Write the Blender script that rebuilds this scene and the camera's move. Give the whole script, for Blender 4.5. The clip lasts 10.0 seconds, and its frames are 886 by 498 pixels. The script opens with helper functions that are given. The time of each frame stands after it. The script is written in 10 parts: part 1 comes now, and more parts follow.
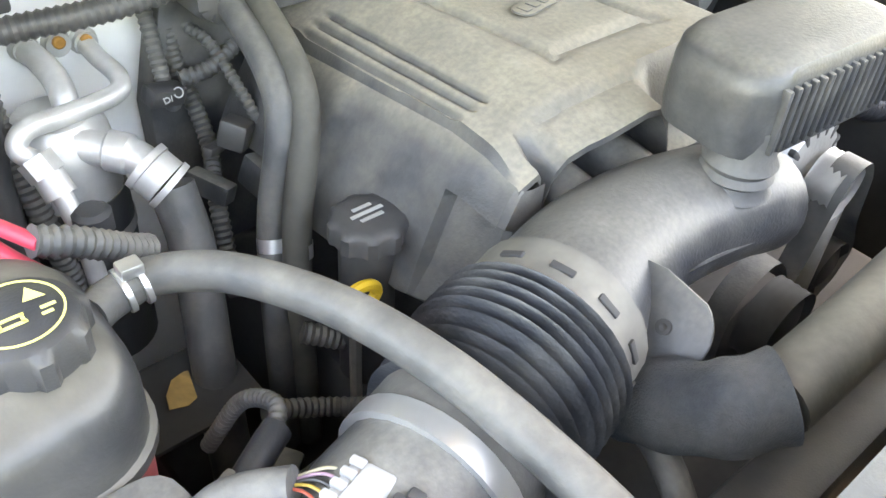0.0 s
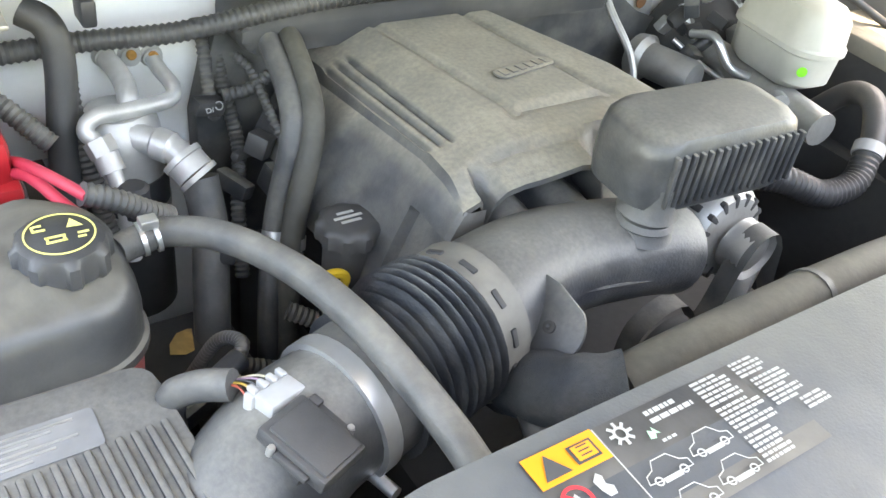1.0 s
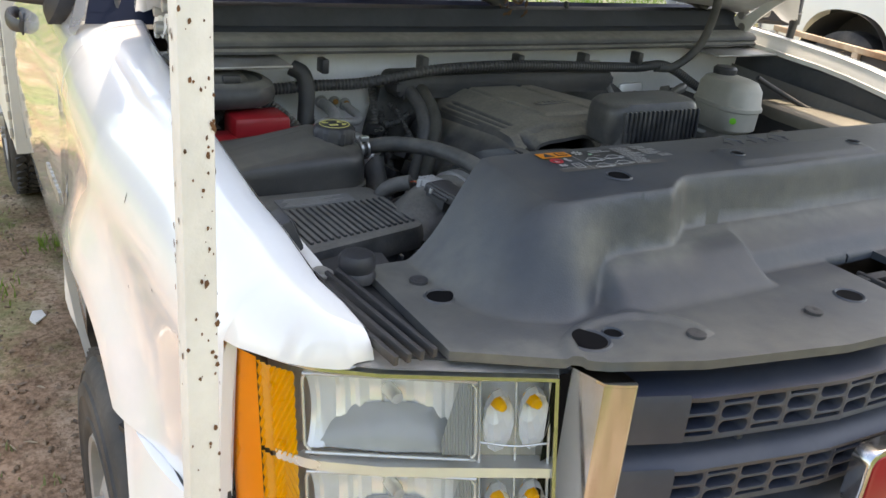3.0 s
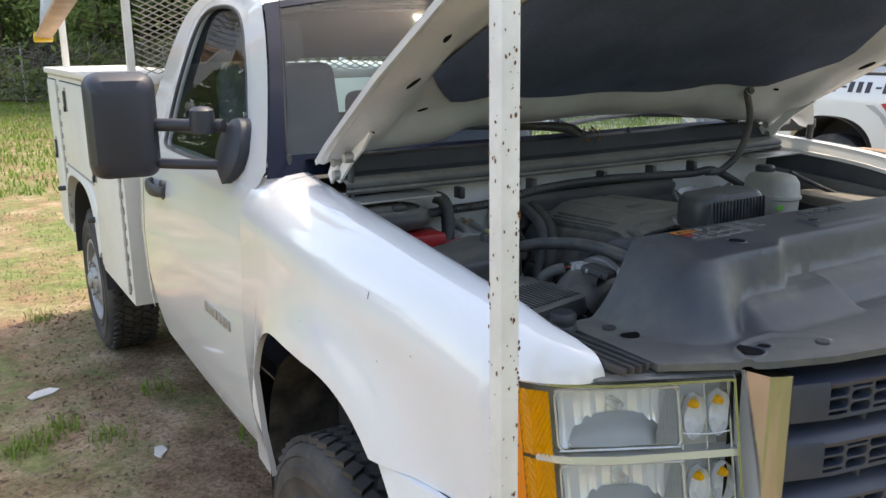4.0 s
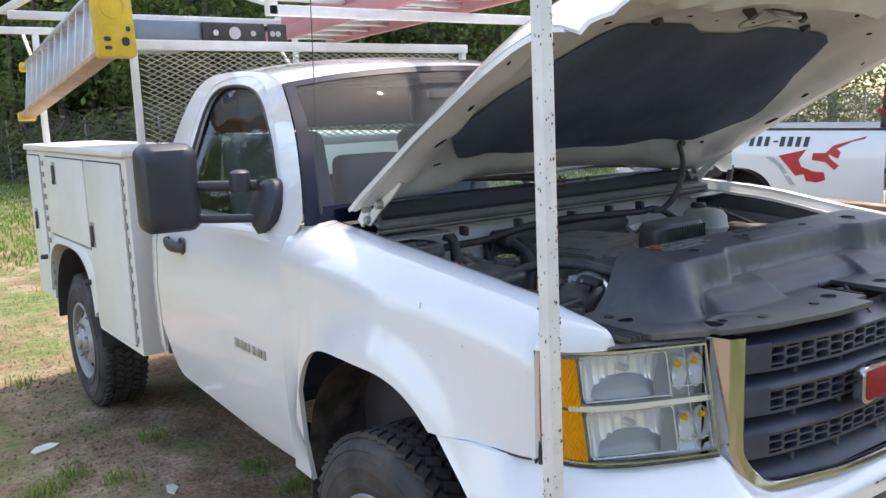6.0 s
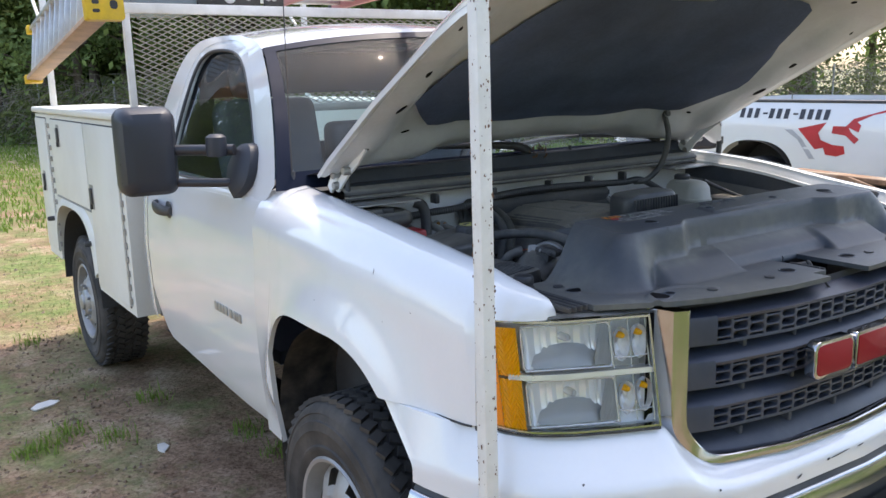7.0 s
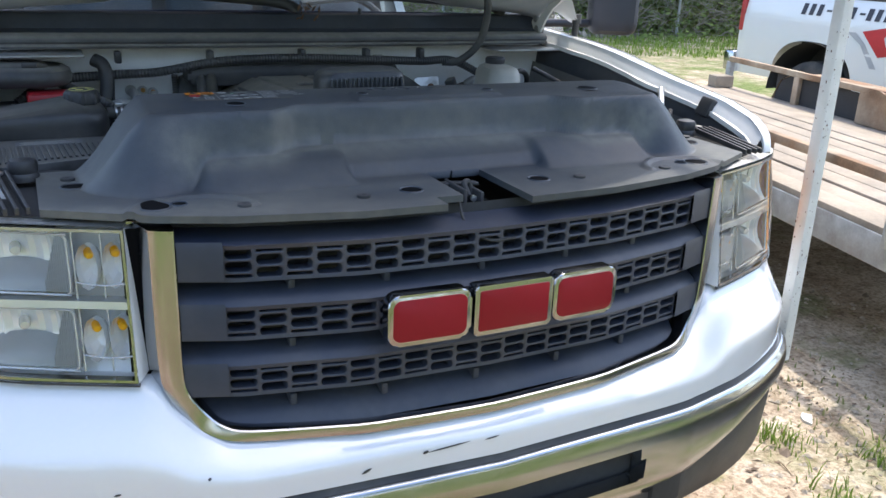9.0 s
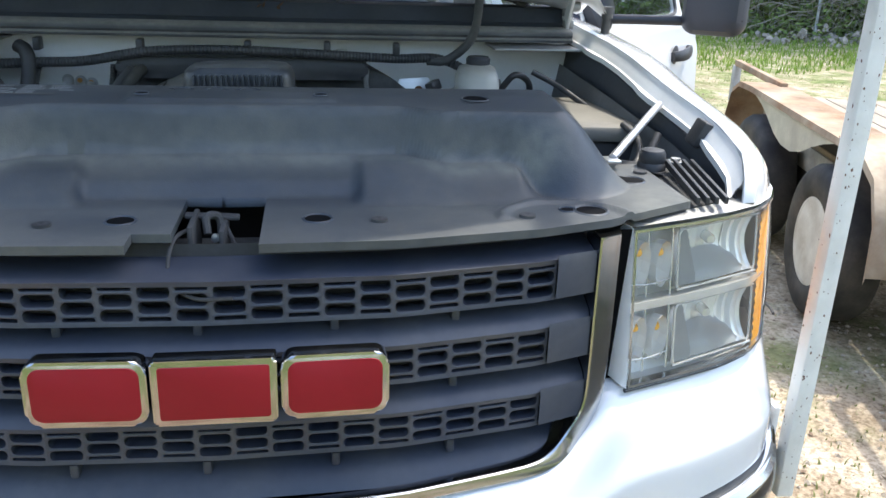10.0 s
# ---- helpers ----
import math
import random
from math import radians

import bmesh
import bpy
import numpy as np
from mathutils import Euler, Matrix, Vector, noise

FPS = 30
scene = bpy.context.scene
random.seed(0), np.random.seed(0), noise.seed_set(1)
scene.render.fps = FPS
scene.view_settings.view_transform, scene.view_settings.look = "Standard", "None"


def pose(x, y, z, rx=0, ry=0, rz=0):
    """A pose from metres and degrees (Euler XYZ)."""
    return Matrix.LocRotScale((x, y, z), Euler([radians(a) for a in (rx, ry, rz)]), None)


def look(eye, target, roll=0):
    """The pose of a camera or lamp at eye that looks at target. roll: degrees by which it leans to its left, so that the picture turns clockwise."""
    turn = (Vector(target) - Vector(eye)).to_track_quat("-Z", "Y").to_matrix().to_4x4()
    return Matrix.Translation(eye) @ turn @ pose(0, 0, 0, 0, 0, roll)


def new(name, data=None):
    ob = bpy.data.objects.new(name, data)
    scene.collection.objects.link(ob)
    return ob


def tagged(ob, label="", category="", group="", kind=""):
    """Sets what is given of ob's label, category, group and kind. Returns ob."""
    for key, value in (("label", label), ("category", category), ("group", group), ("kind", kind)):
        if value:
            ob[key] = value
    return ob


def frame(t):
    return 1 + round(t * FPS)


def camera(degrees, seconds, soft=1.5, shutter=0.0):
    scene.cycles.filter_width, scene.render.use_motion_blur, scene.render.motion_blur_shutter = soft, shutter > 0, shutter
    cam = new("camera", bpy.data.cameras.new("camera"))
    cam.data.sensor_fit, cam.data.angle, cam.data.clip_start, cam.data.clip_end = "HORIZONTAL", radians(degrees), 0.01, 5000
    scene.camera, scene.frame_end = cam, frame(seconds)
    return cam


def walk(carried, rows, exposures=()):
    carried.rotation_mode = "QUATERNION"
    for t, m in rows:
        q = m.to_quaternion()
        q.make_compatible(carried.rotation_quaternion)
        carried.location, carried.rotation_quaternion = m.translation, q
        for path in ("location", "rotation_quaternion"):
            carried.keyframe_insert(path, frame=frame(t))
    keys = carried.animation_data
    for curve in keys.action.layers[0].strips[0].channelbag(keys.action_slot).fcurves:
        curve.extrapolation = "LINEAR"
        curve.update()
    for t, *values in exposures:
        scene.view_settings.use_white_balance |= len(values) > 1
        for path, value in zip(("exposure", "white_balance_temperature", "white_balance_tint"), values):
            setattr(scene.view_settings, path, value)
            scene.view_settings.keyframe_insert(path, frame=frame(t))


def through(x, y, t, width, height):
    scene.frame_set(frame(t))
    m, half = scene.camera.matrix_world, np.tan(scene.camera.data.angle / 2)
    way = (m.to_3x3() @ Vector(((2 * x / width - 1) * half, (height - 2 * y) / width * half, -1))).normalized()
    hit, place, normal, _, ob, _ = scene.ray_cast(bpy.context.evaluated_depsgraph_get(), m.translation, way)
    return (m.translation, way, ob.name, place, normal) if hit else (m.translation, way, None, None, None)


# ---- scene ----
cam = camera(55.0, 10.0)
METRES, TILT, LEAN, TURN = 4.68, -40.6158, -3.9568, -40.8308
ROWS = [
    (0.0, 0.0, 0.0, 0.0, 0.0, 0.0, -0.0),
    (0.5, 0.0048, -0.0152, -0.0009, 1.18, -0.1, -5.02),
    (1.0, 0.0219, -0.0364, -0.0095, 3.33, 3.47, -7.8),
    (1.5, 0.041, -0.0604, -0.0269, 7.38, 7.39, -9.53),
    (2.0, 0.0449, -0.0887, -0.0613, 8.18, 9.97, -9.73),
    (3.5, 0.0325, -0.2133, -0.1713, 8.8, 22.94, -6.99),
    (4.0, 0.0004, -0.2537, -0.1961, 10.43, 26.87, -2.96),
    (4.5, -0.0065, -0.2872, -0.221, 8.53, 28.66, -1.21),
    (5.0, -0.019, -0.3176, -0.2437, 7.92, 28.9, -0.23),
    (6.5, -0.0393, -0.3492, -0.2726, 6.79, 32.06, 2.35),
    (7.0, -0.0008, -0.3373, -0.2679, 8.25, 29.26, -0.0),
    (7.5, 0.0444, -0.3091, -0.2618, 10.63, 25.12, -3.1),
    (8.0, 0.0858, -0.2608, -0.2404, 9.58, 22.28, -3.09),
    (8.5, 0.1458, -0.2253, -0.2181, 10.02, 21.56, -3.58),
    (9.0, 0.2181, -0.1928, -0.1907, 12.63, 21.21, -8.6),
    (9.5, 0.2706, -0.13, -0.1438, 17.92, 20.36, -12.53),
    (10.0, 0.3302, -0.07, -0.104, 26.81, 17.78, -19.4),
]
walk(cam, [(t, pose(-0.6650, 0.3611, 1.5895, TILT, LEAN, TURN) @ pose(METRES * x, METRES * y, METRES * z, 90 + pitch, roll, yaw)) for t, x, y, z, yaw, pitch, roll in ROWS],
     exposures=[(0.0, 5.20, 10300, 13), (1.0, 4.72, 10000, 12), (2.0, 4.18, 9400, 12), (3.3, 2.00, 8500, 12), (4.5, 1.80, 7450, 12), (6.5, 1.76, 7050, 13), (8.5, 1.76, 6700, 12), (9.3, 1.94, 6600, 8), (10.0, 2.08, 6600, 7)])

# ---- world and sun ----
SUN = Vector((0.42, 0.20, 1.0)).normalized()
world = bpy.data.worlds.new("sky")
scene.world = world
world.use_nodes = True
wn = world.node_tree.nodes
sky = wn.new("ShaderNodeTexSky")
sky.sky_type = "NISHITA"
sky.sun_disc = False
sky.sun_elevation = math.asin(SUN.z)
sky.sun_rotation = math.atan2(SUN.x, SUN.y)
sky.air_density, sky.dust_density, sky.ozone_density = 1.0, 2.0, 0.8
wn["Background"].inputs["Strength"].default_value = 0.15
world.node_tree.links.new(sky.outputs[0], wn["Background"].inputs[0])
sun_data = bpy.data.lights.new("sun", "SUN")
sun_data.energy, sun_data.angle, sun_data.color = 1.12, radians(1.2), (1.0, 0.95, 0.87)
sun = new("sun", sun_data)
sun.matrix_world = look(SUN * 30, (0, 0, 0))


# ---- materials ----
def material(name, color, rough=0.5, metal=0.0, vary=0.12, scale=8.0, fine=90.0, bump=0.0, bump_scale=200.0,
             dust=0.0, dust_color=(0.36, 0.33, 0.28), coat=0.0, spec=0.5, up_dust=0.0):
    """A surface with broad and fine variation of tone, an uneven gloss, relief, and dirt lying in patches."""
    mat = bpy.data.materials.new(name)
    mat.use_nodes = True
    nodes, links = mat.node_tree.nodes, mat.node_tree.links
    bsdf = nodes["Principled BSDF"]
    where = nodes.new("ShaderNodeTexCoord")

    def noise_at(size, detail=5.0):
        tex = nodes.new("ShaderNodeTexNoise")
        tex.inputs["Scale"].default_value, tex.inputs["Detail"].default_value = size, detail
        links.new(where.outputs["Object"], tex.inputs["Vector"])
        return tex

    def mixed(kind, factor, a, b):
        node = nodes.new("ShaderNodeMix")
        node.data_type, node.blend_type = "RGBA", kind
        for socket, value in ((node.inputs[0], factor), (node.inputs[6], a), (node.inputs[7], b)):
            if hasattr(value, "links"):
                links.new(value, socket)
            else:
                socket.default_value = value
        return node.outputs[2]

    def ramp(source, low, high, a, b):
        node = nodes.new("ShaderNodeMapRange")
        node.inputs[1].default_value, node.inputs[2].default_value = low, high
        node.inputs[3].default_value, node.inputs[4].default_value = a, b
        links.new(source, node.inputs[0])
        return node.outputs[0]

    broad, grain = noise_at(scale), noise_at(fine, 3.0)
    lo = tuple(c * (1 - vary) for c in color) + (1,)
    hi = tuple(min(1, c * (1 + vary)) for c in color) + (1,)
    tone = mixed("MIX", ramp(broad.outputs[0], 0.3, 0.7, 0, 1), lo, hi)
    tone = mixed("MULTIPLY", 0.6, tone, mixed("MIX", ramp(grain.outputs[0], 0.3, 0.7, 0, 1),
                 (1 - vary, 1 - vary, 1 - vary, 1), (1, 1, 1, 1)))
    rough_out = ramp(broad.outputs[0], 0.25, 0.75, max(0.02, rough * 0.82), min(1, rough * 1.18))
    if dust > 0:
        patch = noise_at(scale * 0.6, 8.0)
        crumbs = noise_at(scale * 5, 9.0)
        amount = ramp(patch.outputs[0], 0.38, 0.68, 0, dust)
        if up_dust > 0:
            geo = nodes.new("ShaderNodeNewGeometry")
            split = nodes.new("ShaderNodeSeparateXYZ")
            links.new(geo.outputs["Normal"], split.inputs[0])
            flat = ramp(split.outputs[2], 0.55, 0.97, 0, up_dust)
            both = nodes.new("ShaderNodeMath")
            both.operation, both.use_clamp = "ADD", True
            links.new(amount, both.inputs[0]), links.new(flat, both.inputs[1])
            amount = both.outputs[0]
        scuff = nodes.new("ShaderNodeMath")
        scuff.operation, scuff.use_clamp = "MULTIPLY", True
        links.new(amount, scuff.inputs[0]), links.new(ramp(crumbs.outputs[0], 0.32, 0.68, 0.78, 1.18), scuff.inputs[1])
        amount = scuff.outputs[0]
        tone = mixed("MIX", amount, tone, (*dust_color, 1))
        node = nodes.new("ShaderNodeMix")
        links.new(amount, node.inputs[0]), links.new(rough_out, node.inputs[2])
        node.inputs[3].default_value = 0.85
        rough_out = node.outputs[0]
    links.new(tone, bsdf.inputs["Base Color"])
    links.new(rough_out, bsdf.inputs["Roughness"])
    bsdf.inputs["Metallic"].default_value = metal
    bsdf.inputs["Specular IOR Level"].default_value = spec
    bsdf.inputs["Coat Weight"].default_value = coat
    bsdf.inputs["Coat Roughness"].default_value = 0.035
    if bump > 0:
        relief = noise_at(bump_scale, 4.0)
        node = nodes.new("ShaderNodeBump")
        node.inputs["Strength"].default_value, node.inputs["Distance"].default_value = bump, 0.002
        links.new(relief.outputs[0], node.inputs["Height"])
        links.new(node.outputs[0], bsdf.inputs["Normal"])
    return mat


def glass(name, color=(1, 1, 1), rough=0.0, haze=0.0, ior=1.5):
    """Thin clear sheet: passes light and mirrors by its Fresnel gloss; haze is its share of pale cloud, on the
    windscreen a painted sky sheen.
    """
    mat = bpy.data.materials.new(name)
    mat.use_nodes = True
    nodes, links = mat.node_tree.nodes, mat.node_tree.links
    nodes.remove(nodes["Principled BSDF"])
    clear, gloss, mix, fres = (nodes.new(k) for k in ("ShaderNodeBsdfTransparent", "ShaderNodeBsdfGlossy",
                                                      "ShaderNodeMixShader", "ShaderNodeFresnel"))
    clear.inputs[0].default_value = (*color, 1)
    gloss.inputs["Roughness"].default_value = rough
    fres.inputs[0].default_value = ior
    links.new(fres.outputs[0], mix.inputs[0])
    under = clear
    if haze > 0:
        cloud, under, spots = nodes.new("ShaderNodeBsdfDiffuse"), nodes.new("ShaderNodeMixShader"), nodes.new("ShaderNodeTexNoise")
        cloud.inputs[0].default_value = (0.8, 0.8, 0.76, 1)
        amount = nodes.new("ShaderNodeMapRange")
        spots.inputs["Scale"].default_value = 9
        amount.inputs[3].default_value, amount.inputs[4].default_value = haze * 0.4, haze * 1.6
        links.new(spots.outputs[0], amount.inputs[0]), links.new(amount.outputs[0], under.inputs[0])
        links.new(clear.outputs[0], under.inputs[1]), links.new(cloud.outputs[0], under.inputs[2])
    links.new(under.outputs[0], mix.inputs[1]), links.new(gloss.outputs[0], mix.inputs[2])
    links.new(mix.outputs[0], nodes["Material Output"].inputs[0])
    return mat


PAINT = material("white_paint", (0.74, 0.75, 0.76), 0.14, vary=0.02, scale=3, dust=0.08, coat=1.0, dust_color=(0.52, 0.47, 0.40))
PAINT_IN = material("white_underbody_paint", (0.84, 0.84, 0.83), 0.38, vary=0.05, scale=7, dust=0.12, dust_color=(0.45, 0.42, 0.36))
HOOD_IN = material("dusty_hood_underside", (0.54, 0.56, 0.59), 0.40, vary=0.10, scale=6, dust=0.40, dust_color=(0.40, 0.405, 0.41), bump=0.05, bump_scale=60)
BODY_WHITE = material("service_body_enamel", (0.76, 0.76, 0.70), 0.38, vary=0.05, scale=3, dust=0.20, dust_color=(0.55, 0.50, 0.40))
RACK_WHITE = material("chipped_white_rack_paint", (0.78, 0.78, 0.75), 0.5, vary=0.06, scale=14, dust=0.25, dust_color=(0.40, 0.36, 0.31), bump=0.2)
BLACK = material("black_plastic", (0.032, 0.034, 0.039), 0.48, vary=0.2, scale=12, dust=0.12, bump=0.15, bump_scale=600)
MIRROR_SHELL = material("dark_mirror_shell_plastic", (0.024, 0.028, 0.039), 0.48, vary=0.08, scale=6, bump=0.06, bump_scale=500)
GRILLE = material("dark_grey_grille_plastic", (0.030, 0.038, 0.060), 0.45, vary=0.12, scale=9, dust=0.10, bump=0.1, bump_scale=500)
COVER = material("dusty_radiator_cover_plastic", (0.029, 0.039, 0.055), 0.45, vary=0.20, scale=6, dust=0.22, up_dust=0.12, spec=0.42,
                 dust_color=(0.22, 0.205, 0.165), bump=0.2, bump_scale=420)


def lay_dust_and_sun(mat, color, most):
    """Pale dust, and painted sun on the corners, lying where the mesh value says."""
    nodes, links = mat.node_tree.nodes, mat.node_tree.links
    bsdf = nodes["Principled BSDF"]
    before = bsdf.inputs["Base Color"].links[0].from_socket
    where, lies, speck, times, mix = (nodes.new(k) for k in ("ShaderNodeTexCoord", "ShaderNodeAttribute", "ShaderNodeTexNoise", "ShaderNodeMath", "ShaderNodeMix"))
    lies.attribute_name = "dust_and_sun"
    links.new(where.outputs["Object"], speck.inputs["Vector"])
    speck.inputs["Scale"].default_value, speck.inputs["Detail"].default_value = 38, 8
    spread = nodes.new("ShaderNodeMapRange")
    spread.inputs[1].default_value, spread.inputs[2].default_value = 0.30, 0.70
    spread.inputs[3].default_value, spread.inputs[4].default_value = 0.45 * most, most
    links.new(speck.outputs[0], spread.inputs[0])
    times.operation = "MULTIPLY"
    links.new(lies.outputs["Fac"], times.inputs[0]), links.new(spread.outputs[0], times.inputs[1])
    mix.data_type, mix.clamp_factor = "RGBA", True
    mix.inputs[7].default_value = (*color, 1)
    links.new(times.outputs[0], mix.inputs[0]), links.new(before, mix.inputs[6])
    links.new(mix.outputs[2], bsdf.inputs["Base Color"])


lay_dust_and_sun(COVER, (0.24, 0.24, 0.205), 0.50)
ENGINE_PLASTIC = material("dust_coated_engine_plastic", (0.070, 0.072, 0.076), 0.46, vary=0.25, scale=34, dust=0.24, up_dust=0.66,
                          dust_color=(0.31, 0.28, 0.225), bump=0.25, bump_scale=350)
DUCT_PLASTIC = material("grey_intake_plastic", (0.031, 0.034, 0.040), 0.36, vary=0.25, scale=40, dust=0.16, up_dust=0.42,
                        dust_color=(0.26, 0.25, 0.22), bump=0.2, bump_scale=300)
RUBBER = material("dusty_black_rubber", (0.056, 0.058, 0.061), 0.50, vary=0.25, scale=30, dust=0.30, up_dust=0.24,
                  dust_color=(0.25, 0.235, 0.205), bump=0.2, bump_scale=300)
CLOTH = material("grey_woven_hose_sleeve", (0.030, 0.037, 0.046), 0.92, vary=0.25, scale=40, bump=0.9, bump_scale=700, dust=0.12)
HOSE_DUST = material("dust_coated_radiator_hose", (0.046, 0.045, 0.040), 0.7, vary=0.25, scale=24, dust=0.28, up_dust=0.2, dust_color=(0.19, 0.178, 0.145), bump=0.15)
TYRE = material("muddy_tyre_rubber", (0.026, 0.026, 0.027), 0.75, vary=0.25, scale=10, dust=0.45, dust_color=(0.16, 0.14, 0.12), bump=0.4, bump_scale=120)
STEEL = material("grey_painted_wheel_steel", (0.36, 0.36, 0.36), 0.42, metal=0.35, vary=0.1, scale=10, dust=0.35, dust_color=(0.32, 0.28, 0.23))
CHROME = material("chrome", (0.46, 0.475, 0.50), 0.13, metal=1.0, vary=0.03, scale=30, dust=0.10, dust_color=(0.48, 0.42, 0.34))
ALU = material("brushed_aluminium", (0.66, 0.67, 0.68), 0.34, metal=0.85, vary=0.08, scale=20, dust=0.15)
CAST = material("cast_metal", (0.42, 0.42, 0.41), 0.45, metal=0.7, vary=0.15, scale=25, dust=0.3, bump=0.3, bump_scale=180)
DUSTY_ALU = material("dusty_cast_aluminium", (0.52, 0.52, 0.52), 0.42, metal=0.5, vary=0.15, scale=26, dust=0.4, dust_color=(0.42, 0.40, 0.36), bump=0.15)
LEAD_RED = material("faded_red_cable", (0.62, 0.045, 0.085), 0.45, vary=0.1, scale=20, dust=0.12)
COPPER = material("dull_copper", (0.55, 0.27, 0.08), 0.4, metal=0.5, vary=0.2, scale=60)
# near-black colour standing in for the shade inside holes and gaps
HOLE_SHADE = material("hole_shade_black", (0.005, 0.005, 0.006), 0.9, vary=0.2, spec=0.1)
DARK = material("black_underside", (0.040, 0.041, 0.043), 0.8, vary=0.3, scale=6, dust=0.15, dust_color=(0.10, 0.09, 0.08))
LINER = material("black_hood_insulation_felt", (0.078, 0.104, 0.18), 0.95, vary=0.25, scale=5, dust=0.05, bump=0.5, bump_scale=300, spec=0.2)
RUSTY = material("rust_spots", (0.16, 0.075, 0.035), 0.9, vary=0.4, scale=60)
RED = material("red_plastic", (0.42, 0.018, 0.025), 0.38, vary=0.12, scale=10, dust=0.15)
EMBLEM_RED = material("red_emblem_enamel", (0.27, 0.008, 0.018), 0.35, vary=0.06, spec=0.3)
AMBER = material("amber_lens_plastic", (1.0, 0.46, 0.003), 0.3, vary=0.06, scale=30)
REFLECTOR = material("silvered_lamp_reflector", (0.92, 0.93, 0.94), 0.30, metal=0.10, vary=0.04)
BOWL = material("bright_faceted_reflector", (0.96, 0.965, 0.97), 0.14, metal=0.22, vary=0.03)
LAMP_GREY = material("ribbed_lamp_shield", (0.44, 0.45, 0.46), 0.3, metal=0.1, vary=0.08)
GLASS = glass("clear_window_glass", (0.80, 0.88, 0.86), ior=1.48)
TANK_BLACK = material("glossy_black_tank_plastic", (0.028, 0.030, 0.034), 0.36, vary=0.2, scale=9, dust=0.22, up_dust=0.36, dust_color=(0.28, 0.26, 0.215), bump=0.12, bump_scale=260)
SILVER = material("silver_lamp_trim", (0.80, 0.80, 0.80), 0.24, metal=0.55, vary=0.04)
LENS = glass("clear_lamp_lens", (0.985, 0.985, 0.985), 0.03, ior=1.32)
YELLOW = material("yellow_plastic", (0.75, 0.48, 0.02), 0.45, vary=0.12, scale=14, dust=0.3, dust_color=(0.3, 0.22, 0.1))
TRANSLUCENT = material("yellowed_reservoir_plastic", (0.47, 0.46, 0.41), 0.40, vary=0.1, scale=9, dust=0.3, up_dust=0.4, dust_color=(0.34, 0.32, 0.26))
PINK = material("faded_red_fibreglass", (0.52, 0.20, 0.20), 0.5, vary=0.1, scale=9, dust=0.25, dust_color=(0.5, 0.4, 0.36))
TAN_RAIL = material("dirty_tan_fibreglass", (0.50, 0.33, 0.22), 0.6, vary=0.2, scale=12, dust=0.3, dust_color=(0.3, 0.22, 0.16))
INTERIOR = material("grey_cab_upholstery", (0.085, 0.10, 0.125), 0.85, vary=0.15, scale=10)
LABEL_WHITE = material("white_print", (0.34, 0.345, 0.34), 0.55, vary=0.15, scale=40, dust=0.2)
LABEL_GREY = material("faded_grey_sticker", (0.34, 0.35, 0.34), 0.5, vary=0.12, scale=30)
LABEL_ORANGE = material("orange_print", (0.74, 0.25, 0.02), 0.5, vary=0.06)
LABEL_RED = material("red_print", (0.50, 0.03, 0.04), 0.5, vary=0.06)
LABEL_YELLOW = material("yellow_print", (0.72, 0.66, 0.22), 0.5, vary=0.08)
PLASTIC_WHITE = material("grey_white_connector_plastic", (0.34, 0.35, 0.36), 0.45, vary=0.1, scale=40, dust=0.2)
GREEN = material("green_marker_dot", (0.18, 0.72, 0.05), 0.5)


# ---- mesh tools ----
def part(name, bm, mat, parent=None, label="", smooth=True, angle=38.0):
    """Link a bmesh as one mesh object under a thing or a part."""
    bmesh.ops.recalc_face_normals(bm, faces=bm.faces)
    me = bpy.data.meshes.new(name)
    bm.to_mesh(me)
    bm.free()
    return part_mesh(name, me, mat, parent, label, smooth, angle)


def part_mesh(name, me, mat, parent=None, label="", smooth=True, angle=38.0):
    if mat and not me.materials:
        me.materials.append(mat)
    if smooth:
        me.polygons.foreach_set("use_smooth", [True] * len(me.polygons))
        me.set_sharp_from_angle(angle=radians(angle))
    ob = new(name, me)
    if parent:
        ob.parent = parent
        ob.matrix_parent_inverse = base_of(parent).inverted()
    if label:
        ob["label"] = label
    return ob


def base_of(ob):
    m = ob.matrix_basis.copy()
    return m if not ob.parent else base_of(ob.parent) @ ob.matrix_parent_inverse @ m


def thing(name, place, label, category, group="", kind=""):
    ob = new(name)
    ob.empty_display_size = 0.2
    ob.location = place
    return tagged(ob, label, category, group, kind)


def box(bm, c, s, bevel=0.0, m=None, seg=2):
    """A box of size s round c, its edges rounded by bevel, laid by m."""
    made = bmesh.ops.create_cube(bm, size=1.0)["verts"]
    for v in made:
        v.co = Vector((c[0] + v.co.x * s[0], c[1] + v.co.y * s[1], c[2] + v.co.z * s[2]))
    if bevel:
        edges = list({e for v in made for e in v.link_edges})
        done = bmesh.ops.bevel(bm, geom=edges, offset=bevel, segments=seg, affect="EDGES", profile=0.5)
        made = list({v for f in done["faces"] for v in f.verts} | {v for v in made if v.is_valid})
    if m is not None:
        bmesh.ops.transform(bm, matrix=m, verts=made)
    return bm


def loft(bm, rows, closed=False, cap=False):
    """Skin rows of points, all of one length."""
    made = [[bm.verts.new(p) for p in row] for row in rows]
    n = len(made[0])
    for a, b in zip(made, made[1:]):
        for i in range(n if closed else n - 1):
            j = (i + 1) % n
            try:
                bm.faces.new((a[i], a[j], b[j], b[i]))
            except ValueError:
                pass
    if cap:
        for row in (made[0], made[-1]):
            try:
                bm.faces.new(row)
            except ValueError:
                pass
    return made


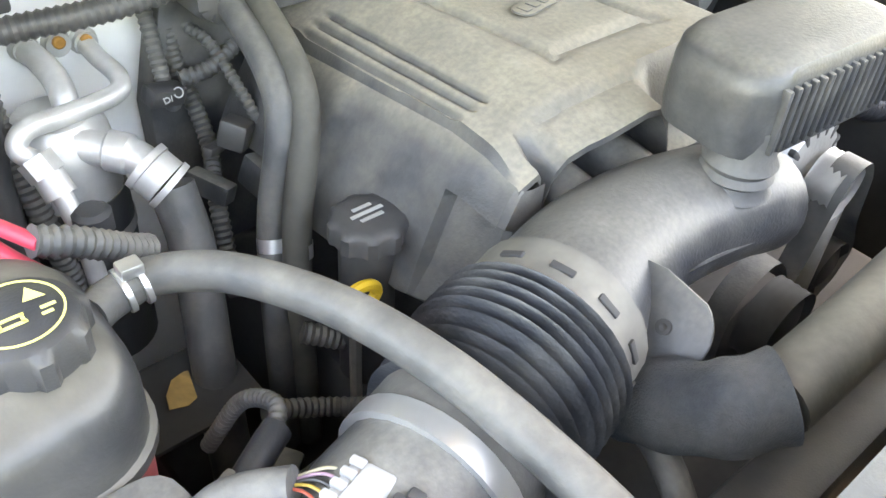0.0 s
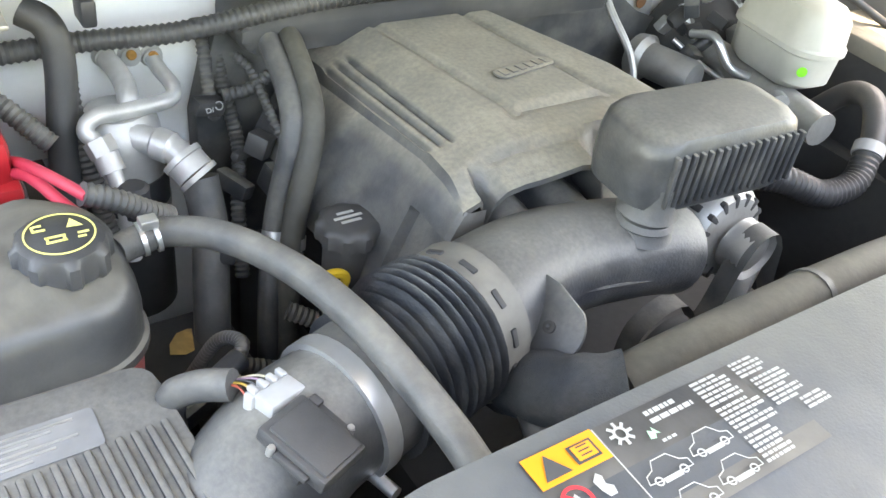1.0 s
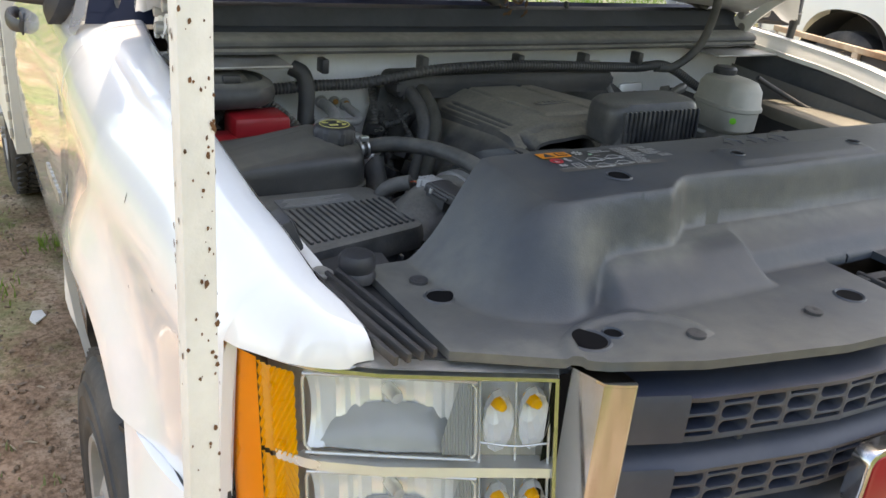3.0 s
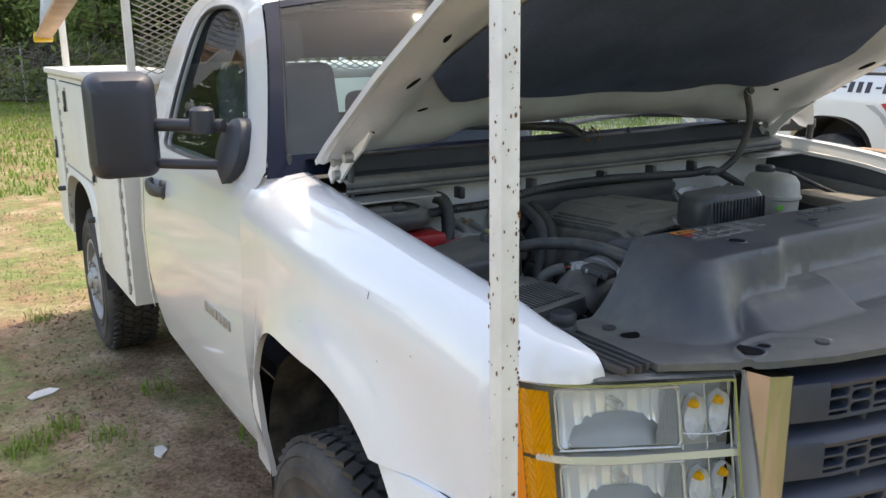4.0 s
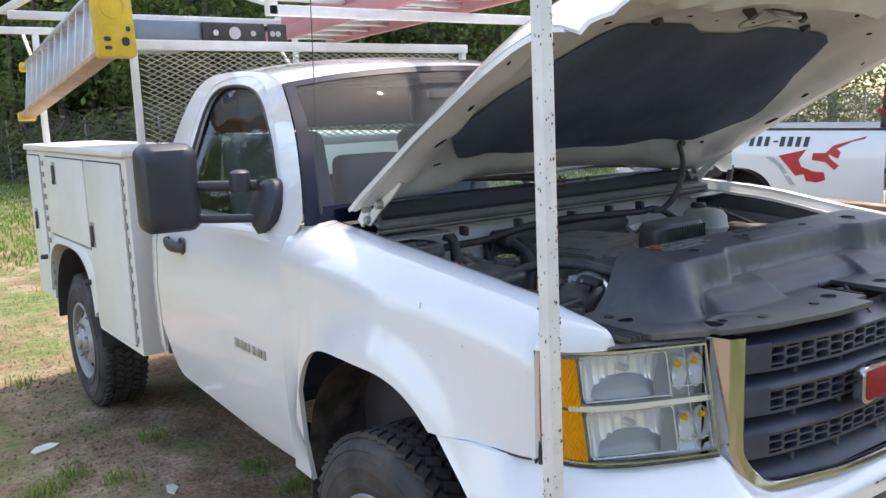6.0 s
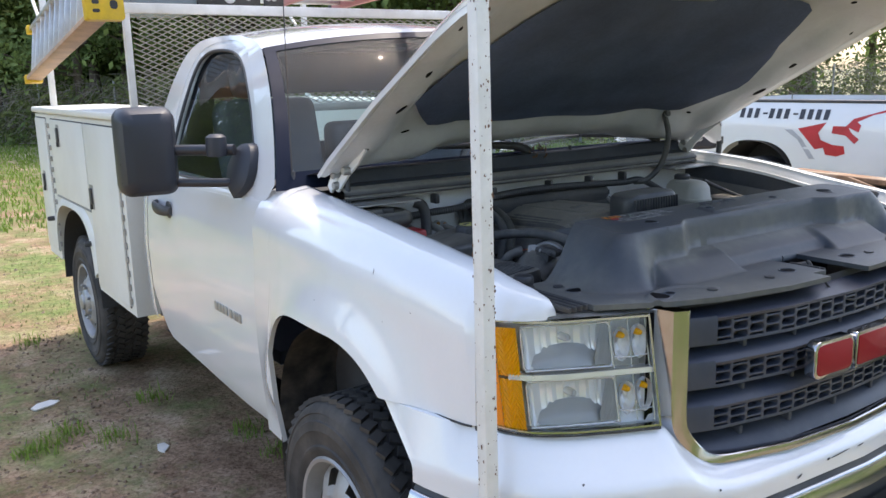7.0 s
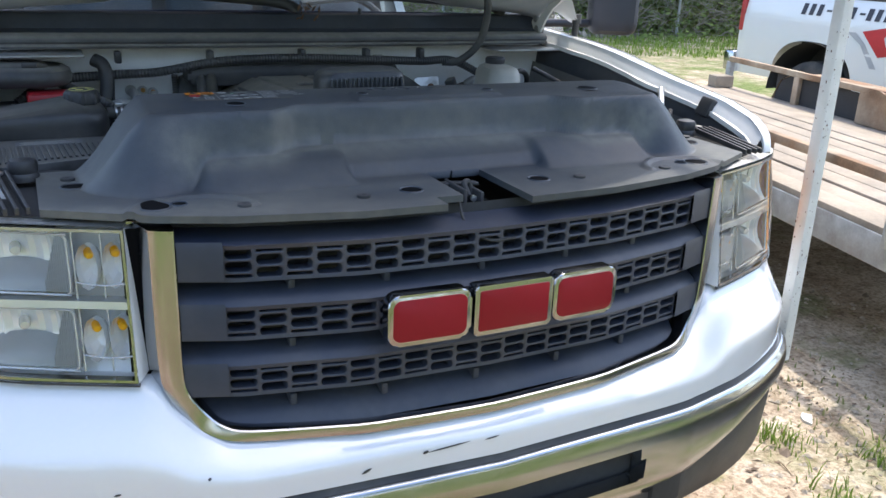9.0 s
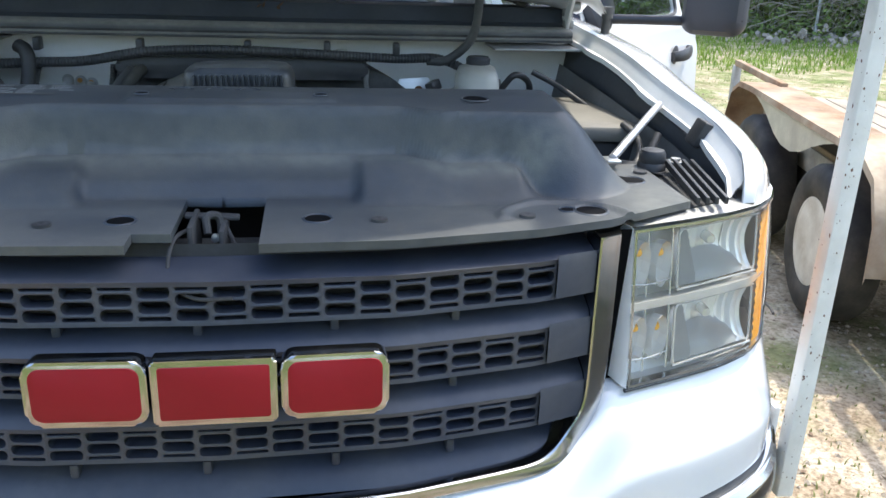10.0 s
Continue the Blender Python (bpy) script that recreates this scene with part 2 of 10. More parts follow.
def smooth_line(points, steps=8):
    """Catmull-Rom through the points."""
    pts = [Vector(p) for p in points]
    if len(pts) < 3:
        return pts
    pts = [2 * pts[0] - pts[1]] + pts + [2 * pts[-1] - pts[-2]]
    out = []
    for a, b, c, d in zip(pts, pts[1:], pts[2:], pts[3:]):
        for k in range(steps):
            t = k / steps
            out.append(0.5 * (2 * b + (c - a) * t + (2 * a - 5 * b + 4 * c - d) * t * t + (3 * b - a - 3 * c + d) * t ** 3))
    return out + [pts[-2]]


def tube(bm, points, radius, seg=14, steps=8, ribs=0.0, pitch=0.012, cap=True, flat=1.0):
    """A hose along a smooth line; ribs: depth of its corrugation."""
    line = smooth_line(points, steps)
    if ribs:
        length = sum((b - a).length for a, b in zip(line, line[1:]))
        count = max(4, int(length / pitch * 4))
        marks, walked = [0.0], 0.0
        for a, b in zip(line, line[1:]):
            walked += (b - a).length
            marks.append(walked)
        fresh = []
        for k in range(count + 1):
            s = length * k / count
            i = max(0, min(len(line) - 2, next((j for j, w in enumerate(marks) if w >= s), 1) - 1))
            f = (s - marks[i]) / max(1e-9, marks[i + 1] - marks[i])
            fresh.append(line[i].lerp(line[i + 1], f))
        line = fresh
    rows, up = [], Vector((0.13, 0.21, 0.97))
    for i, p in enumerate(line):
        way = (line[min(i + 1, len(line) - 1)] - line[max(i - 1, 0)]).normalized()
        side = way.cross(up)
        if side.length < 1e-4:
            side = way.orthogonal()
        side.normalize()
        up = side.cross(way).normalized()
        f = i / max(1, len(line) - 1)
        r = radius(f) if callable(radius) else radius
        if ribs:
            r -= ribs * (0.5 - 0.5 * math.cos(i * math.pi / 2))
        rows.append([p + side * (r * math.cos(a)) + up * (r * flat * math.sin(a))
                     for a in (2 * math.pi * k / seg for k in range(seg))])
    loft(bm, rows, closed=True, cap=cap)
    return bm


def lathe(bm, profile, m=None, seg=32, cap=True):
    """Turn a profile of (radius, height) about the z axis, laid by m."""
    m = m or Matrix()
    rows = [[m @ Vector((r * math.cos(a), r * math.sin(a), h)) for a in (2 * math.pi * k / seg for k in range(seg))]
            for r, h in profile]
    loft(bm, rows, closed=True, cap=cap)
    return bm


def prism(bm, outline, depth, m=None, bevel=0.0):
    """A plate: a flat outline in x, y pulled up by depth, laid by m."""
    m = m or Matrix()
    bot = [bm.verts.new(Vector((x, y, 0))) for x, y in outline]
    top = [bm.verts.new(Vector((x, y, depth))) for x, y in outline]
    n = len(outline)
    bm.faces.new(bot[::-1])
    cover = bm.faces.new(top)
    for i in range(n):
        bm.faces.new((bot[i], bot[(i + 1) % n], top[(i + 1) % n], top[i]))
    verts = bot + top
    if bevel:
        done = bmesh.ops.bevel(bm, geom=list(cover.edges), offset=bevel, segments=2, affect="EDGES", profile=0.5)
        verts = [v for v in verts if v.is_valid] + list({v for f in done["faces"] for v in f.verts})
    bmesh.ops.transform(bm, matrix=m, verts=list(set(verts)))
    return bm


def rounded(w, h, r, n=5):
    """Outline of a rectangle with round corners, about its middle."""
    out = []
    for cx, cy, a0 in ((w / 2 - r, h / 2 - r, 0), (r - w / 2, h / 2 - r, 90), (r - w / 2, r - h / 2, 180), (w / 2 - r, r - h / 2, 270)):
        out += [(cx + r * math.cos(radians(a0 + 90 * k / n)), cy + r * math.sin(radians(a0 + 90 * k / n))) for k in range(n + 1)]
    return out


def axes(origin, x, y):
    """A frame with its x and y along the given ways."""
    x = Vector(x).normalized()
    z = x.cross(Vector(y)).normalized()
    y = z.cross(x)
    m = Matrix((x, y, z)).transposed().to_4x4()
    m.translation = origin
    return m


def bar(bm, a, b, w, h=None, bevel=0.0, up=(0, 0, 1)):
    """A square tube from a to b."""
    a, b = Vector(a), Vector(b)
    way = b - a
    up = Vector(up)
    if abs(way.normalized().dot(up)) > 0.98:
        up = Vector((0, 1, 0))
    side = way.cross(up).normalized()
    m = Matrix((side, way.normalized(), side.cross(way.normalized()))).transposed().to_4x4()
    m.translation = (a + b) / 2
    return box(bm, (0, 0, 0), (w, way.length, h or w), bevel, m)


def curve_at(table, t):
    """Smooth value from rows of (t, value)."""
    if t <= table[0][0]:
        return table[0][1]
    for (a, va), (b, vb) in zip(table, table[1:]):
        if t <= b:
            f = (t - a) / (b - a)
            return va + (vb - va) * f
    return table[-1][1]


def step(a, b, t):
    f = max(0.0, min(1.0, (t - a) / (b - a)))
    return f * f * (3 - 2 * f)


def lettering(name, text, size, m, mat, parent):
    """Flat letters in the built-in font, as one mesh."""
    cu = bpy.data.curves.new(name, "FONT")
    cu.body, cu.size, cu.align_x, cu.align_y = text, size, "CENTER", "CENTER"
    tmp = bpy.data.objects.new(name, cu)
    bpy.context.scene.collection.objects.link(tmp)
    me = bpy.data.meshes.new_from_object(tmp.evaluated_get(bpy.context.evaluated_depsgraph_get()))
    bpy.data.objects.remove(tmp)
    me.transform(m)
    me.materials.clear()
    return part_mesh(name, me, mat, parent, "", False)


# ---- the service pickup: body ----
nb = bmesh.new
truck = thing("service_pickup_truck", (0, 2.3, 0), "white work pickup with open hood, service body and ladder rack", "pickup truck")
AXLE_F, AXLE_R, TYRE_R = 0.85, 4.15, 0.395


def front_y(x):
    """Plan of the grille and lamp line."""
    a = abs(x)
    return curve_at([(0, -0.055), (0.25, -0.045), (0.45, -0.008), (0.56, 0.03), (0.62, 0.06), (0.70, 0.100), (0.79, 0.160),
                     (0.865, 0.230), (0.915, 0.300), (0.945, 0.37), (0.96, 0.45)], a)


def lamp_line(x, side):
    """Plan of the lamps, bending back round the corner of the wing."""
    if abs(x) < 0.60:
        return front_y(x)
    if side < 0:
        return curve_at([(0.60, 0.050), (0.62, 0.060), (0.70, 0.095), (0.79, 0.135), (0.86, 0.178), (0.895, 0.220), (0.92, 0.270), (0.94, 0.33), (0.965, 0.45)], abs(x))
    return curve_at([(0.60, 0.050), (0.62, 0.056), (0.70, 0.084), (0.79, 0.117), (0.86, 0.152), (0.905, 0.195), (0.935, 0.245), (0.955, 0.305), (0.968, 0.38), (0.975, 0.45)], abs(x))


def fender_top(y):
    return curve_at([(0.17, 1.153), (0.173, 1.166), (0.179, 1.179), (0.19, 1.191), (0.22, 1.206), (0.26, 1.219), (0.36, 1.244), (0.50, 1.262), (0.80, 1.292), (1.15, 1.318), (1.45, 1.335)], y)


def fender_in(y):
    return curve_at([(0.17, 0.812), (0.26, 0.845), (0.45, 0.858), (0.80, 0.853), (1.15, 0.835), (1.45, 0.805)], y)


def fender_out(y):
    return curve_at([(0.17, 0.850), (0.20, 0.893), (0.25, 0.931), (0.30, 0.949), (0.36, 0.958), (0.50, 0.968), (0.86, 0.985), (1.2, 0.978), (1.45, 0.965)], y)


def arch_z(y):
    t = abs((y - 0.86) / (0.420 if y < 0.86 else 0.447))
    if t >= 1:
        return 0.0
    n = 2.35 if y < 0.86 else 4.2
    return 0.50 + 0.495 * (1 - t ** n) ** (1 / n)


def fender_bottom(y):
    if y < 0.306:
        return min(fender_top(y) - 0.004, 1.147) - 0.242 * step(0.285, 0.306, y)
    return max(curve_at([(0.306, 0.905), (0.45, 0.902), (0.58, 0.895)], y) if y < 0.575 else 0.50, arch_z(y))


def side_x(y, z, top, xin, xout):
    """Half width of the body side at a height below its top edge."""
    drop = top - z
    f = min(1.0, drop / 0.15)
    x = xin + (xout - xin) * math.sqrt(max(0.0, 1 - (1 - f) ** 2))
    x += 0.010 * step(0.15, 0.42, drop) - 0.020 * step(0.45, 0.85, drop)
    return x


def wing_shift(side, y):
    """The driver's wing sits a little further out at its tip."""
    return 0.012 + 0.026 * (1 - step(0.2, 0.9, y)) if side > 0 else 0.0


def wing_rise(side, y):
    """and a little higher towards the cowl."""
    return 0.026 * step(0.45, 0.95, y) if side > 0 else 0.0


def fender(side):
    name = "fender"
    bm = nb()
    ys = [0.17, 0.173, 0.177, 0.183, 0.19, 0.205, 0.22, 0.26, 0.28, 0.30, 0.3055, 0.3065, 0.33, 0.35, 0.37] + [0.39 + 0.018 * k for k in range(52)] + \
         [1.3065, 1.3075, 1.31, 1.33, 1.36, 1.40, 1.44]
    ys = sorted({round(y, 4) for y in ys if y <= 1.44})
    rows = []
    for y in ys:
        top, bot, push = fender_top(y) + wing_rise(side, y), fender_bottom(y), wing_shift(side, y)
        shear = 0.165 * (1 - step(0.31, 0.46, y)) * step(0.283, 0.290, y)
        row = [Vector((side * (push + fender_in(y) - 0.022), y, top - 0.014)), Vector((side * (push + fender_in(y) - 0.020), y, top - 0.003)), Vector((side * (push + fender_in(y) - 0.015), y, top))]
        for k in range(25):
            f = (k / 24) ** 1.5
            z = top - (top - bot) * f
            w = y - shear * max(0.0, 1.147 - z)
            x = side_x(w, z, top, fender_in(w) + push, fender_out(w) + 0.012 * step(0.3, 0.9, w) * (side > 0))
            lip = abs(math.hypot((y - 0.86) / 0.447, (z - 0.50) / 0.495) - 1) if y > 0.4 else 9
            x += 0.037 * math.exp(-(lip / 0.20) ** 2) * step(0.55, 0.75, z)
            row.append(Vector((side * x, w, z)))
        row.append(row[-1] + Vector((-side * 0.016, 0, 0.002)))
        rows.append(row)
    loft(bm, rows)
    return part(name, bm, PAINT, truck, "white front fender with open hood gutter")


for s in (-1, 1):
    fender(s)
    # black line where the wing meets the bumper cap
    bm = nb()
    pts = []
    for k in range(12):
        y = 0.315 + 0.022 * k
        z = fender_bottom(y) - 0.002
        w = y - 0.165 * (1 - step(0.31, 0.46, y)) * max(0.0, 1.147 - z)
        pts.append(Vector((s * (side_x(w, z, fender_top(y), fender_in(w), fender_out(w)) + wing_shift(s, y) + 0.0005), w, z)))
    tube(bm, pts, 0.0028, 6, 1)
    part("panel_gap", bm, DARK, truck)

# stone chips and a scratch on the passenger wing
for y, z, w, h in ((0.655, 1.190, 0.004, 0.016), (0.485, 1.120, 0.004, 0.004), (0.60, 1.075, 0.003, 0.004), (0.92, 1.07, 0.003, 0.005), (1.10, 0.98, 0.004, 0.003)):
    bm = nb()
    def wing_pt(a, b):
        return Vector((-side_x(a, b, fender_top(a), fender_in(a), fender_out(a)) - 0.0006 - 0.037 * math.exp(-(abs(math.hypot((a - 0.86) / 0.447, (b - 0.50) / 0.495) - 1) / 0.20) ** 2) * step(0.55, 0.75, b), a, b))
    bm.faces.new([bm.verts.new(wing_pt(y + w * a, z + h * b)) for a, b in ((-0.5, -0.5), (0.1, -0.4), (0.5, 0.1), (0.7, 0.5), (0.0, 0.3))])
    part("paint_chip", bm, DARK, truck)

# upper flange of each wing inside the open hood
for s in (-1, 1):
    bm = nb()
    rows = []
    for k in range(27):
        y = 0.19 + 0.047 * k
        t, xi = fender_top(y) + wing_rise(s, y), fender_in(y) - 0.022 + wing_shift(s, y)
        tab = 0.012 if s > 0 and k % 7 in (2, 3) else 0.0
        deep = 0.52 if s > 0 else 1.0
        wide = 0.50 if s > 0 else 0.32 + 0.85 * (1 - step(0.46, 0.60, y))
        rows.append([Vector((s * xi, y, t - 0.004)), Vector((s * (xi - 0.005 * wide), y, t - 0.012)), Vector((s * (xi - 0.020 * wide), y, t - 0.040 * deep)),
                     Vector((s * (xi - 0.033 * wide), y, t - 0.064 * deep)), Vector((s * (xi - 0.038 * wide), y, t - 0.066 * deep)), Vector((s * (xi - (0.046 + tab) * wide), y, t - 0.063 * deep)), Vector((s * (xi - (0.048 + tab) * wide), y, t - 0.085 * deep))])
    loft(bm, rows)
    part("wing_flange", bm, PAINT_IN, truck, "pressed steel flange along the wing")
    if s > 0:
        bm = nb()
        rows = []
        for k in range(27):
            y = 0.19 + 0.047 * k
            t, xi = fender_top(y) + wing_rise(s, y), fender_in(y) - 0.040 + wing_shift(s, y)
            rows.append([Vector((xi + 0.012, y, t - 0.036)), Vector((xi - 0.004, y, t - 0.050)), Vector((xi - 0.010 - 0.004 * math.sin(19 * y), y, t - 0.11)), Vector((xi - 0.012, y, t - 0.22)), Vector((xi - 0.030, y, t - 0.36))])
        loft(bm, rows)
        part("wing_liner", bm, material("dark_grey_wing_primer", (0.055, 0.062, 0.075), 0.55, vary=0.25, scale=8, dust=0.3, dust_color=(0.13, 0.12, 0.11)), truck, "dark inner wall below the wing flange")
    bm = nb()
    rows = []
    for k in range(15):
        y = 0.24 + 0.075 * k
        t, xi = fender_top(y), fender_in(y) - (0.06 if s > 0 else 0.036) + wing_shift(s, y)
        rows.append([Vector((s * xi, y, t - 0.075)), Vector((s * (xi - 0.015), y, t - 0.16)), Vector((s * (xi - 0.02), y, 0.62))])
    loft(bm, rows)
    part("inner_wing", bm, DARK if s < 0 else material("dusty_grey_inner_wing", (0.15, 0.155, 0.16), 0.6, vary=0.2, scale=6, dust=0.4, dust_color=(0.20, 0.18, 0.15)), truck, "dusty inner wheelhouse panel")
    # bump stop block on the flange
    bm = nb()
    m = axes((s * (fender_in(0.40) - 0.040 + wing_shift(s, 0.40)), 0.40, fender_top(0.40) - 0.03), (0, 1, 0.08), (s * 0.45, 0, 1))
    box(bm, (0, 0, 0), (0.044, 0.050, 0.022), 0.005, m)
    box(bm, (0.0, 0.0, 0.012), (0.018, 0.020, 0.006), 0.002, m)
    part("hood_bumper", bm, BLACK, truck, "black rubber hood stop")

# wheel arch liners
for s in (-1, 1):
    bm = nb()
    rows = []
    for k in range(41):
        a = math.pi * k / 40
        y, z = 0.86 + 0.452 * math.cos(a), 0.50 + 0.485 * math.sin(a) ** 0.75
        if k in (0, 40):
            z = 0.36
        rows.append([Vector((s * 0.965, y, z)), Vector((s * 0.93, y, z + 0.01)), Vector((s * 0.55, y, z + 0.03))])
    loft(bm, rows)
    part("wheel_arch_liner", bm, material("mud_splashed_liner", (0.018, 0.018, 0.019), 0.7, vary=0.3, scale=14, dust=0.75,
         dust_color=(0.17, 0.145, 0.12), bump=0.5, bump_scale=60), truck, "black arch liner splashed with dried mud")
    bm = nb()
    loft(bm, [[Vector((s * 0.55, y, z)) for z in (0.30, 1.05)] for y in (0.36, 1.36)])
    part("wheelhouse_wall", bm, DARK, truck)


# front fascia: white bumper cover round the grille, wrapping back to the wheel arches
COVER_TOP = [(0, -0.060, 0.764), (0.42, -0.030, 0.776), (0.50, -0.005, 0.795), (0.555, 0.015, 0.838), (0.597, 0.045, 0.886), (0.70, 0.098, 0.888),
             (0.79, 0.158, 0.887), (0.865, 0.232, 0.889), (0.912, 0.300, 0.896), (0.945, 0.370, 0.902), (0.976, 0.47, 0.900), (0.992, 0.560, 0.895)]
COVER_LOW = [(0, -0.100, 0.699), (0.40, -0.083, 0.701), (0.50, -0.071, 0.703), (0.575, -0.056, 0.705), (0.640, -0.040, 0.706), (0.740, -0.002, 0.709),
             (0.840, 0.050, 0.714), (0.908, 0.108, 0.720), (0.958, 0.200, 0.728), (0.996, 0.297, 0.736), (1.018, 0.358, 0.741), (1.027, 0.402, 0.743)]
CREASE = [(0, 0.744), (1, 0.747), (2, 0.752), (2.6, 0.760), (3.2, 0.786), (4, 0.797), (6, 0.796), (8, 0.790), (11, 0.784)]
TOP_LINE, LOW_LINE = smooth_line(COVER_TOP, 8), smooth_line(COVER_LOW, 8)


def cover_row(line, q):
    """A point of an edge of the cover at the way q, 0 in the middle and 11 at the arch."""
    i = min(int(q * 8), 87)
    return line[i].lerp(line[i + 1], q * 8 - i)


def fascia_at(q, f, side=1):
    """Sloping shelf, rounded crease, and an upright face down to the chrome."""
    a, b, zc = cover_row(TOP_LINE, q), cover_row(LOW_LINE, q), curve_at(CREASE, q)
    if q > 4:
        a = Vector((a.x + 0.012 * step(5, 8, q), lamp_line(a.x, side), a.z)) if q < 9 else a + Vector((0.012 + 0.014 * (1 - step(9, 11, q)), -0.03 * (1 - step(9, 11, q)), 0))
    c = Vector((b.x, b.y, zc))
    if f < 0.5:
        p = a.lerp(c, f / 0.5)
    else:
        p = c.lerp(b, (f - 0.5) / 0.5)
    soft = max(0.0, 1 - abs(f - 0.5) / 0.16)
    mean = (a + b) / 2
    p += (mean - c) * 0.07 * soft ** 2 * (1.0 if q > 3.6 else 1.5)
    return Vector((side * p.x, p.y, p.z))


def low_out(q, side=1):
    """Foot of the cover and the way straight out from it in plan."""
    a, b = cover_row(LOW_LINE, max(0, q - 0.15)), cover_row(LOW_LINE, min(11, q + 0.15))
    out = Vector((b.y - a.y, a.x - b.x, 0)).normalized()
    p = cover_row(LOW_LINE, q)
    return Vector((side * p.x, p.y, p.z)), Vector((side * out.x, out.y, 0))


def fascia_point(x, f):
    q, best = 0.0, 9.0
    for k in range(221):
        d = abs(fascia_at(k * 0.05, f).x - abs(x))
        if d < best:
            q, best = k * 0.05, d
    return fascia_at(q, f, -1 if x < 0 else 1)


bm = nb()
qs = [0.25 * k for k in range(45)]
rows = [[fascia_at(q, k / 14, -1) for k in range(15)] for q in qs[:0:-1]] + [[fascia_at(q, k / 14, 1) for k in range(15)] for q in qs]
for row in rows:
    row.insert(0, row[0] + Vector((-0.03 * row[0].x, 0.03, 0.001)))
    row.append(row[-1] + Vector((-0.04 * row[-1].x, 0.04, -0.004)))
loft(bm, rows)
fascia = part("bumper_cover", bm, PAINT, truck, "white painted bumper cover with scuffs")
# scuffs on the cover
for x, f, w, h, tilt in ((-0.16, 0.62, 0.012, 0.006, 0.3), (-0.10, 0.60, 0.085, 0.0030, 0.16), (-0.14, 0.61, 0.03, 0.004, 0.2), (-0.02, 0.58, 0.03, 0.003, 0.2),
                         (-0.27, 0.78, 0.018, 0.006, 0.9), (-0.52, 0.50, 0.006, 0.006, 0), (-0.82, 0.42, 0.006, 0.006, 0), (-0.66, 0.80, 0.012, 0.004, 0.4)):
    bm = nb()
    p, q, r = fascia_point(x, f), fascia_point(x + 0.02, f), fascia_point(x, f - 0.04)
    m = axes(p + Vector((0, -0.0015, 0)), q - p, r - p)
    prism(bm, [(w * 0.5 * c, h * 0.5 * d + tilt * 0.2 * w * c) for c, d in ((-1, -0.3), (-0.3, -1), (0.4, -0.8), (1, 0.1), (0.5, 0.9), (-0.5, 0.7))], 0.001, m)
    part("scuff_mark", bm, BLACK, fascia)

# chrome bumper with its slot, and the black valance
SLOT_Q = 0.80
bq = [0, 0.2, 0.4, 0.6, 0.70, 0.76, SLOT_Q] + [0.9 + 0.2 * k for k in range(51)]
bq = [q for q in bq if q <= 11]


def bumper_foot(q):
    x = cover_row(LOW_LINE, q).x
    return curve_at([(0, 0.500), (0.44, 0.505), (0.56, 0.545), (0.66, 0.587), (0.76, 0.612), (0.90, 0.618), (1.03, 0.60)], x)


def bumper_row(q, side):
    p, out = low_out(q, side)
    top, foot = p.z - 0.013, bumper_foot(q)
    row = [p + out * 0.002 + Vector((0, 0, -0.0135)), p + out * 0.010 + Vector((0, 0, -0.0125)), p + out * 0.0145 + Vector((0, 0, -0.0155)), p + out * 0.0165 + Vector((0, 0, -0.022))]
    for f in (0.14, 0.19, 0.235, 0.265, 0.285, 0.42, 0.56, 0.675, 0.70, 0.74, 0.80, 0.88, 0.95, 1.0):
        bulge = 0.0175 + 0.010 * math.sin(math.pi * f) - 0.012 * max(0, f - 0.8) / 0.2
        row.append(Vector((p.x, p.y, top + (foot - top) * f)) + out * bulge)
    row.append(row[-1] - out * 0.03)
    return row


bm = nb()
sides = [(q, -1) for q in bq[:0:-1]] + [(q, 1) for q in bq]
grid = [[bm.verts.new(p) for p in bumper_row(q, s)] for q, s in sides]
for i in range(len(sides) - 1):
    inside = max(sides[i][0], sides[i + 1][0]) <= SLOT_Q + 0.01
    for j in range(len(grid[0]) - 1):
        if inside and 8 <= j < 12:
            corner = max(sides[i][0], sides[i + 1][0]) > SLOT_Q - 0.01 and j in (8, 11)
            if not corner:
                continue
        bm.faces.new((grid[i][j], grid[i + 1][j], grid[i + 1][j + 1], grid[i][j + 1]))
edge = [e for e in bm.edges if e.is_boundary and all(abs(v.co.x) < 0.35 and 0.53 < v.co.z < 0.66 for v in e.verts)]
inner_ring = bmesh.ops.extrude_edge_only(bm, edges=edge)["geom"]
for v in inner_ring:
    if isinstance(v, bmesh.types.BMVert):
        v.co += Vector((-0.02 * v.co.x, 0.035, 0))
bumper = part("front_bumper", bm, CHROME, truck, "chromed steel bumper with dirt spots", angle=50)
bm = nb()
loft(bm, [[Vector((x, -0.072, z)) for z in (0.665, 0.53)] for x in (-0.38, -0.2, 0, 0.2, 0.38)])
part("bumper_slot_backing", bm, DARK, bumper)
bm = nb()
rows = []
for q, s in sides:
    p, out = low_out(q, s)
    z = bumper_foot(q)
    rows.append([Vector((p.x, p.y, z + 0.012)) + out * 0.004, Vector((p.x, p.y, z - 0.03)) + out * 0.006, Vector((p.x, p.y, min(z - 0.05, 0.44))) - out * 0.005,
                 Vector((p.x, p.y, 0.385)) - out * 0.05, Vector((p.x, p.y, 0.36)) - out * 0.16])
loft(bm, rows)
part("front_valance", bm, BLACK, truck, "black plastic air dam under the bumper")
# black strip put in for the dark gap between cover and bumper
bm = nb()
rows = []
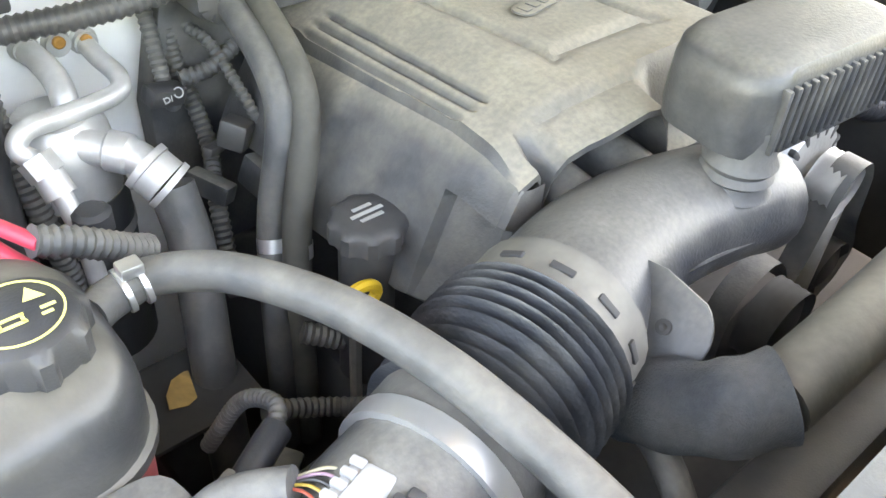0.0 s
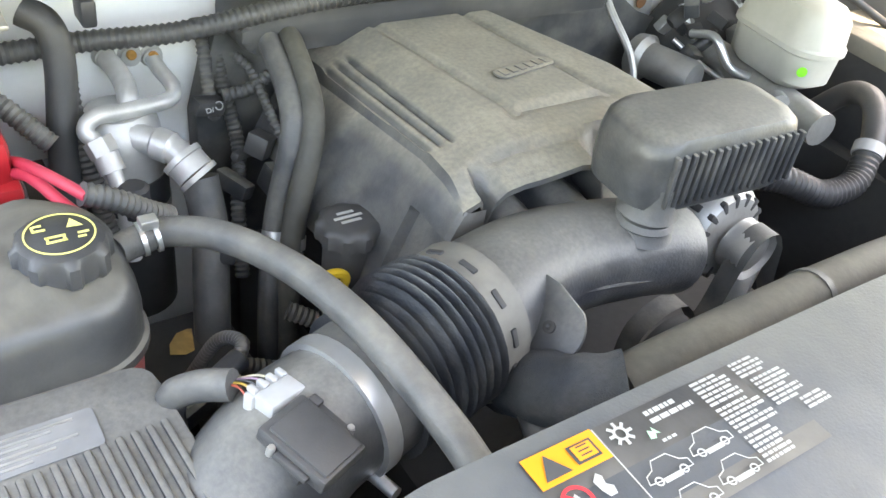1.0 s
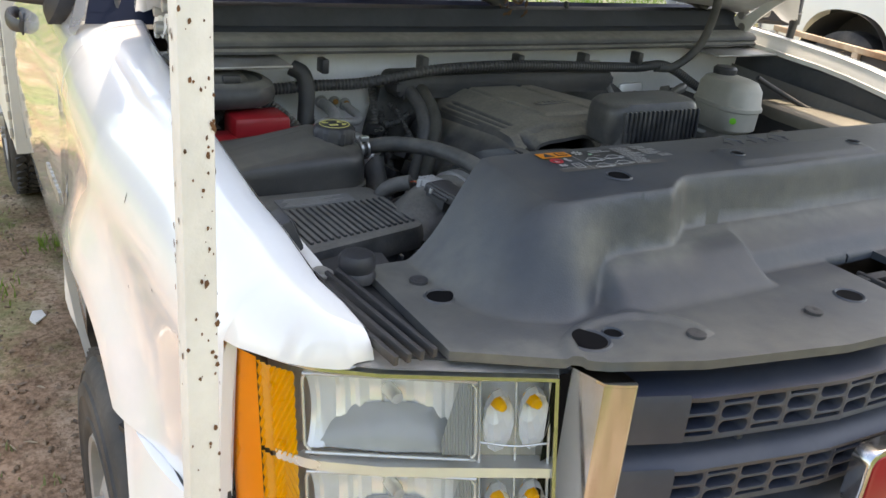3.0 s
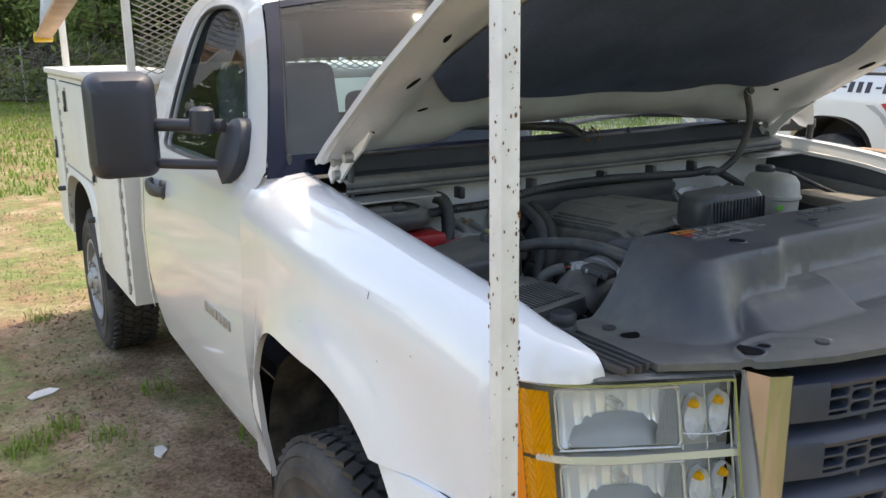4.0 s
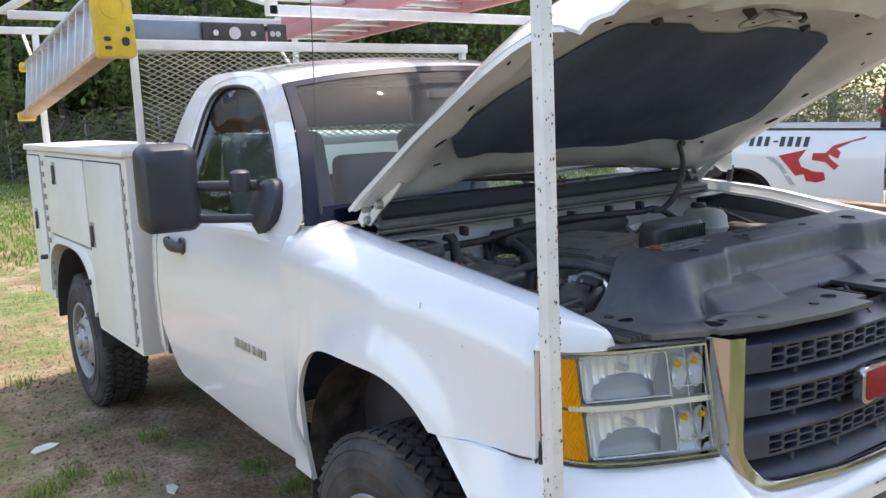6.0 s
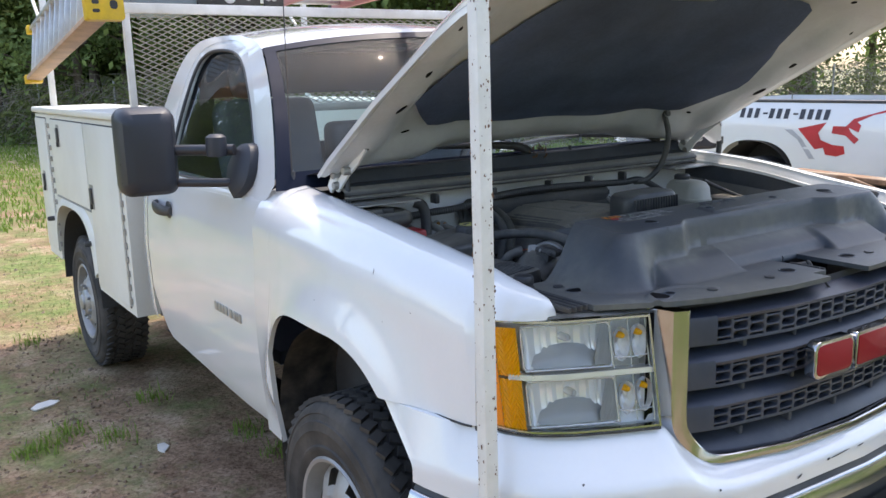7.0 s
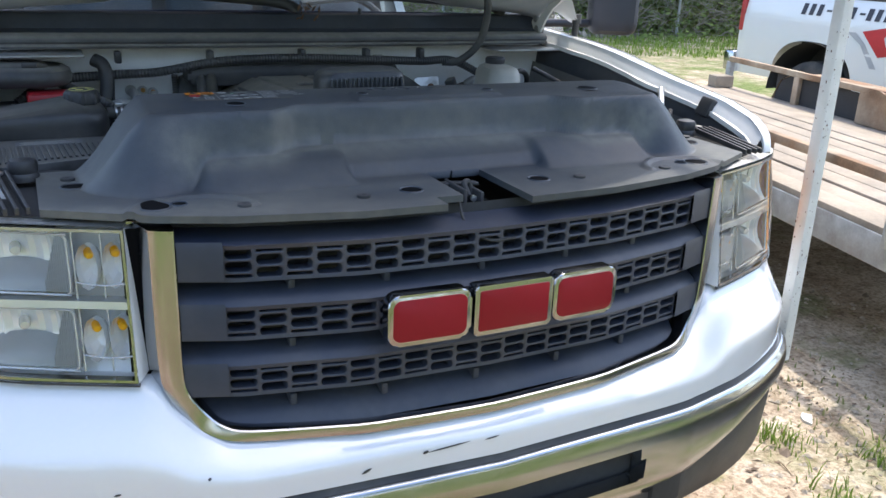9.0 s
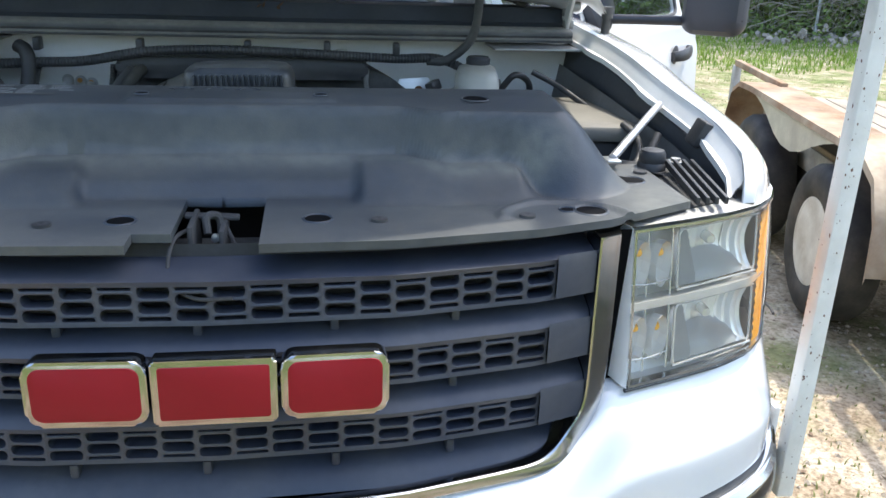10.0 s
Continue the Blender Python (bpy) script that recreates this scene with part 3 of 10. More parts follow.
for q, s in sides:
    p, out = low_out(q, s)
    rows.append([p - out * 0.006 + Vector((0, 0, 0.004)), p - out * 0.002 + Vector((0, 0, -0.006)), p + out * 0.004 + Vector((0, 0, -0.016))])
loft(bm, rows)
part("bumper_gap_strip", bm, BLACK, truck, "black strip standing in for the dark gap over the bumper")
# bolts through the ends of the bumper
for s in (-1, 1):
    for q, drop in ((9.9, 0.062), (9.8, 0.102)):
        bm = nb()
        p, out = low_out(q, s)
        lathe(bm, [(0.0005, 0.006), (0.007, 0.0055), (0.011, 0.001), (0.011, -0.004)], axes(p + out * 0.026 - Vector((0, 0, drop)), Vector((out.y, -out.x, 0)), (0, 0, 1)), 14)
        part("bumper_bolt", bm, STEEL, bumper)
# black sheet paints the shade in the gap between surround and lamp
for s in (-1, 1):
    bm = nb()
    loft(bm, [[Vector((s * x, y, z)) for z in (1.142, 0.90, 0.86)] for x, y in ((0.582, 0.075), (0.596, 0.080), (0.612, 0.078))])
    part("surround_gap_shade", bm, HOLE_SHADE, truck)
for x in (0.30, -0.30):
    bm = nb()
    tube(bm, [(x - 0.04, 0.06, 0.43), (x - 0.04, -0.03, 0.425), (x, -0.065, 0.425), (x + 0.04, -0.03, 0.425), (x + 0.04, 0.06, 0.43)], 0.014)
    part("tow_hook", bm, DARK, truck)

# grille: chrome surround, three louvred bars with honeycomb strips
bm = nb()
inner = [(-0.538, 1.147), (-0.538, 1.10), (-0.538, 1.0), (-0.538, 0.92), (-0.533, 0.875), (-0.510, 0.838), (-0.482, 0.812), (-0.44, 0.802), (-0.30, 0.795), (-0.15, 0.790), (0, 0.788)]
outer = [(-0.600, 1.147), (-0.600, 1.10), (-0.600, 1.0), (-0.598, 0.92), (-0.590, 0.870), (-0.565, 0.822), (-0.525, 0.786), (-0.46, 0.768), (-0.30, 0.760), (-0.15, 0.756), (0, 0.755)]
inner += [(-x, z) for x, z in inner[-2::-1]]
outer += [(-x, z) for x, z in outer[-2::-1]]
ring_in, ring_out = smooth_line([(x, 0, z) for x, z in inner], 4), smooth_line([(x, 0, z) for x, z in outer], 4)
rows = []
for a, b in zip(ring_in, ring_out):
    yi, yo = front_y(a.x), front_y(b.x)
    low = step(0.84, 0.79, a.z) if a.z < 0.84 else 0.0
    yi, yo = yi - 0.004 * low, yo + (yi - 0.006 - yo) * low
    def rim(f, out):
        return Vector((a.x + (b.x - a.x) * f, yi + (yo - yi) * f - out, a.z + (b.z - a.z) * f))
    lift = 0.007 + 0.003 * low
    back = 0.035 * (1 - low)
    rows.append([rim(0, -0.055), rim(0, 0.000), rim(0.02, lift * 0.7), rim(0.07, lift), rim(0.30, lift + 0.001), rim(0.54, lift), rim(0.60, lift * 0.8), rim(0.65, lift * 0.3 - 0.2 * back),
                 rim(0.83 + 0.14 * low, -0.004 - back), rim(0.86 + 0.14 * low, -0.008 - back), rim(0.86 + 0.14 * low, -0.07)])
loft(bm, rows)
grille = part("grille", bm, CHROME, truck, "black honeycomb grille in a chrome surround", angle=20)
for s in (-1, 1):
    bm = nb()
    y = front_y(0.56)
    lip = [Vector(p) for p in (rows[0] if s < 0 else rows[-1])]
    back = [Vector((s * 0.600, y + 0.060, 0)), Vector((s * 0.538, y + 0.050, 0))]
    prism(bm, [(p.x, p.y) for p in lip[1:-1] + back], 0.004, Matrix.Translation((0, 0, 1.1465)))
    part("surround_cap", bm, CHROME, grille, "polished cap on the surround")

BARS = ((1.120, 1.066), (1.016, 0.964), (0.911, 0.862))


def grille_y(x):
    return front_y(abs(x)) + 0.008


def honeycomb(x0, x1, z1, z0, pitch=0.0482):
    """A strip with rounded openings, the columns staggered by half a cell."""
    bm = nb()
    n = round((x1 - x0) / pitch)
    w = (x1 - x0) / n
    unit = (z1 - z0) / 2.5
    for c in range(n):
        xa, xb = x0 + c * w, x0 + (c + 1) * w
        cells = (0.5, 1, 1) if c % 2 else (1, 1, 0.5)
        z = z1
        for size in cells:
            za, zb = z, z - unit * size
            z = zb
            hw, hh = w / 2, unit * size / 2
            cx, cz = (xa + xb) / 2, (za + zb) / 2
            ring = rounded(w - 0.0062, unit * size - 0.0042, min(0.0085, (unit * size - 0.0042) * 0.42), 4)
            outer_ring = [(max(-hw, min(hw, px * 3)) if abs(px) / hw >= abs(pz) / hh * 0.7 else px, max(-hh, min(hh, pz * 3)) if abs(pz) / hh >= abs(px) / hw * 0.7 else pz) for px, pz in ring]
            f = [bm.verts.new((cx + px, grille_y(cx + px) - 0.002, cz + pz)) for px, pz in outer_ring]
            g = [bm.verts.new((cx + px, grille_y(cx + px) - 0.001, cz + pz)) for px, pz in ring]
            h = [bm.verts.new((cx + px, grille_y(cx + px) + 0.024, cz + pz)) for px, pz in ring]
            for a, b in ((f, g), (g, h)):
                for i in range(len(ring)):
                    j = (i + 1) % len(ring)
                    bm.faces.new((a[i], a[j], b[j], b[i]))
    return bm


for i, (z1, z0) in enumerate(BARS):
    part("honeycomb_strip", honeycomb(-0.470, 0.474 - 0.006 * i, z1, z0), GRILLE, grille)
    bm = nb()
    xs = [-0.537 + 1.074 * k / 36 for k in range(37)]
    # louvre shelf above the strip, sweeping back
    flat = 0.35 if i == 0 else 1.0
    rows = [[Vector((x, grille_y(x) - 0.001, z1 - 0.004)), Vector((x, grille_y(x) - 0.004, z1 + 0.004)), Vector((x, grille_y(x) + 0.006, z1 + 0.016 * flat)), Vector((x, grille_y(x) + 0.05, z1 + 0.034 * flat)),
             Vector((x, grille_y(x) + 0.075, z1 + 0.036 * flat))] for x in xs]
    loft(bm, rows)
    rows = [[Vector((x, grille_y(x) - 0.001, z0 + 0.003)), Vector((x, grille_y(x) - 0.002, z0 - 0.004)), Vector((x, grille_y(x) + 0.055, z0 - 0.010))] for x in xs]
    loft(bm, rows)
    part("grille_louvre", bm, GRILLE, grille)
    for x0, x1 in ((-0.537, -0.470), (0.474 - 0.006 * i, 0.537)):
        bm = nb()
        loft(bm, [[Vector((x, grille_y(x) - 0.006, z1 + 0.010)), Vector((x, grille_y(x) - 0.009, z1)), Vector((x, grille_y(x) - 0.009, z0)), Vector((x, grille_y(x) + 0.02, z0 - 0.008))]
                  for x in [x0 + (x1 - x0) * k / 5 for k in range(6)]])
        part("louvre_end", bm, GRILLE, grille)
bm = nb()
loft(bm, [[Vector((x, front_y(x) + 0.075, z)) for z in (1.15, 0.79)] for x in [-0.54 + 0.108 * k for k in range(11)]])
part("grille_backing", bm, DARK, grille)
bm = nb()
loft(bm, [[Vector((x, front_y(x) + 0.005, 0.812 - 0.02)), Vector((x, front_y(x) + 0.02, 0.815)), Vector((x, front_y(x) + 0.075, 0.838))] for x in [-0.53 + 0.053 * k for k in range(21)]])
part("grille_lower_shelf", bm, GRILLE, grille)
for x in (-0.36, -0.20, -0.02, 0.16, 0.33):
    for z1, z0 in BARS[1:] + ((0.805, 0),):
        bm = nb()
        box(bm, (x, grille_y(x) + 0.045, z1 + 0.026), (0.012, 0.05, 0.022), 0.003)
        part("grille_rib", bm, GRILLE, grille)

# maker's badge as three plain framed blocks
badge = None
for k, (xa, xb) in enumerate(((-0.226, -0.075), (-0.071, 0.085), (0.089, 0.229))):
    cx, w = (xa + xb) / 2, xb - xa
    y = front_y(cx) - 0.030
    way = Vector((0.1, front_y(cx + 0.05) - front_y(cx - 0.05), 0))
    m = axes((cx, y, 0.992), way, (0, 0, 1)) @ Matrix.Translation((0, 0, -0.012))
    bm = nb()
    prism(bm, rounded(w, 0.092, 0.020 if k != 1 else 0.006), 0.026, m, 0.004)
    block = part("badge_block", bm, CHROME, grille, "chrome-framed red badge block")
    bm = nb()
    prism(bm, rounded(w - 0.018, 0.074, 0.014 if k != 1 else 0.003), 0.002, m @ Matrix.Translation((0, 0, 0.026)), 0.0008)
    part("badge_inlay", bm, EMBLEM_RED, block)


# ---- head lamps ----
def lamp_x(f, side):
    """Half width at a way f from the inner edge to the outer edge of the lamp."""
    if side > 0:
        return curve_at([(0, 0.610), (0.25, 0.700), (0.5, 0.790), (0.74, 0.875), (0.86, 0.921), (1, 0.957)], f)
    return curve_at([(0, 0.606), (0.25, 0.690), (0.5, 0.775), (0.74, 0.866), (0.86, 0.899), (1, 0.924)], f)


def headlamp(side):
    def pt(f, z, back=0.0):
        x = lamp_x(f, side)
        y = lamp_line(x, side)
        n = Vector((-(lamp_line(x + 0.01, side) - lamp_line(x - 0.01, side)), 0.02, 0)).normalized()
        tilt = 0.020 * (z - 1.015) / 0.12
        p = Vector((x, y + tilt, z)) + n * back
        return Vector((side * p.x, p.y, p.z))

    top, low = (lambda f: 1.140 + 0.006 * f ** 3), (lambda f: 0.899 + 0.012 * f ** 3)
    # housing: an open tray
    bm = nb()
    fs = [k / 24 for k in range(25)]
    loft(bm, [[pt(f, top(f) + 0.006), pt(f, top(f) + 0.004, 0.04), pt(f, 1.10, 0.062), pt(f, 0.94, 0.062), pt(f, low(f) - 0.004, 0.04), pt(f, low(f) - 0.006)] for f in fs])
    loft(bm, [[pt(0, top(0) + 0.004, b), pt(0, low(0) - 0.004, b)] for b in (0, 0.062)])
    lamp = part("headlamp", bm, REFLECTOR, truck, "clear headlamp with amber side marker and cloudy lens" if side > 0 else "clear headlamp with amber side marker")
    # chrome rim and mid bar
    bm = nb()
    for edge_z, h in ((top, 0.0045), (low, 0.0045)):
        loft(bm, [[pt(f, edge_z(f) + h * 0.5, 0.012), pt(f, edge_z(f) + h * 0.5, -0.003), pt(f, edge_z(f) - h * 0.5, -0.003), pt(f, edge_z(f) - h * 0.5, 0.012)] for f in fs])
    loft(bm, [[pt(f, z, -0.003) for z in (top(0), low(0))] for f in (0, 0.012)])
    loft(bm, [[pt(f, z, -0.003) for z in (top(1), low(1))] for f in (0.992, 1)])
    part("bezel", bm, CHROME, lamp, "chrome bezel")
    bm = nb()
    loft(bm, [[pt(f, 1.026, 0.03), pt(f, 1.026, 0.004), pt(f, 1.014, 0.004), pt(f, 1.014, 0.03)] for f in fs[:21]])
    part("divider_bar", bm, SILVER, lamp)
    # two lamp bowls, each a frame, a faceted reflector and a lower shield
    for za, zb in ((1.130, 1.034), (1.010, 0.911)):
        f0, f1 = 0.255, 0.745
        bm = nb()
        cz = (za + zb) / 2
        rows = []
        for k in range(41):
            f = f0 + (f1 - f0) * k / 40
            u = (k / 40 - 0.5) * 2
            facet = (0.004 * (1 if (k // 2) % 2 else 0) + 0.0015 * math.sin(k * 2.1)) * (abs(u) > 0.12)
            row = []
            for j in range(11):
                z = zb + (za - zb) * j / 10
                v = (j / 10 - 0.5) * 2
                row.append(pt(f, z, 0.055 - 0.036 * (u * u * 0.8 + v * v * 0.45) + facet * 0.7))
            rows.append(row)
        loft(bm, rows)
        part("reflector_bowl", bm, BOWL, lamp, "faceted silver reflector", angle=20)
        bm = nb()
        wide, tall = 0.19, za - zb
        loop = rounded(wide, tall, 0.012, 4)
        tube(bm, [pt((f0 + f1) / 2 + px / wide * (f1 - f0), cz + pz, 0.008) for px, pz in loop + loop[:1]], 0.0020, 8, 2)
        part("bowl_frame", bm, SILVER, lamp)
        bm = nb()
        rows = []
        for k in range(33):
            u = k / 32
            f = f0 + (f1 - f0) * u
            h = (za - zb) * 0.47 * math.sin(math.pi * (0.10 + 0.80 * u)) ** 0.7
            rib = 0.0015 * (k % 2)
            rows.append([pt(f, zb + h * g, 0.020 + 0.03 * g * g + rib) for g in (0, 0.25, 0.5, 0.75, 1)])
        loft(bm, rows)
        part("bowl_shield", bm, LAMP_GREY, lamp, "ribbed grey lamp shield")
        bm = nb()
        lathe(bm, [(0.0005, 0.008), (0.007, 0.007), (0.009, 0.0), (0.009, -0.02)], axes(pt(0.50, cz + 0.014, 0.034), (1, 0, 0), (0, 0, 1)), 12)
        part("bulb_cap", bm, SILVER, lamp)
        # finely ribbed end of the lens beside the indicators
        bm = nb()
        rows = []
        for k in range(25):
            u = k / 24
            f = f0 + 0.002 + 0.105 * u
            hi = za - 0.004 - (za - zb) * 0.75 * max(0.0, u - 0.45) / 0.55
            rows.append([pt(f, zb + 0.004 + (hi - zb - 0.004) * g, 0.010 + 0.0022 * (k % 2)) for g in (0, 0.5, 1)])
        loft(bm, rows)
        part("ribbed_optic", bm, LAMP_GREY, lamp, "finely ribbed grey optic", smooth=False)
    # amber indicators beside the grille
    for fx, z in ((0.065, 1.100), (0.178, 1.096), (0.065, 0.982), (0.178, 0.978)):
        bm = nb()
        m = axes(pt(fx, z, 0.022), (1, 0, 0), (0, 0, 1))
        lathe(bm, [(0.0005, 0.012), (0.005, 0.011), (0.0075, 0.004), (0.0075, -0.012)], m, 14)
        part("amber_bulb", bm, AMBER, lamp)
        bm = nb()
        m = axes(pt(fx, z - 0.018, 0.034), (1, 0.5 * side, 0), (0, 0, 1)) @ Matrix.Diagonal((0.66, 1.45, 1, 1))
        lathe(bm, [(0.027, 0.024), (0.026, 0.008), (0.018, -0.010), (0.006, -0.018)], m, 12, cap=False)
        part("indicator_bowl", bm, BOWL, lamp, smooth=False)
    bm = nb()
    for f in (0.018, 0.240):
        tube(bm, [pt(f, 1.132, 0.016), pt(f, 0.906, 0.016)], 0.0018, 8)
    tube(bm, [pt(0.122, 1.132, 0.020), pt(0.122, 0.906, 0.020)], 0.0014, 8)
    for z in (1.052, 0.934):
        tube(bm, [pt(0.02, z, 0.014), pt(0.122, z - 0.003, 0.012), pt(0.238, z, 0.014)], 0.0015, 8)
    part("indicator_frame", bm, SILVER, lamp)
    # amber side marker, lattice behind a smooth outer strip
    for za, zb in ((1.128, 1.022), (1.016, 0.900)):
        bm = nb()
        rows = []
        for k in range(15):
            f = 0.765 + 0.115 * k / 14
            rows.append([pt(f, zb + (za - zb) * j / 16, 0.003 + 0.003 * ((k + j) % 2)) for j in range(17)])
        loft(bm, rows)
        part("amber_reflector", bm, AMBER, lamp, "honeycomb amber reflector", smooth=False)
    bm = nb()
    loft(bm, [[pt(f, z, 0.003) for z in (1.132, 1.02, 0.898)] for f in (0.88, 0.91, 0.94, 0.97, 1.0)])
    part("side_marker", bm, material("deep_amber_lens", (1.0, 0.30, 0.003), 0.3, vary=0.06), lamp)
    # clear cover
    bm = nb()
    loft(bm, [[pt(f, top(f) - 0.005, 0.001), pt(f, 1.07, -0.004), pt(f, 0.98, -0.005), pt(f, low(f) + 0.005, -0.002)] for f in fs])
    lens = part("lens", bm, LENS if side < 0 else glass("hazy_lamp_lens", (0.96, 0.96, 0.93), 0.05, 0.05, ior=1.4), lamp, "clear plastic lens")
    lens.visible_shadow = False
    # black gasket and seam round the lamp
    bm = nb()
    tube(bm, [pt(f, low(f) - 0.008, 0.004) for f in fs[::3]], 0.004, 8, 2)
    for r, out, behind in ((0.0052, 0.004, 0.003), (0.0042, 0.008, 0.013)):
        tube(bm, [pt(1.0, z, -0.002) + Vector((side * out, behind, 0)) for z in (1.140, 1.12, 1.05, 0.96, 0.890)], r, 8, 2)
    part("gasket", bm, BLACK, lamp)
    bm = nb()
    loft(bm, [[pt(f, top(f) + 0.008, -0.002), pt(f, top(f) + 0.012, 0.012), pt(f, top(f) + 0.012, 0.05)] for f in fs[:20]])
    part("top_trim", bm, CAST, lamp)
    return lamp


for s in (-1, 1):
    headlamp(s)


# ---- cab ----
OUTLINE = [(1.375, 1.335), (1.41, 1.40), (1.485, 1.51), (1.60, 1.635), (1.71, 1.720), (1.81, 1.780), (1.93, 1.815), (2.12, 1.838), (2.32, 1.848), (2.50, 1.845),
           (2.60, 1.825), (2.66, 1.76), (2.70, 1.62), (2.73, 1.48), (2.76, 1.33), (2.77, 1.265), (2.4, 1.262), (2.1, 1.262), (1.8, 1.268), (1.45, 1.275)]
WINDOW = [(1.555, 1.318), (1.578, 1.38), (1.63, 1.455), (1.72, 1.555), (1.81, 1.635), (1.90, 1.700), (2.00, 1.750), (2.12, 1.778), (2.25, 1.788), (2.36, 1.786),
          (2.43, 1.765), (2.465, 1.71), (2.475, 1.60), (2.48, 1.48), (2.48, 1.37), (2.46, 1.305), (2.3, 1.296), (2.1, 1.296), (1.85, 1.302), (1.65, 1.308)]


def cab_x(z):
    return curve_at([(0.45, 0.915), (0.55, 0.945), (0.70, 0.962), (0.95, 0.970), (1.15, 0.956), (1.27, 0.930), (1.34, 0.905), (1.5, 0.855), (1.65, 0.80), (1.75, 0.755), (1.80, 0.725), (1.86, 0.68)], z)


def side_pt(side, y, z, inset=0.0):
    return Vector((side * (cab_x(z) - inset), y, z))


def door(side, hinge_turn=0.0):
    """A cab door with its window frame, glass, handle and tow mirror; hinge_turn swings it open."""
    turn = Matrix.Translation((side * 0.95, 1.46, 0)) @ Matrix.Rotation(radians(hinge_turn), 4, "Z") @ Matrix.Translation((-side * 0.95, -1.46, 0))
    bm = nb()
    rows = []
    ys = [1.447, 1.452] + [1.46 + 0.0495 * k for k in range(25)] + [2.655, 2.672, 2.68]
    for y in ys:
        low = 0.505 + 0.06 * step(1.6, 2.6, y) + 0.22 * step(2.45, 2.70, y) ** 2
        row = [side_pt(side, y, 1.30, 0.05), side_pt(side, y, 1.296, 0.012)]
        for k in range(19):
            z = 1.28 - (1.28 - low) * k / 18
            dent = 0.004 * math.exp(-((z - 1.20) / 0.02) ** 2)
            row.append(side_pt(side, y, z, dent + (0.015 if y in (1.447, 2.68) else 0)))
        row.append(side_pt(side, y, low - 0.004, 0.05))
        rows.append(row)
    loft(bm, rows)
    bmesh.ops.transform(bm, matrix=turn, verts=bm.verts)
    body = part("door", bm, PAINT, truck, "white cab door standing open" if hinge_turn else "white cab door, closed")
    bm = nb()
    ring_in, ring_out = [], []
    mid = Vector((2.05, 1.53))
    inner = smooth_line([(y, z, 0) for y, z in WINDOW + WINDOW[:1]], 4)[:-1]
    for p in inner:
        d = Vector((p.x, p.y)) - mid
        out = Vector((p.x, p.y)) + d.normalized() * 0.048
        if out.y < 1.30:
            out.y = 1.28
        ring_in.append((p.x, p.y))
        ring_out.append((out.x, out.y))
    n = len(inner)
    a = [bm.verts.new(side_pt(side, y, z, 0.004)) for y, z in ring_out]
    b = [bm.verts.new(side_pt(side, y, z, 0.006)) for y, z in ring_in]
    c = [bm.verts.new(side_pt(side, y, z, 0.030)) for y, z in ring_in]
    for i in range(n):
        j = (i + 1) % n
        bm.faces.new((a[i], a[j], b[j], b[i]))
        bm.faces.new((b[i], b[j], c[j], c[i]))
    bmesh.ops.transform(bm, matrix=turn, verts=bm.verts)
    part("window_frame", bm, PAINT, body)
    bm = nb()
    tube(bm, [turn @ side_pt(side, y, z, 0.010) for y, z in ring_in[::3] + ring_in[:1]], 0.007, 8, 3)
    part("window_seal", bm, BLACK, body)
    bm = nb()
    bm.faces.new([bm.verts.new(turn @ side_pt(side, y, z, 0.022)) for y, z in ring_in])
    bmesh.ops.triangulate(bm, faces=bm.faces)
    pane = part("window_glass", bm, GLASS, body, "tinted side window")
    pane.visible_shadow = False
    # pull handle
    bm = nb()
    rows = []
    for k in range(13):
        f = k / 12
        y = 2.325 + 0.20 * f
        out = 0.030 * math.sin(math.pi * f) ** 0.5 + 0.004
        h = 0.019 + 0.006 * math.sin(math.pi * f)
        c0 = side_pt(side, y, 1.148 + 0.012 * f)
        rows.append([c0 + Vector((side * (out + 0.011 * math.cos(t)), 0, h * math.sin(t))) for t in (2 * math.pi * q / 10 for q in range(10))])
    loft(bm, rows, closed=True, cap=True)
    lathe(bm, [(0.036, 0.0), (0.036, 0.004), (0.026, 0.006)], axes(side_pt(side, 2.36, 1.152, -0.001), (0, side, 0), (0, 0, 1)), 20)
    bmesh.ops.transform(bm, matrix=turn, verts=bm.verts)
    part("door_handle", bm, BLACK, body, "black pull handle")
    # tow mirror: base, two arms, tall head
    bm = nb()
    base = [(p.x, p.y) for p in smooth_line([(y, z, 0) for y, z in ((1.61, 1.275), (1.555, 1.32), (1.545, 1.38), (1.575, 1.445), (1.64, 1.455), (1.70, 1.43), (1.72, 1.37), (1.69, 1.31), (1.61, 1.275))], 3)][:-1]
    loft(bm, [[side_pt(side, y, z, -d) for y, z in base] for d in (-0.01, 0.015, 0.028)] + [[side_pt(side, 1.63 + (y - 1.63) * 0.7, 1.37 + (z - 1.37) * 0.7, -0.045) for y, z in base]], closed=True, cap=True)
    mirror_mat = MIRROR_SHELL
    reach = 0.055 if side > 0 else 0.0
    bmesh.ops.transform(bm, matrix=turn, verts=bm.verts)
    mirror = part("tow_mirror", bm, mirror_mat, body, "black telescoping tow mirror")
    bm = nb()
    for z, thick in ((1.437, 0.021), (1.325, 0.017)):
        tube(bm, [turn @ Vector((side * 0.93, 1.64, z)), turn @ Vector((side * 1.02, 1.72, z)), turn @ Vector((side * (1.12 + reach), 1.83, z))], thick, 14, 4, flat=0.9)
    lathe(bm, [(0.0005, 0.045), (0.022, 0.043), (0.034, 0.034), (0.036, 0.0), (0.034, -0.03), (0.0005, -0.034)], turn @ Matrix.Translation((side * 0.985, 1.66, 1.448)), 20)
    part("mirror_arm", bm, mirror_mat, mirror)
    bm = nb()
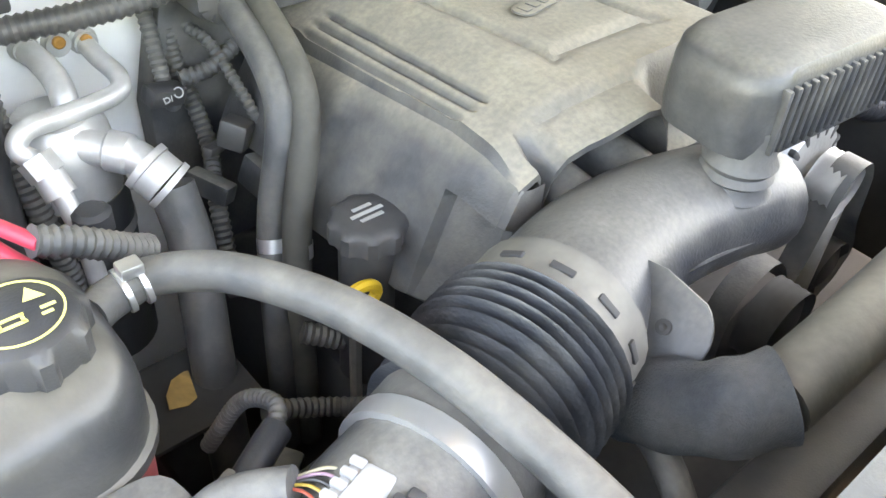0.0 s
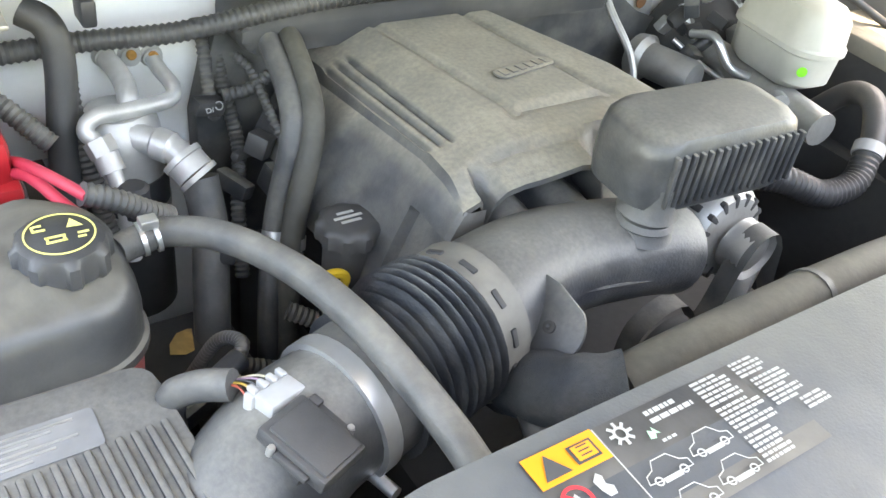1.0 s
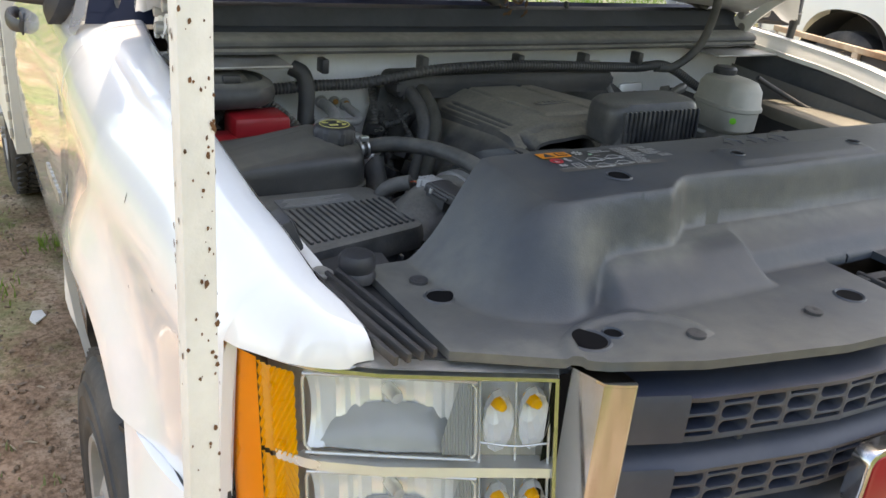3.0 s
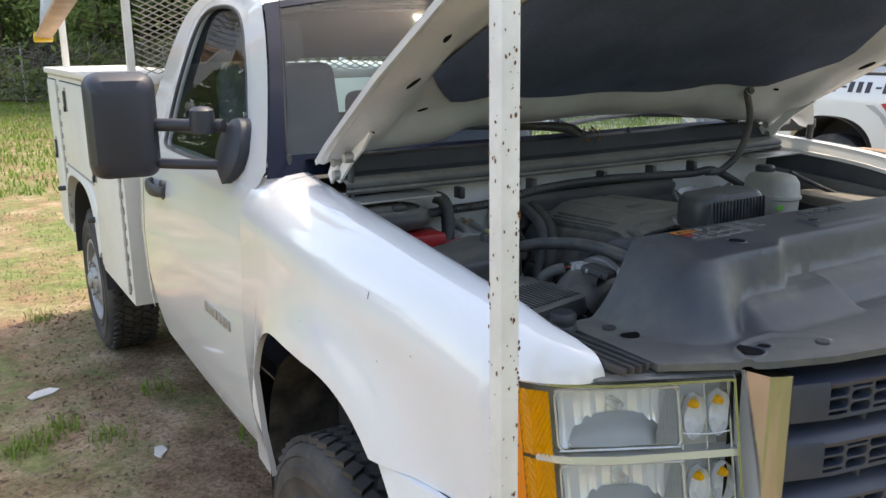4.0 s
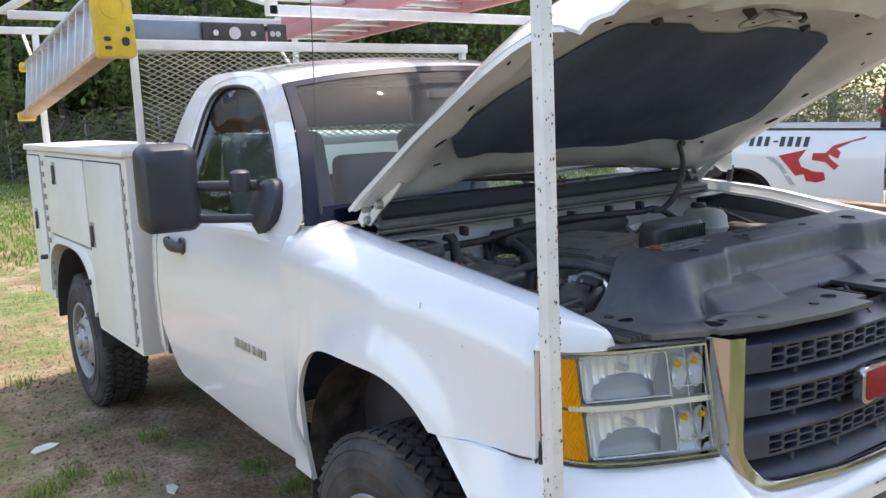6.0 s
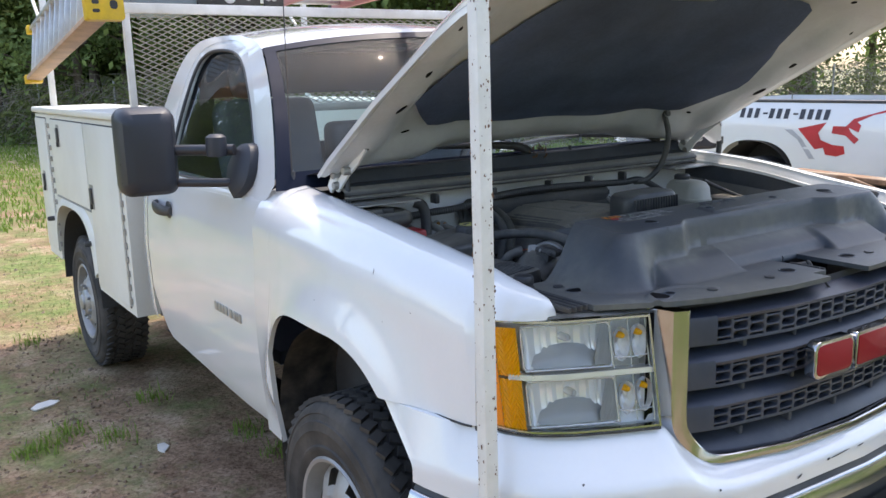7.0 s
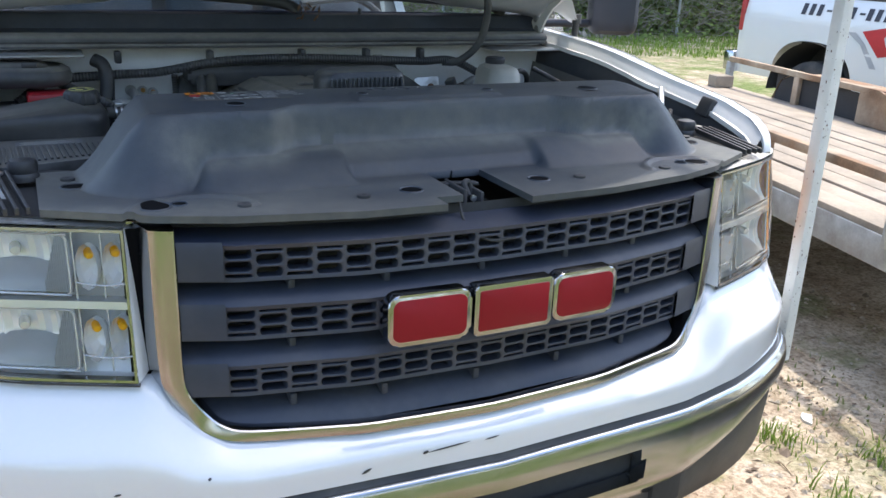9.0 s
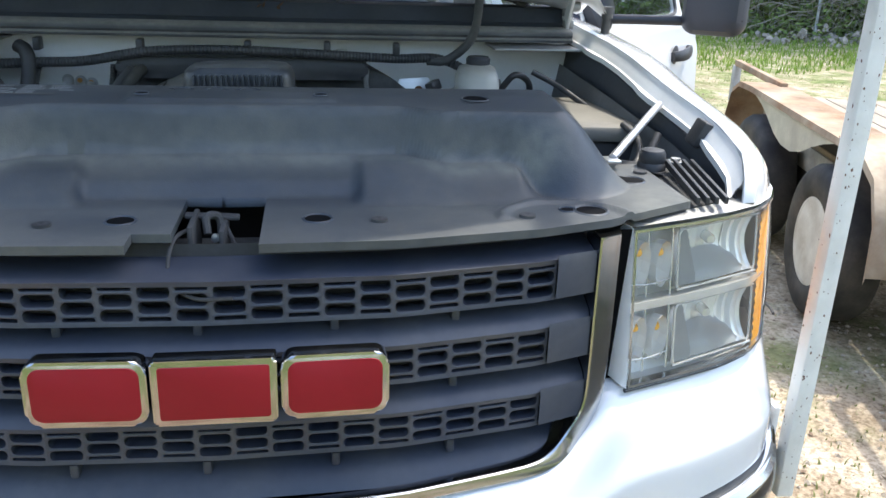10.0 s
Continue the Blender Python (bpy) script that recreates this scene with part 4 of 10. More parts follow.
    m = turn @ axes((side * (1.165 + reach), 1.860, 1.434), (side * 1, 0.12, 0), (0, 0, 1))
    flip = -1 if (m.to_3x3() @ Vector((0, 0, 1))).y > 0 else 1
    rows = []
    for d, g in ((-0.095, 0.55), (-0.085, 0.80), (-0.06, 0.94), (-0.01, 1.0), (0.035, 1.0), (0.042, 0.97)):
        rows.append([m @ Vector((px, pz, flip * -d)) for px, pz in rounded(0.198 * g, 0.305 * (0.3 + 0.7 * g), 0.042 * g)])
    loft(bm, [[Vector(v) for v in r] for r in rows], closed=True, cap=True)
    head = part("mirror_head", bm, mirror_mat, mirror)
    for dz in (-0.035, -0.098):
        bm = nb()
        prism(bm, rounded(0.190, 0.004, 0.001, 2), 0.003, m @ Matrix.Translation((0, dz, flip * 0.0585)))
        part("shell_seam", bm, DARK, head)
    bm = nb()
    prism(bm, rounded(0.165, 0.235, 0.03), 0.002, m @ Matrix.Translation((0, 0, flip * -0.046)))
    part("mirror_glass", bm, CHROME, mirror)
    return body


door(-1)
door(1, -40.0)

# pillars and roof: side rings with the door opening, then the roof skin
for s in (-1, 1):
    bm = nb()
    outer = smooth_line([(y, z, 0) for y, z in OUTLINE + OUTLINE[:1]], 4)[:-1]
    inner = smooth_line([(y, z, 0) for y, z in WINDOW + WINDOW[:1]], 4)[:-1]
    mid = Vector((2.05, 1.53, 0))
    ring = []
    for o, i in zip(outer, inner):
        q = i + (i - mid).normalized() * 0.046
        if q.y < 1.30:
            q.y = min(1.272, o.y + 0.005)
        ring.append(q)
    a = [bm.verts.new(side_pt(s, p.x, p.y, 0.0)) for p in outer]
    b = [bm.verts.new(side_pt(s, p.x, p.y, 0.002)) for p in ring]
    c = [bm.verts.new(side_pt(s, p.x, p.y, 0.045)) for p in ring]
    n = len(a)
    for i in range(n):
        j = (i + 1) % n
        bm.faces.new((a[i], a[j], b[j], b[i]))
        bm.faces.new((b[i], b[j], c[j], c[i]))
    part("cab_pillar_frame", bm, PAINT, truck)
    # rear cab corner below the belt
    bm = nb()
    rows = []
    for y in (2.684, 2.70, 2.74, 2.77, 2.785):
        low = 0.62 + 0.10 * step(2.70, 2.78, y)
        rows.append([side_pt(s, y, 1.27 - (1.27 - low) * k / 14, 0.03 * step(2.74, 2.79, y)) for k in range(15)])
    loft(bm, rows)
    part("cab_rear_corner", bm, PAINT, truck)
    bm = nb()
    loft(bm, [[side_pt(s, y, 0.515 + 0.05 * step(1.6, 2.6, y), 0.012), side_pt(s, y, 0.49 + 0.05 * step(1.6, 2.6, y), 0.05), Vector((s * 0.7, y, 0.48))] for y in (1.31, 1.5, 1.8, 2.1, 2.4, 2.66)])
    part("rocker_panel", bm, DARK, truck)
bm = nb()
roof_line = [(1.80, 1.776), (1.86, 1.797), (1.95, 1.818), (2.12, 1.838), (2.25, 1.846), (2.45, 1.847), (2.60, 1.825), (2.66, 1.76), (2.70, 1.62)]
rows = []
for y, z in roof_line:
    half = cab_x(z)
    rows.append([Vector((half * u, y - 0.10 * (1 - u * u) * max(0.0, 1 - max(0.0, y - 1.85) / 0.4), z + 0.055 * (1 - abs(u) ** 2.4) * (1 if z > 1.75 else 0.3))) for u in [k / 14 - 1 for k in range(29)]])
loft(bm, rows)
part("roof", bm, PAINT, truck, "white cab roof")
bm = nb()
loft(bm, [[Vector((p.x * 0.96, p.y + (0.03 if p.y < 1.95 else -0.02), p.z - 0.035)) for p in row] for row in rows])
part("headliner", bm, material("dark_grey_headliner_cloth", (0.045, 0.058, 0.078), 0.9, vary=0.15, scale=9), truck, "grey cloth headliner")
bm = nb()
for s in (-1, 1):
    loft(bm, [[Vector((s * x, y, z)), Vector((s * (cab_x(z) - 0.03), y, z))] for y, z, x in ((2.76, 0.6, 0.62), (2.76, 1.2, 0.62), (2.74, 1.36, 0.62), (2.70, 1.64, 0.60), (2.66, 1.76, 0.58))])
loft(bm, [[Vector((x, 2.76, z)) for z in (0.6, 1.36)] for x in (-0.63, 0, 0.63)])
loft(bm, [[Vector((x, y, z)) for y, z in ((2.70, 1.68), (2.62, 1.84))] for x in (-0.64, 0, 0.64)])
part("cab_back_wall", bm, material("grey_cab_trim", (0.16, 0.16, 0.165), 0.8, vary=0.12, scale=9), truck)
bm = nb()
loft(bm, [[Vector((x, y, z)) for y, z in ((2.758, 1.35), (2.70, 1.69))] for x in (-0.64, 0, 0.64)])
pane = part("rear_window", bm, GLASS, truck)
pane.visible_shadow = False


def screen_pt(u, f):
    """Windscreen: u across from -1 to 1, f from its foot to the roof, its sides lying on the pillars."""
    z = 1.338 + (1.778 - 1.338) * f
    y = curve_at([(1.30, 1.355), (1.335, 1.375), (1.40, 1.41), (1.51, 1.485), (1.635, 1.60), (1.72, 1.71), (1.78, 1.81)], z)
    half = cab_x(z) - 0.004
    bow = 1 - u * u
    return Vector((half * u, y - 0.10 * bow, z + (0.012 + 0.045 * f) * (1 - abs(u) ** 2.4)))


bm = nb()
loft(bm, [[screen_pt(-0.99 + 1.98 * i / 20, j / 10) for j in range(11)] for i in range(21)])
# the haze lays pale colour on the glass in place of mirrored sky
pane = part("windscreen", bm, glass("laminated_windscreen_glass", (0.78, 0.91, 0.96), haze=0.045, ior=1.14), truck, "laminated windscreen")
pane.visible_shadow = False
bm = nb()
for s in (-1, 1):
    loft(bm, [[screen_pt(s * u, j / 10) + Vector((0, -0.004, 0.002)) for j in range(11)] for u in (0.945, 0.97, 0.998)])
loft(bm, [[screen_pt(-1 + 2 * i / 20, f) + Vector((0, -0.003, 0.002)) for f in (0.955, 1.0)] for i in range(21)])
loft(bm, [[screen_pt(-1 + 2 * i / 20, f) + Vector((0, -0.003, 0.002)) for f in (-0.05, 0.07)] for i in range(21)])
part("windscreen_border", bm, material("black_ceramic_glass", (0.010, 0.014, 0.028), 0.35, vary=0.05, spec=0.10), truck, "black ceramic border of the windscreen")

# interior
bm = nb()
for x in (-0.46, 0.46):
    m = pose(x, 2.42, 1.28, -14)
    box(bm, (0, 0, 0), (0.46, 0.16, 0.62), 0.05, m, 3)
    box(bm, (0, 0.01, 0.41), (0.26, 0.10, 0.17), 0.04, m, 3)
box(bm, (0, 2.43, 1.22), (0.34, 0.16, 0.50), 0.04, pose(0, 0, 0), 3)
box(bm, (0, 2.15, 0.98), (1.5, 0.60, 0.16), 0.05, None, 3)
part("bench_seat", bm, INTERIOR, truck, "grey cloth seats with headrests")
bm = nb()
loft(bm, [[Vector((x * 0.97, 1.40, 1.30)), Vector((x, 1.55, 1.325)), Vector((x, 1.75, 1.31)), Vector((x, 1.80, 1.22)), Vector((x, 1.72, 0.95))] for x in [-0.85 + 0.17 * k for k in range(11)]])
part("dashboard", bm, material("grey_dashboard_plastic", (0.12, 0.12, 0.125), 0.6, vary=0.1), truck)
bm = nb()
m = axes((0.42, 1.92, 1.22), (1, 0, 0), (0, 0.42, 0.9))
line = [m @ Vector((0.19 * math.cos(a), 0.19 * math.sin(a), 0)) for a in (2 * math.pi * k / 24 for k in range(25))]
tube(bm, line, 0.014, 8, 2)
bar(bm, m @ Vector((-0.18, 0, 0)), m @ Vector((0.18, 0, 0)), 0.05, 0.02)
bar(bm, m @ Vector((0, 0, 0)), m @ Vector((0, -0.02, -0.35)), 0.05, 0.05)
part("steering_wheel", bm, BLACK, truck)
bm = nb()
box(bm, (0.05, 1.83, 1.745), (0.24, 0.03, 0.07), 0.015)
part("rear_view_mirror", bm, BLACK, truck)
bm = nb()
box(bm, (0, 2.2, 0.70), (1.7, 1.3, 0.05))
part("cab_floor", bm, INTERIOR, truck)
# sun visor sheet glare panels
for x in (-0.34, 0.38):
    bm = nb()
    box(bm, (x, 1.90, 1.775), (0.46, 0.15, 0.015), 0.005, None)
    part("sun_visor", bm, INTERIOR, truck)

# aerial
bm = nb()
tube(bm, [(-0.84, 1.375, 1.335), (-0.845, 1.372, 1.40), (-0.87, 1.30, 2.13)], lambda f: 0.0035 - 0.002 * f, 6, 6)
lathe(bm, [(0.018, 0), (0.016, 0.012), (0.008, 0.03), (0.006, 0.05)], Matrix.Translation((-0.84, 1.375, 1.325)), 12)
part("aerial", bm, BLACK, truck, "thin black whip aerial")

# model badge on each door as dark bars
for s in (-1, 1):
    if s < 0:
        for k, (y0, w) in enumerate(((1.835, 0.030), (1.80, 0.026), (1.768, 0.026), (1.736, 0.026), (1.690, 0.022), (1.655, 0.022), (1.63, 0.010), (1.605, 0.024))):
            bm = nb()
            box(bm, (s * (cab_x(0.85) + 0.002), y0, 0.855), (0.006, w, 0.032), 0.002)
            part("badge_bar", bm, CAST, truck)


# ---- wheels ----
def wheel(x, y, side, parent):
    r = TYRE_R
    m = Matrix.Translation((x, y, r - 0.004)) @ Matrix.Rotation(radians(90 * side), 4, "Y")
    bm = nb()
    lathe(bm, [(0.215, 0.0), (0.222, 0.016), (0.240, 0.024), (0.250, 0.030), (0.258, 0.030), (0.262, 0.026), (0.300, 0.029), (0.304, 0.032), (0.330, 0.030), (0.333, 0.025), (0.350, 0.019), (0.353, 0.022), (0.362, 0.018), (0.378, 0.004), (r - 0.012, -0.016), (r - 0.010, -0.11), (r - 0.012, -0.205),
               (0.375, -0.228), (0.30, -0.245), (0.22, -0.23)], m, 64, cap=False)
    tyre = part("tyre", bm, TYRE, parent, "worn all-terrain tyre with dried mud")
    bm = nb()
    for k in range(54):
        a = 2 * math.pi * k / 54
        for row, (h, wid) in enumerate(((-0.020, 0.042), (-0.070, 0.04), (-0.118, 0.036), (-0.165, 0.04), (-0.208, 0.036))):
            aa = a + (row % 2) * math.pi / 54
            mm = m @ Matrix.Rotation(aa, 4, "Z") @ Matrix.Translation((r - 0.006, 0, h)) @ Matrix.Rotation(0.5 * (-1) ** row, 4, "X")
            box(bm, (0, 0, 0), (0.014, 0.030, wid), 0, mm)
    part("tread_block", bm, TYRE, tyre, smooth=False)
    bm = nb()
    lathe(bm, [(0.228, 0.020), (0.222, 0.026), (0.212, 0.022), (0.205, 0.0), (0.198, -0.03), (0.19, -0.16)], m, 48, cap=False)
    rim = part("rim", bm, STEEL, parent, "grey steel eight-slot wheel")
    bm = nb()
    n = 96
    rows = []
    for rr, hh in ((0.200, -0.030), (0.185, -0.012), (0.165, 0.000), (0.140, 0.012), (0.115, 0.022), (0.098, 0.020), (0.085, 0.006)):
        rows.append([])
        for k in range(n):
            a = 2 * math.pi * k / n
            rows[-1].append((rr, hh, a))
    vs = [[bm.verts.new(m @ Vector((rr * math.cos(a), rr * math.sin(a), hh - 0.010 * (0.5 - 0.5 * math.cos(8 * a)) * (0.12 < rr < 0.19)))) for rr, hh, a in row] for row in rows]
    for i in range(len(rows) - 1):
        for k in range(n):
            slot = (k % 12) in (4, 5, 6, 7, 8) and i in (1, 2)
            if slot:
                continue
            bm.faces.new((vs[i][k], vs[i][(k + 1) % n], vs[i + 1][(k + 1) % n], vs[i + 1][k]))
    part("wheel_disc", bm, STEEL, rim)
    bm = nb()
    lathe(bm, [(0.088, 0.0), (0.084, 0.020), (0.070, 0.036), (0.048, 0.042), (0.045, 0.052), (0.036, 0.058), (0.0005, 0.058)], m, 24)
    part("hub_cap", bm, CAST, rim)
    for k in range(8):
        a = 2 * math.pi * (k + 0.5) / 8
        bm = nb()
        lathe(bm, [(0.010, 0.0), (0.010, 0.034), (0.006, 0.038), (0.0005, 0.038)], m @ Matrix.Translation((0.098 * math.cos(a), 0.098 * math.sin(a), 0.004)), 6)
        part("wheel_nut", bm, CAST, rim)
    bm = nb()
    lathe(bm, [(0.0005, -0.07), (0.16, -0.07), (0.19, -0.10), (0.19, -0.2)], m, 24)
    part("brake_disc", bm, DARK, rim)


for s in (-1, 1):
    for y in (AXLE_F, AXLE_R):
        bm = nb()
        lathe(bm, [(0.03, -0.35), (0.03, -0.19)], Matrix.Translation((s * (0.985 if y < 2 else 0.945), y, TYRE_R)) @ Matrix.Rotation(radians(90 * s), 4, "Y"), 12)
        hub = part("wheel", bm, DARK, truck, "steel wheel with a worn all-terrain tyre")
        wheel(s * (0.985 if y < 2 else 0.945), y, s, hub)
# chassis
bm = nb()
for x in (-0.42, 0.42):
    box(bm, (x, 2.6, 0.56), (0.08, 5.4, 0.18), 0.01)
box(bm, (0, AXLE_R, TYRE_R), (1.5, 0.12, 0.12), 0.03)
box(bm, (0, AXLE_F, TYRE_R), (1.5, 0.12, 0.10), 0.03)
box(bm, (0, 3.6, 0.60), (0.8, 2.4, 0.2), 0.03)
box(bm, (0, 1.5, 0.45), (0.5, 0.9, 0.3), 0.08)
part("chassis", bm, DARK, truck)


# ---- open hood ----
HOOD_TURN = Matrix.Translation((0, 1.20, 1.460)) @ Matrix.Rotation(radians(-36.5), 4, "X") @ Matrix.Translation((0, -1.20, -1.375))


def hood_pt(u, v, depth=0.0):
    """The hood as it lies when shut, u across and v from nose to hinge, then swung up."""
    yf = front_y(0.80 * u) + 0.035
    y = yf + (1.255 - yf) * v
    yy = max(0.17, y)
    half = fender_in(yy) + 0.012
    x = half * u
    z = fender_top(yy) + 0.004 + 0.055 * (1 - abs(u) ** 2.2) * (0.55 + 0.45 * v)
    z += 0.018 * step(0.62, 0.48, abs(u)) * step(0.05, 0.3, v)
    z -= 0.040 * max(0.0, 1 - v / 0.06) ** 2
    z -= (0.015 + 0.06 * (1 - v)) * max(0.0, (abs(u) - 0.86) / 0.14) ** 2
    return HOOD_TURN @ Vector((x, y, z - depth))


def under(u, v):
    """Depth of the pressed inner panel below the skin."""
    e = min(1 - abs(u), v * 0.75, (1 - v) * 1.1)
    d = 0.012 + 0.030 * step(0.0, 0.05, e) + 0.016 * step(0.05, 0.10, e) - 0.022 * step(0.13, 0.20, e)
    d += 0.014 * step(0.80, 0.86, abs(u)) * step(0.97, 0.93, abs(u)) * math.sin(14 * v) ** 2 * step(0.95, 0.85, v)
    d += 0.012 * step(0.80, 0.86, v) * step(0.97, 0.93, v) * math.sin(7 * u) ** 2
    d += 0.006 * math.sin(9 * u) * math.exp(-((v - 0.09) / 0.06) ** 2)
    return d


us = [k / 40 - 1 for k in range(81)]
vs = [k / 40 for k in range(41)]
bm = nb()
loft(bm, [[hood_pt(u, v) for v in vs] for u in us])
hood = part("hood", bm, PAINT, truck, "white hood propped open, dusty painted underside")
bm = nb()
rows = [[hood_pt(u, v, under(u, v)) for v in vs] for u in us]
loft(bm, rows)
rim = [(u, 0) for u in us] + [(1, v) for v in vs[1:]] + [(u, 1) for u in us[-2::-1]] + [(-1, v) for v in vs[-2:0:-1]]
loft(bm, [[hood_pt(u, v, d * under(u, v)) for u, v in rim] for d in (0.04, 0.5, 1.0)], closed=True)
part("hood_inner_panel", bm, HOOD_IN, hood, "pressed inner panel, off-white and dusty")
# insulation pad
bm = nb()
pad = []
for k in range(33):
    f = k / 32
    u = -0.815 + 1.63 * f
    a = abs(u)
    front = curve_at([(0, 0.322), (0.10, 0.320), (0.20, 0.288), (0.40, 0.280), (0.55, 0.262), (0.61, 0.275), (0.68, 0.36), (0.70, 0.41), (0.79, 0.50), (0.815, 0.59)], a)
    back = curve_at([(0, 0.838), (0.35, 0.832), (0.565, 0.805), (0.67, 0.785), (0.75, 0.71), (0.815, 0.635)], a)
    pad.append([(u, front + (back - front) * j / 20) for j in range(21)])
top = [[hood_pt(u, v, under(u, v) + 0.004 + 0.010 * min(1, 8 * min(j, 20 - j) / 20, 8 * min(i, 32 - i) / 32) + 0.002 * math.sin(11 * u + 7 * v)) for j, (u, v) in enumerate(row)] for i, row in enumerate(pad)]
loft(bm, top)
part("hood_liner", bm, LINER, hood, "black felt insulation pad")


def hood_hole(u, v, w, h, turn=0.0):
    p = hood_pt(u, v, under(u, v) + 0.0012)
    a = hood_pt(u + 0.01, v, under(u + 0.01, v) + 0.0012) - p
    b = hood_pt(u, v + 0.01, under(u, v + 0.01) + 0.0012) - p
    m = axes(p, a, b) @ Matrix.Rotation(radians(turn), 4, "Z")
    bm = nb()
    # flat disc painted as the dark inside of a hole; the panel is uncut
    prism(bm, [(w / 2 * math.cos(2 * math.pi * k / 18), h / 2 * math.sin(2 * math.pi * k / 18)) for k in range(18)], 0.002, m)
    part("access_hole_shade", bm, HOLE_SHADE, hood)


for s in (-1, 1):
    for u, v, w, h, t in ((0.895, 0.60, 0.020, 0.058, -10), (0.890, 0.455, 0.018, 0.034, -8), (0.93, 0.25, 0.014, 0.02, 0), (0.745, 0.80, 0.030, 0.012, 8), (0.92, 0.79, 0.014, 0.006, 0), (0.45, 0.155, 0.062, 0.014, 22),
                          (0.27, 0.255, 0.022, 0.010, 0), (0.10, 0.275, 0.014, 0.009, 0), (0.70, 0.19, 0.020, 0.018, 0)):
        hood_hole(s * u, v, w, h, s * t)
# striker wire at the nose
bm = nb()
tube(bm, [hood_pt(-0.06, 0.19, 0.050), hood_pt(-0.05, 0.17, 0.088), hood_pt(0.05, 0.17, 0.088), hood_pt(0.06, 0.19, 0.050)], 0.005, 8)
tube(bm, [hood_pt(-0.02, 0.21, 0.055), hood_pt(-0.08, 0.245, 0.075), hood_pt(-0.02, 0.25, 0.080), hood_pt(0.09, 0.22, 0.070)], 0.004, 8)
part("striker", bm, CAST, hood)
# rubber stops and the hemmed side edges
for u, v, long in ((-0.14, 0.19, 0.030), (0.14, 0.19, 0.030), (-0.40, 0.262, 0.016), (0.40, 0.262, 0.016)):
    d = under(u, v)
    p, q = hood_pt(u, v, d - 0.002), hood_pt(u, v, d + long)
    bm = nb()
    tube(bm, [p, p.lerp(q, 0.3), p.lerp(q, 0.9), q], lambda f: 0.017 - 0.006 * f, 12)
    part("hood_bump_stop", bm, BLACK, hood, "black rubber stop")
for s in (-1, 1):
    bm = nb()
    loft(bm, [[hood_pt(s * u, 0.02 + 0.96 * k / 30, d) for u, d in ((1.002, 0.002), (1.002, 0.016), (0.985, 0.026), (0.968, 0.026), (0.966, 0.022))] for k in range(31)])
    part("hood_hem", bm, PAINT, hood, "folded white edge of the hood skin")
bm = nb()
prism(bm, rounded(0.09, 0.035, 0.015), 0.004, axes(hood_pt(0, 0.175, 0.062), hood_pt(0.02, 0.175, 0.062) - hood_pt(0, 0.175, 0.062), hood_pt(0, 0.19, 0.062) - hood_pt(0, 0.175, 0.062)))
part("striker_plate", bm, DARK, hood)
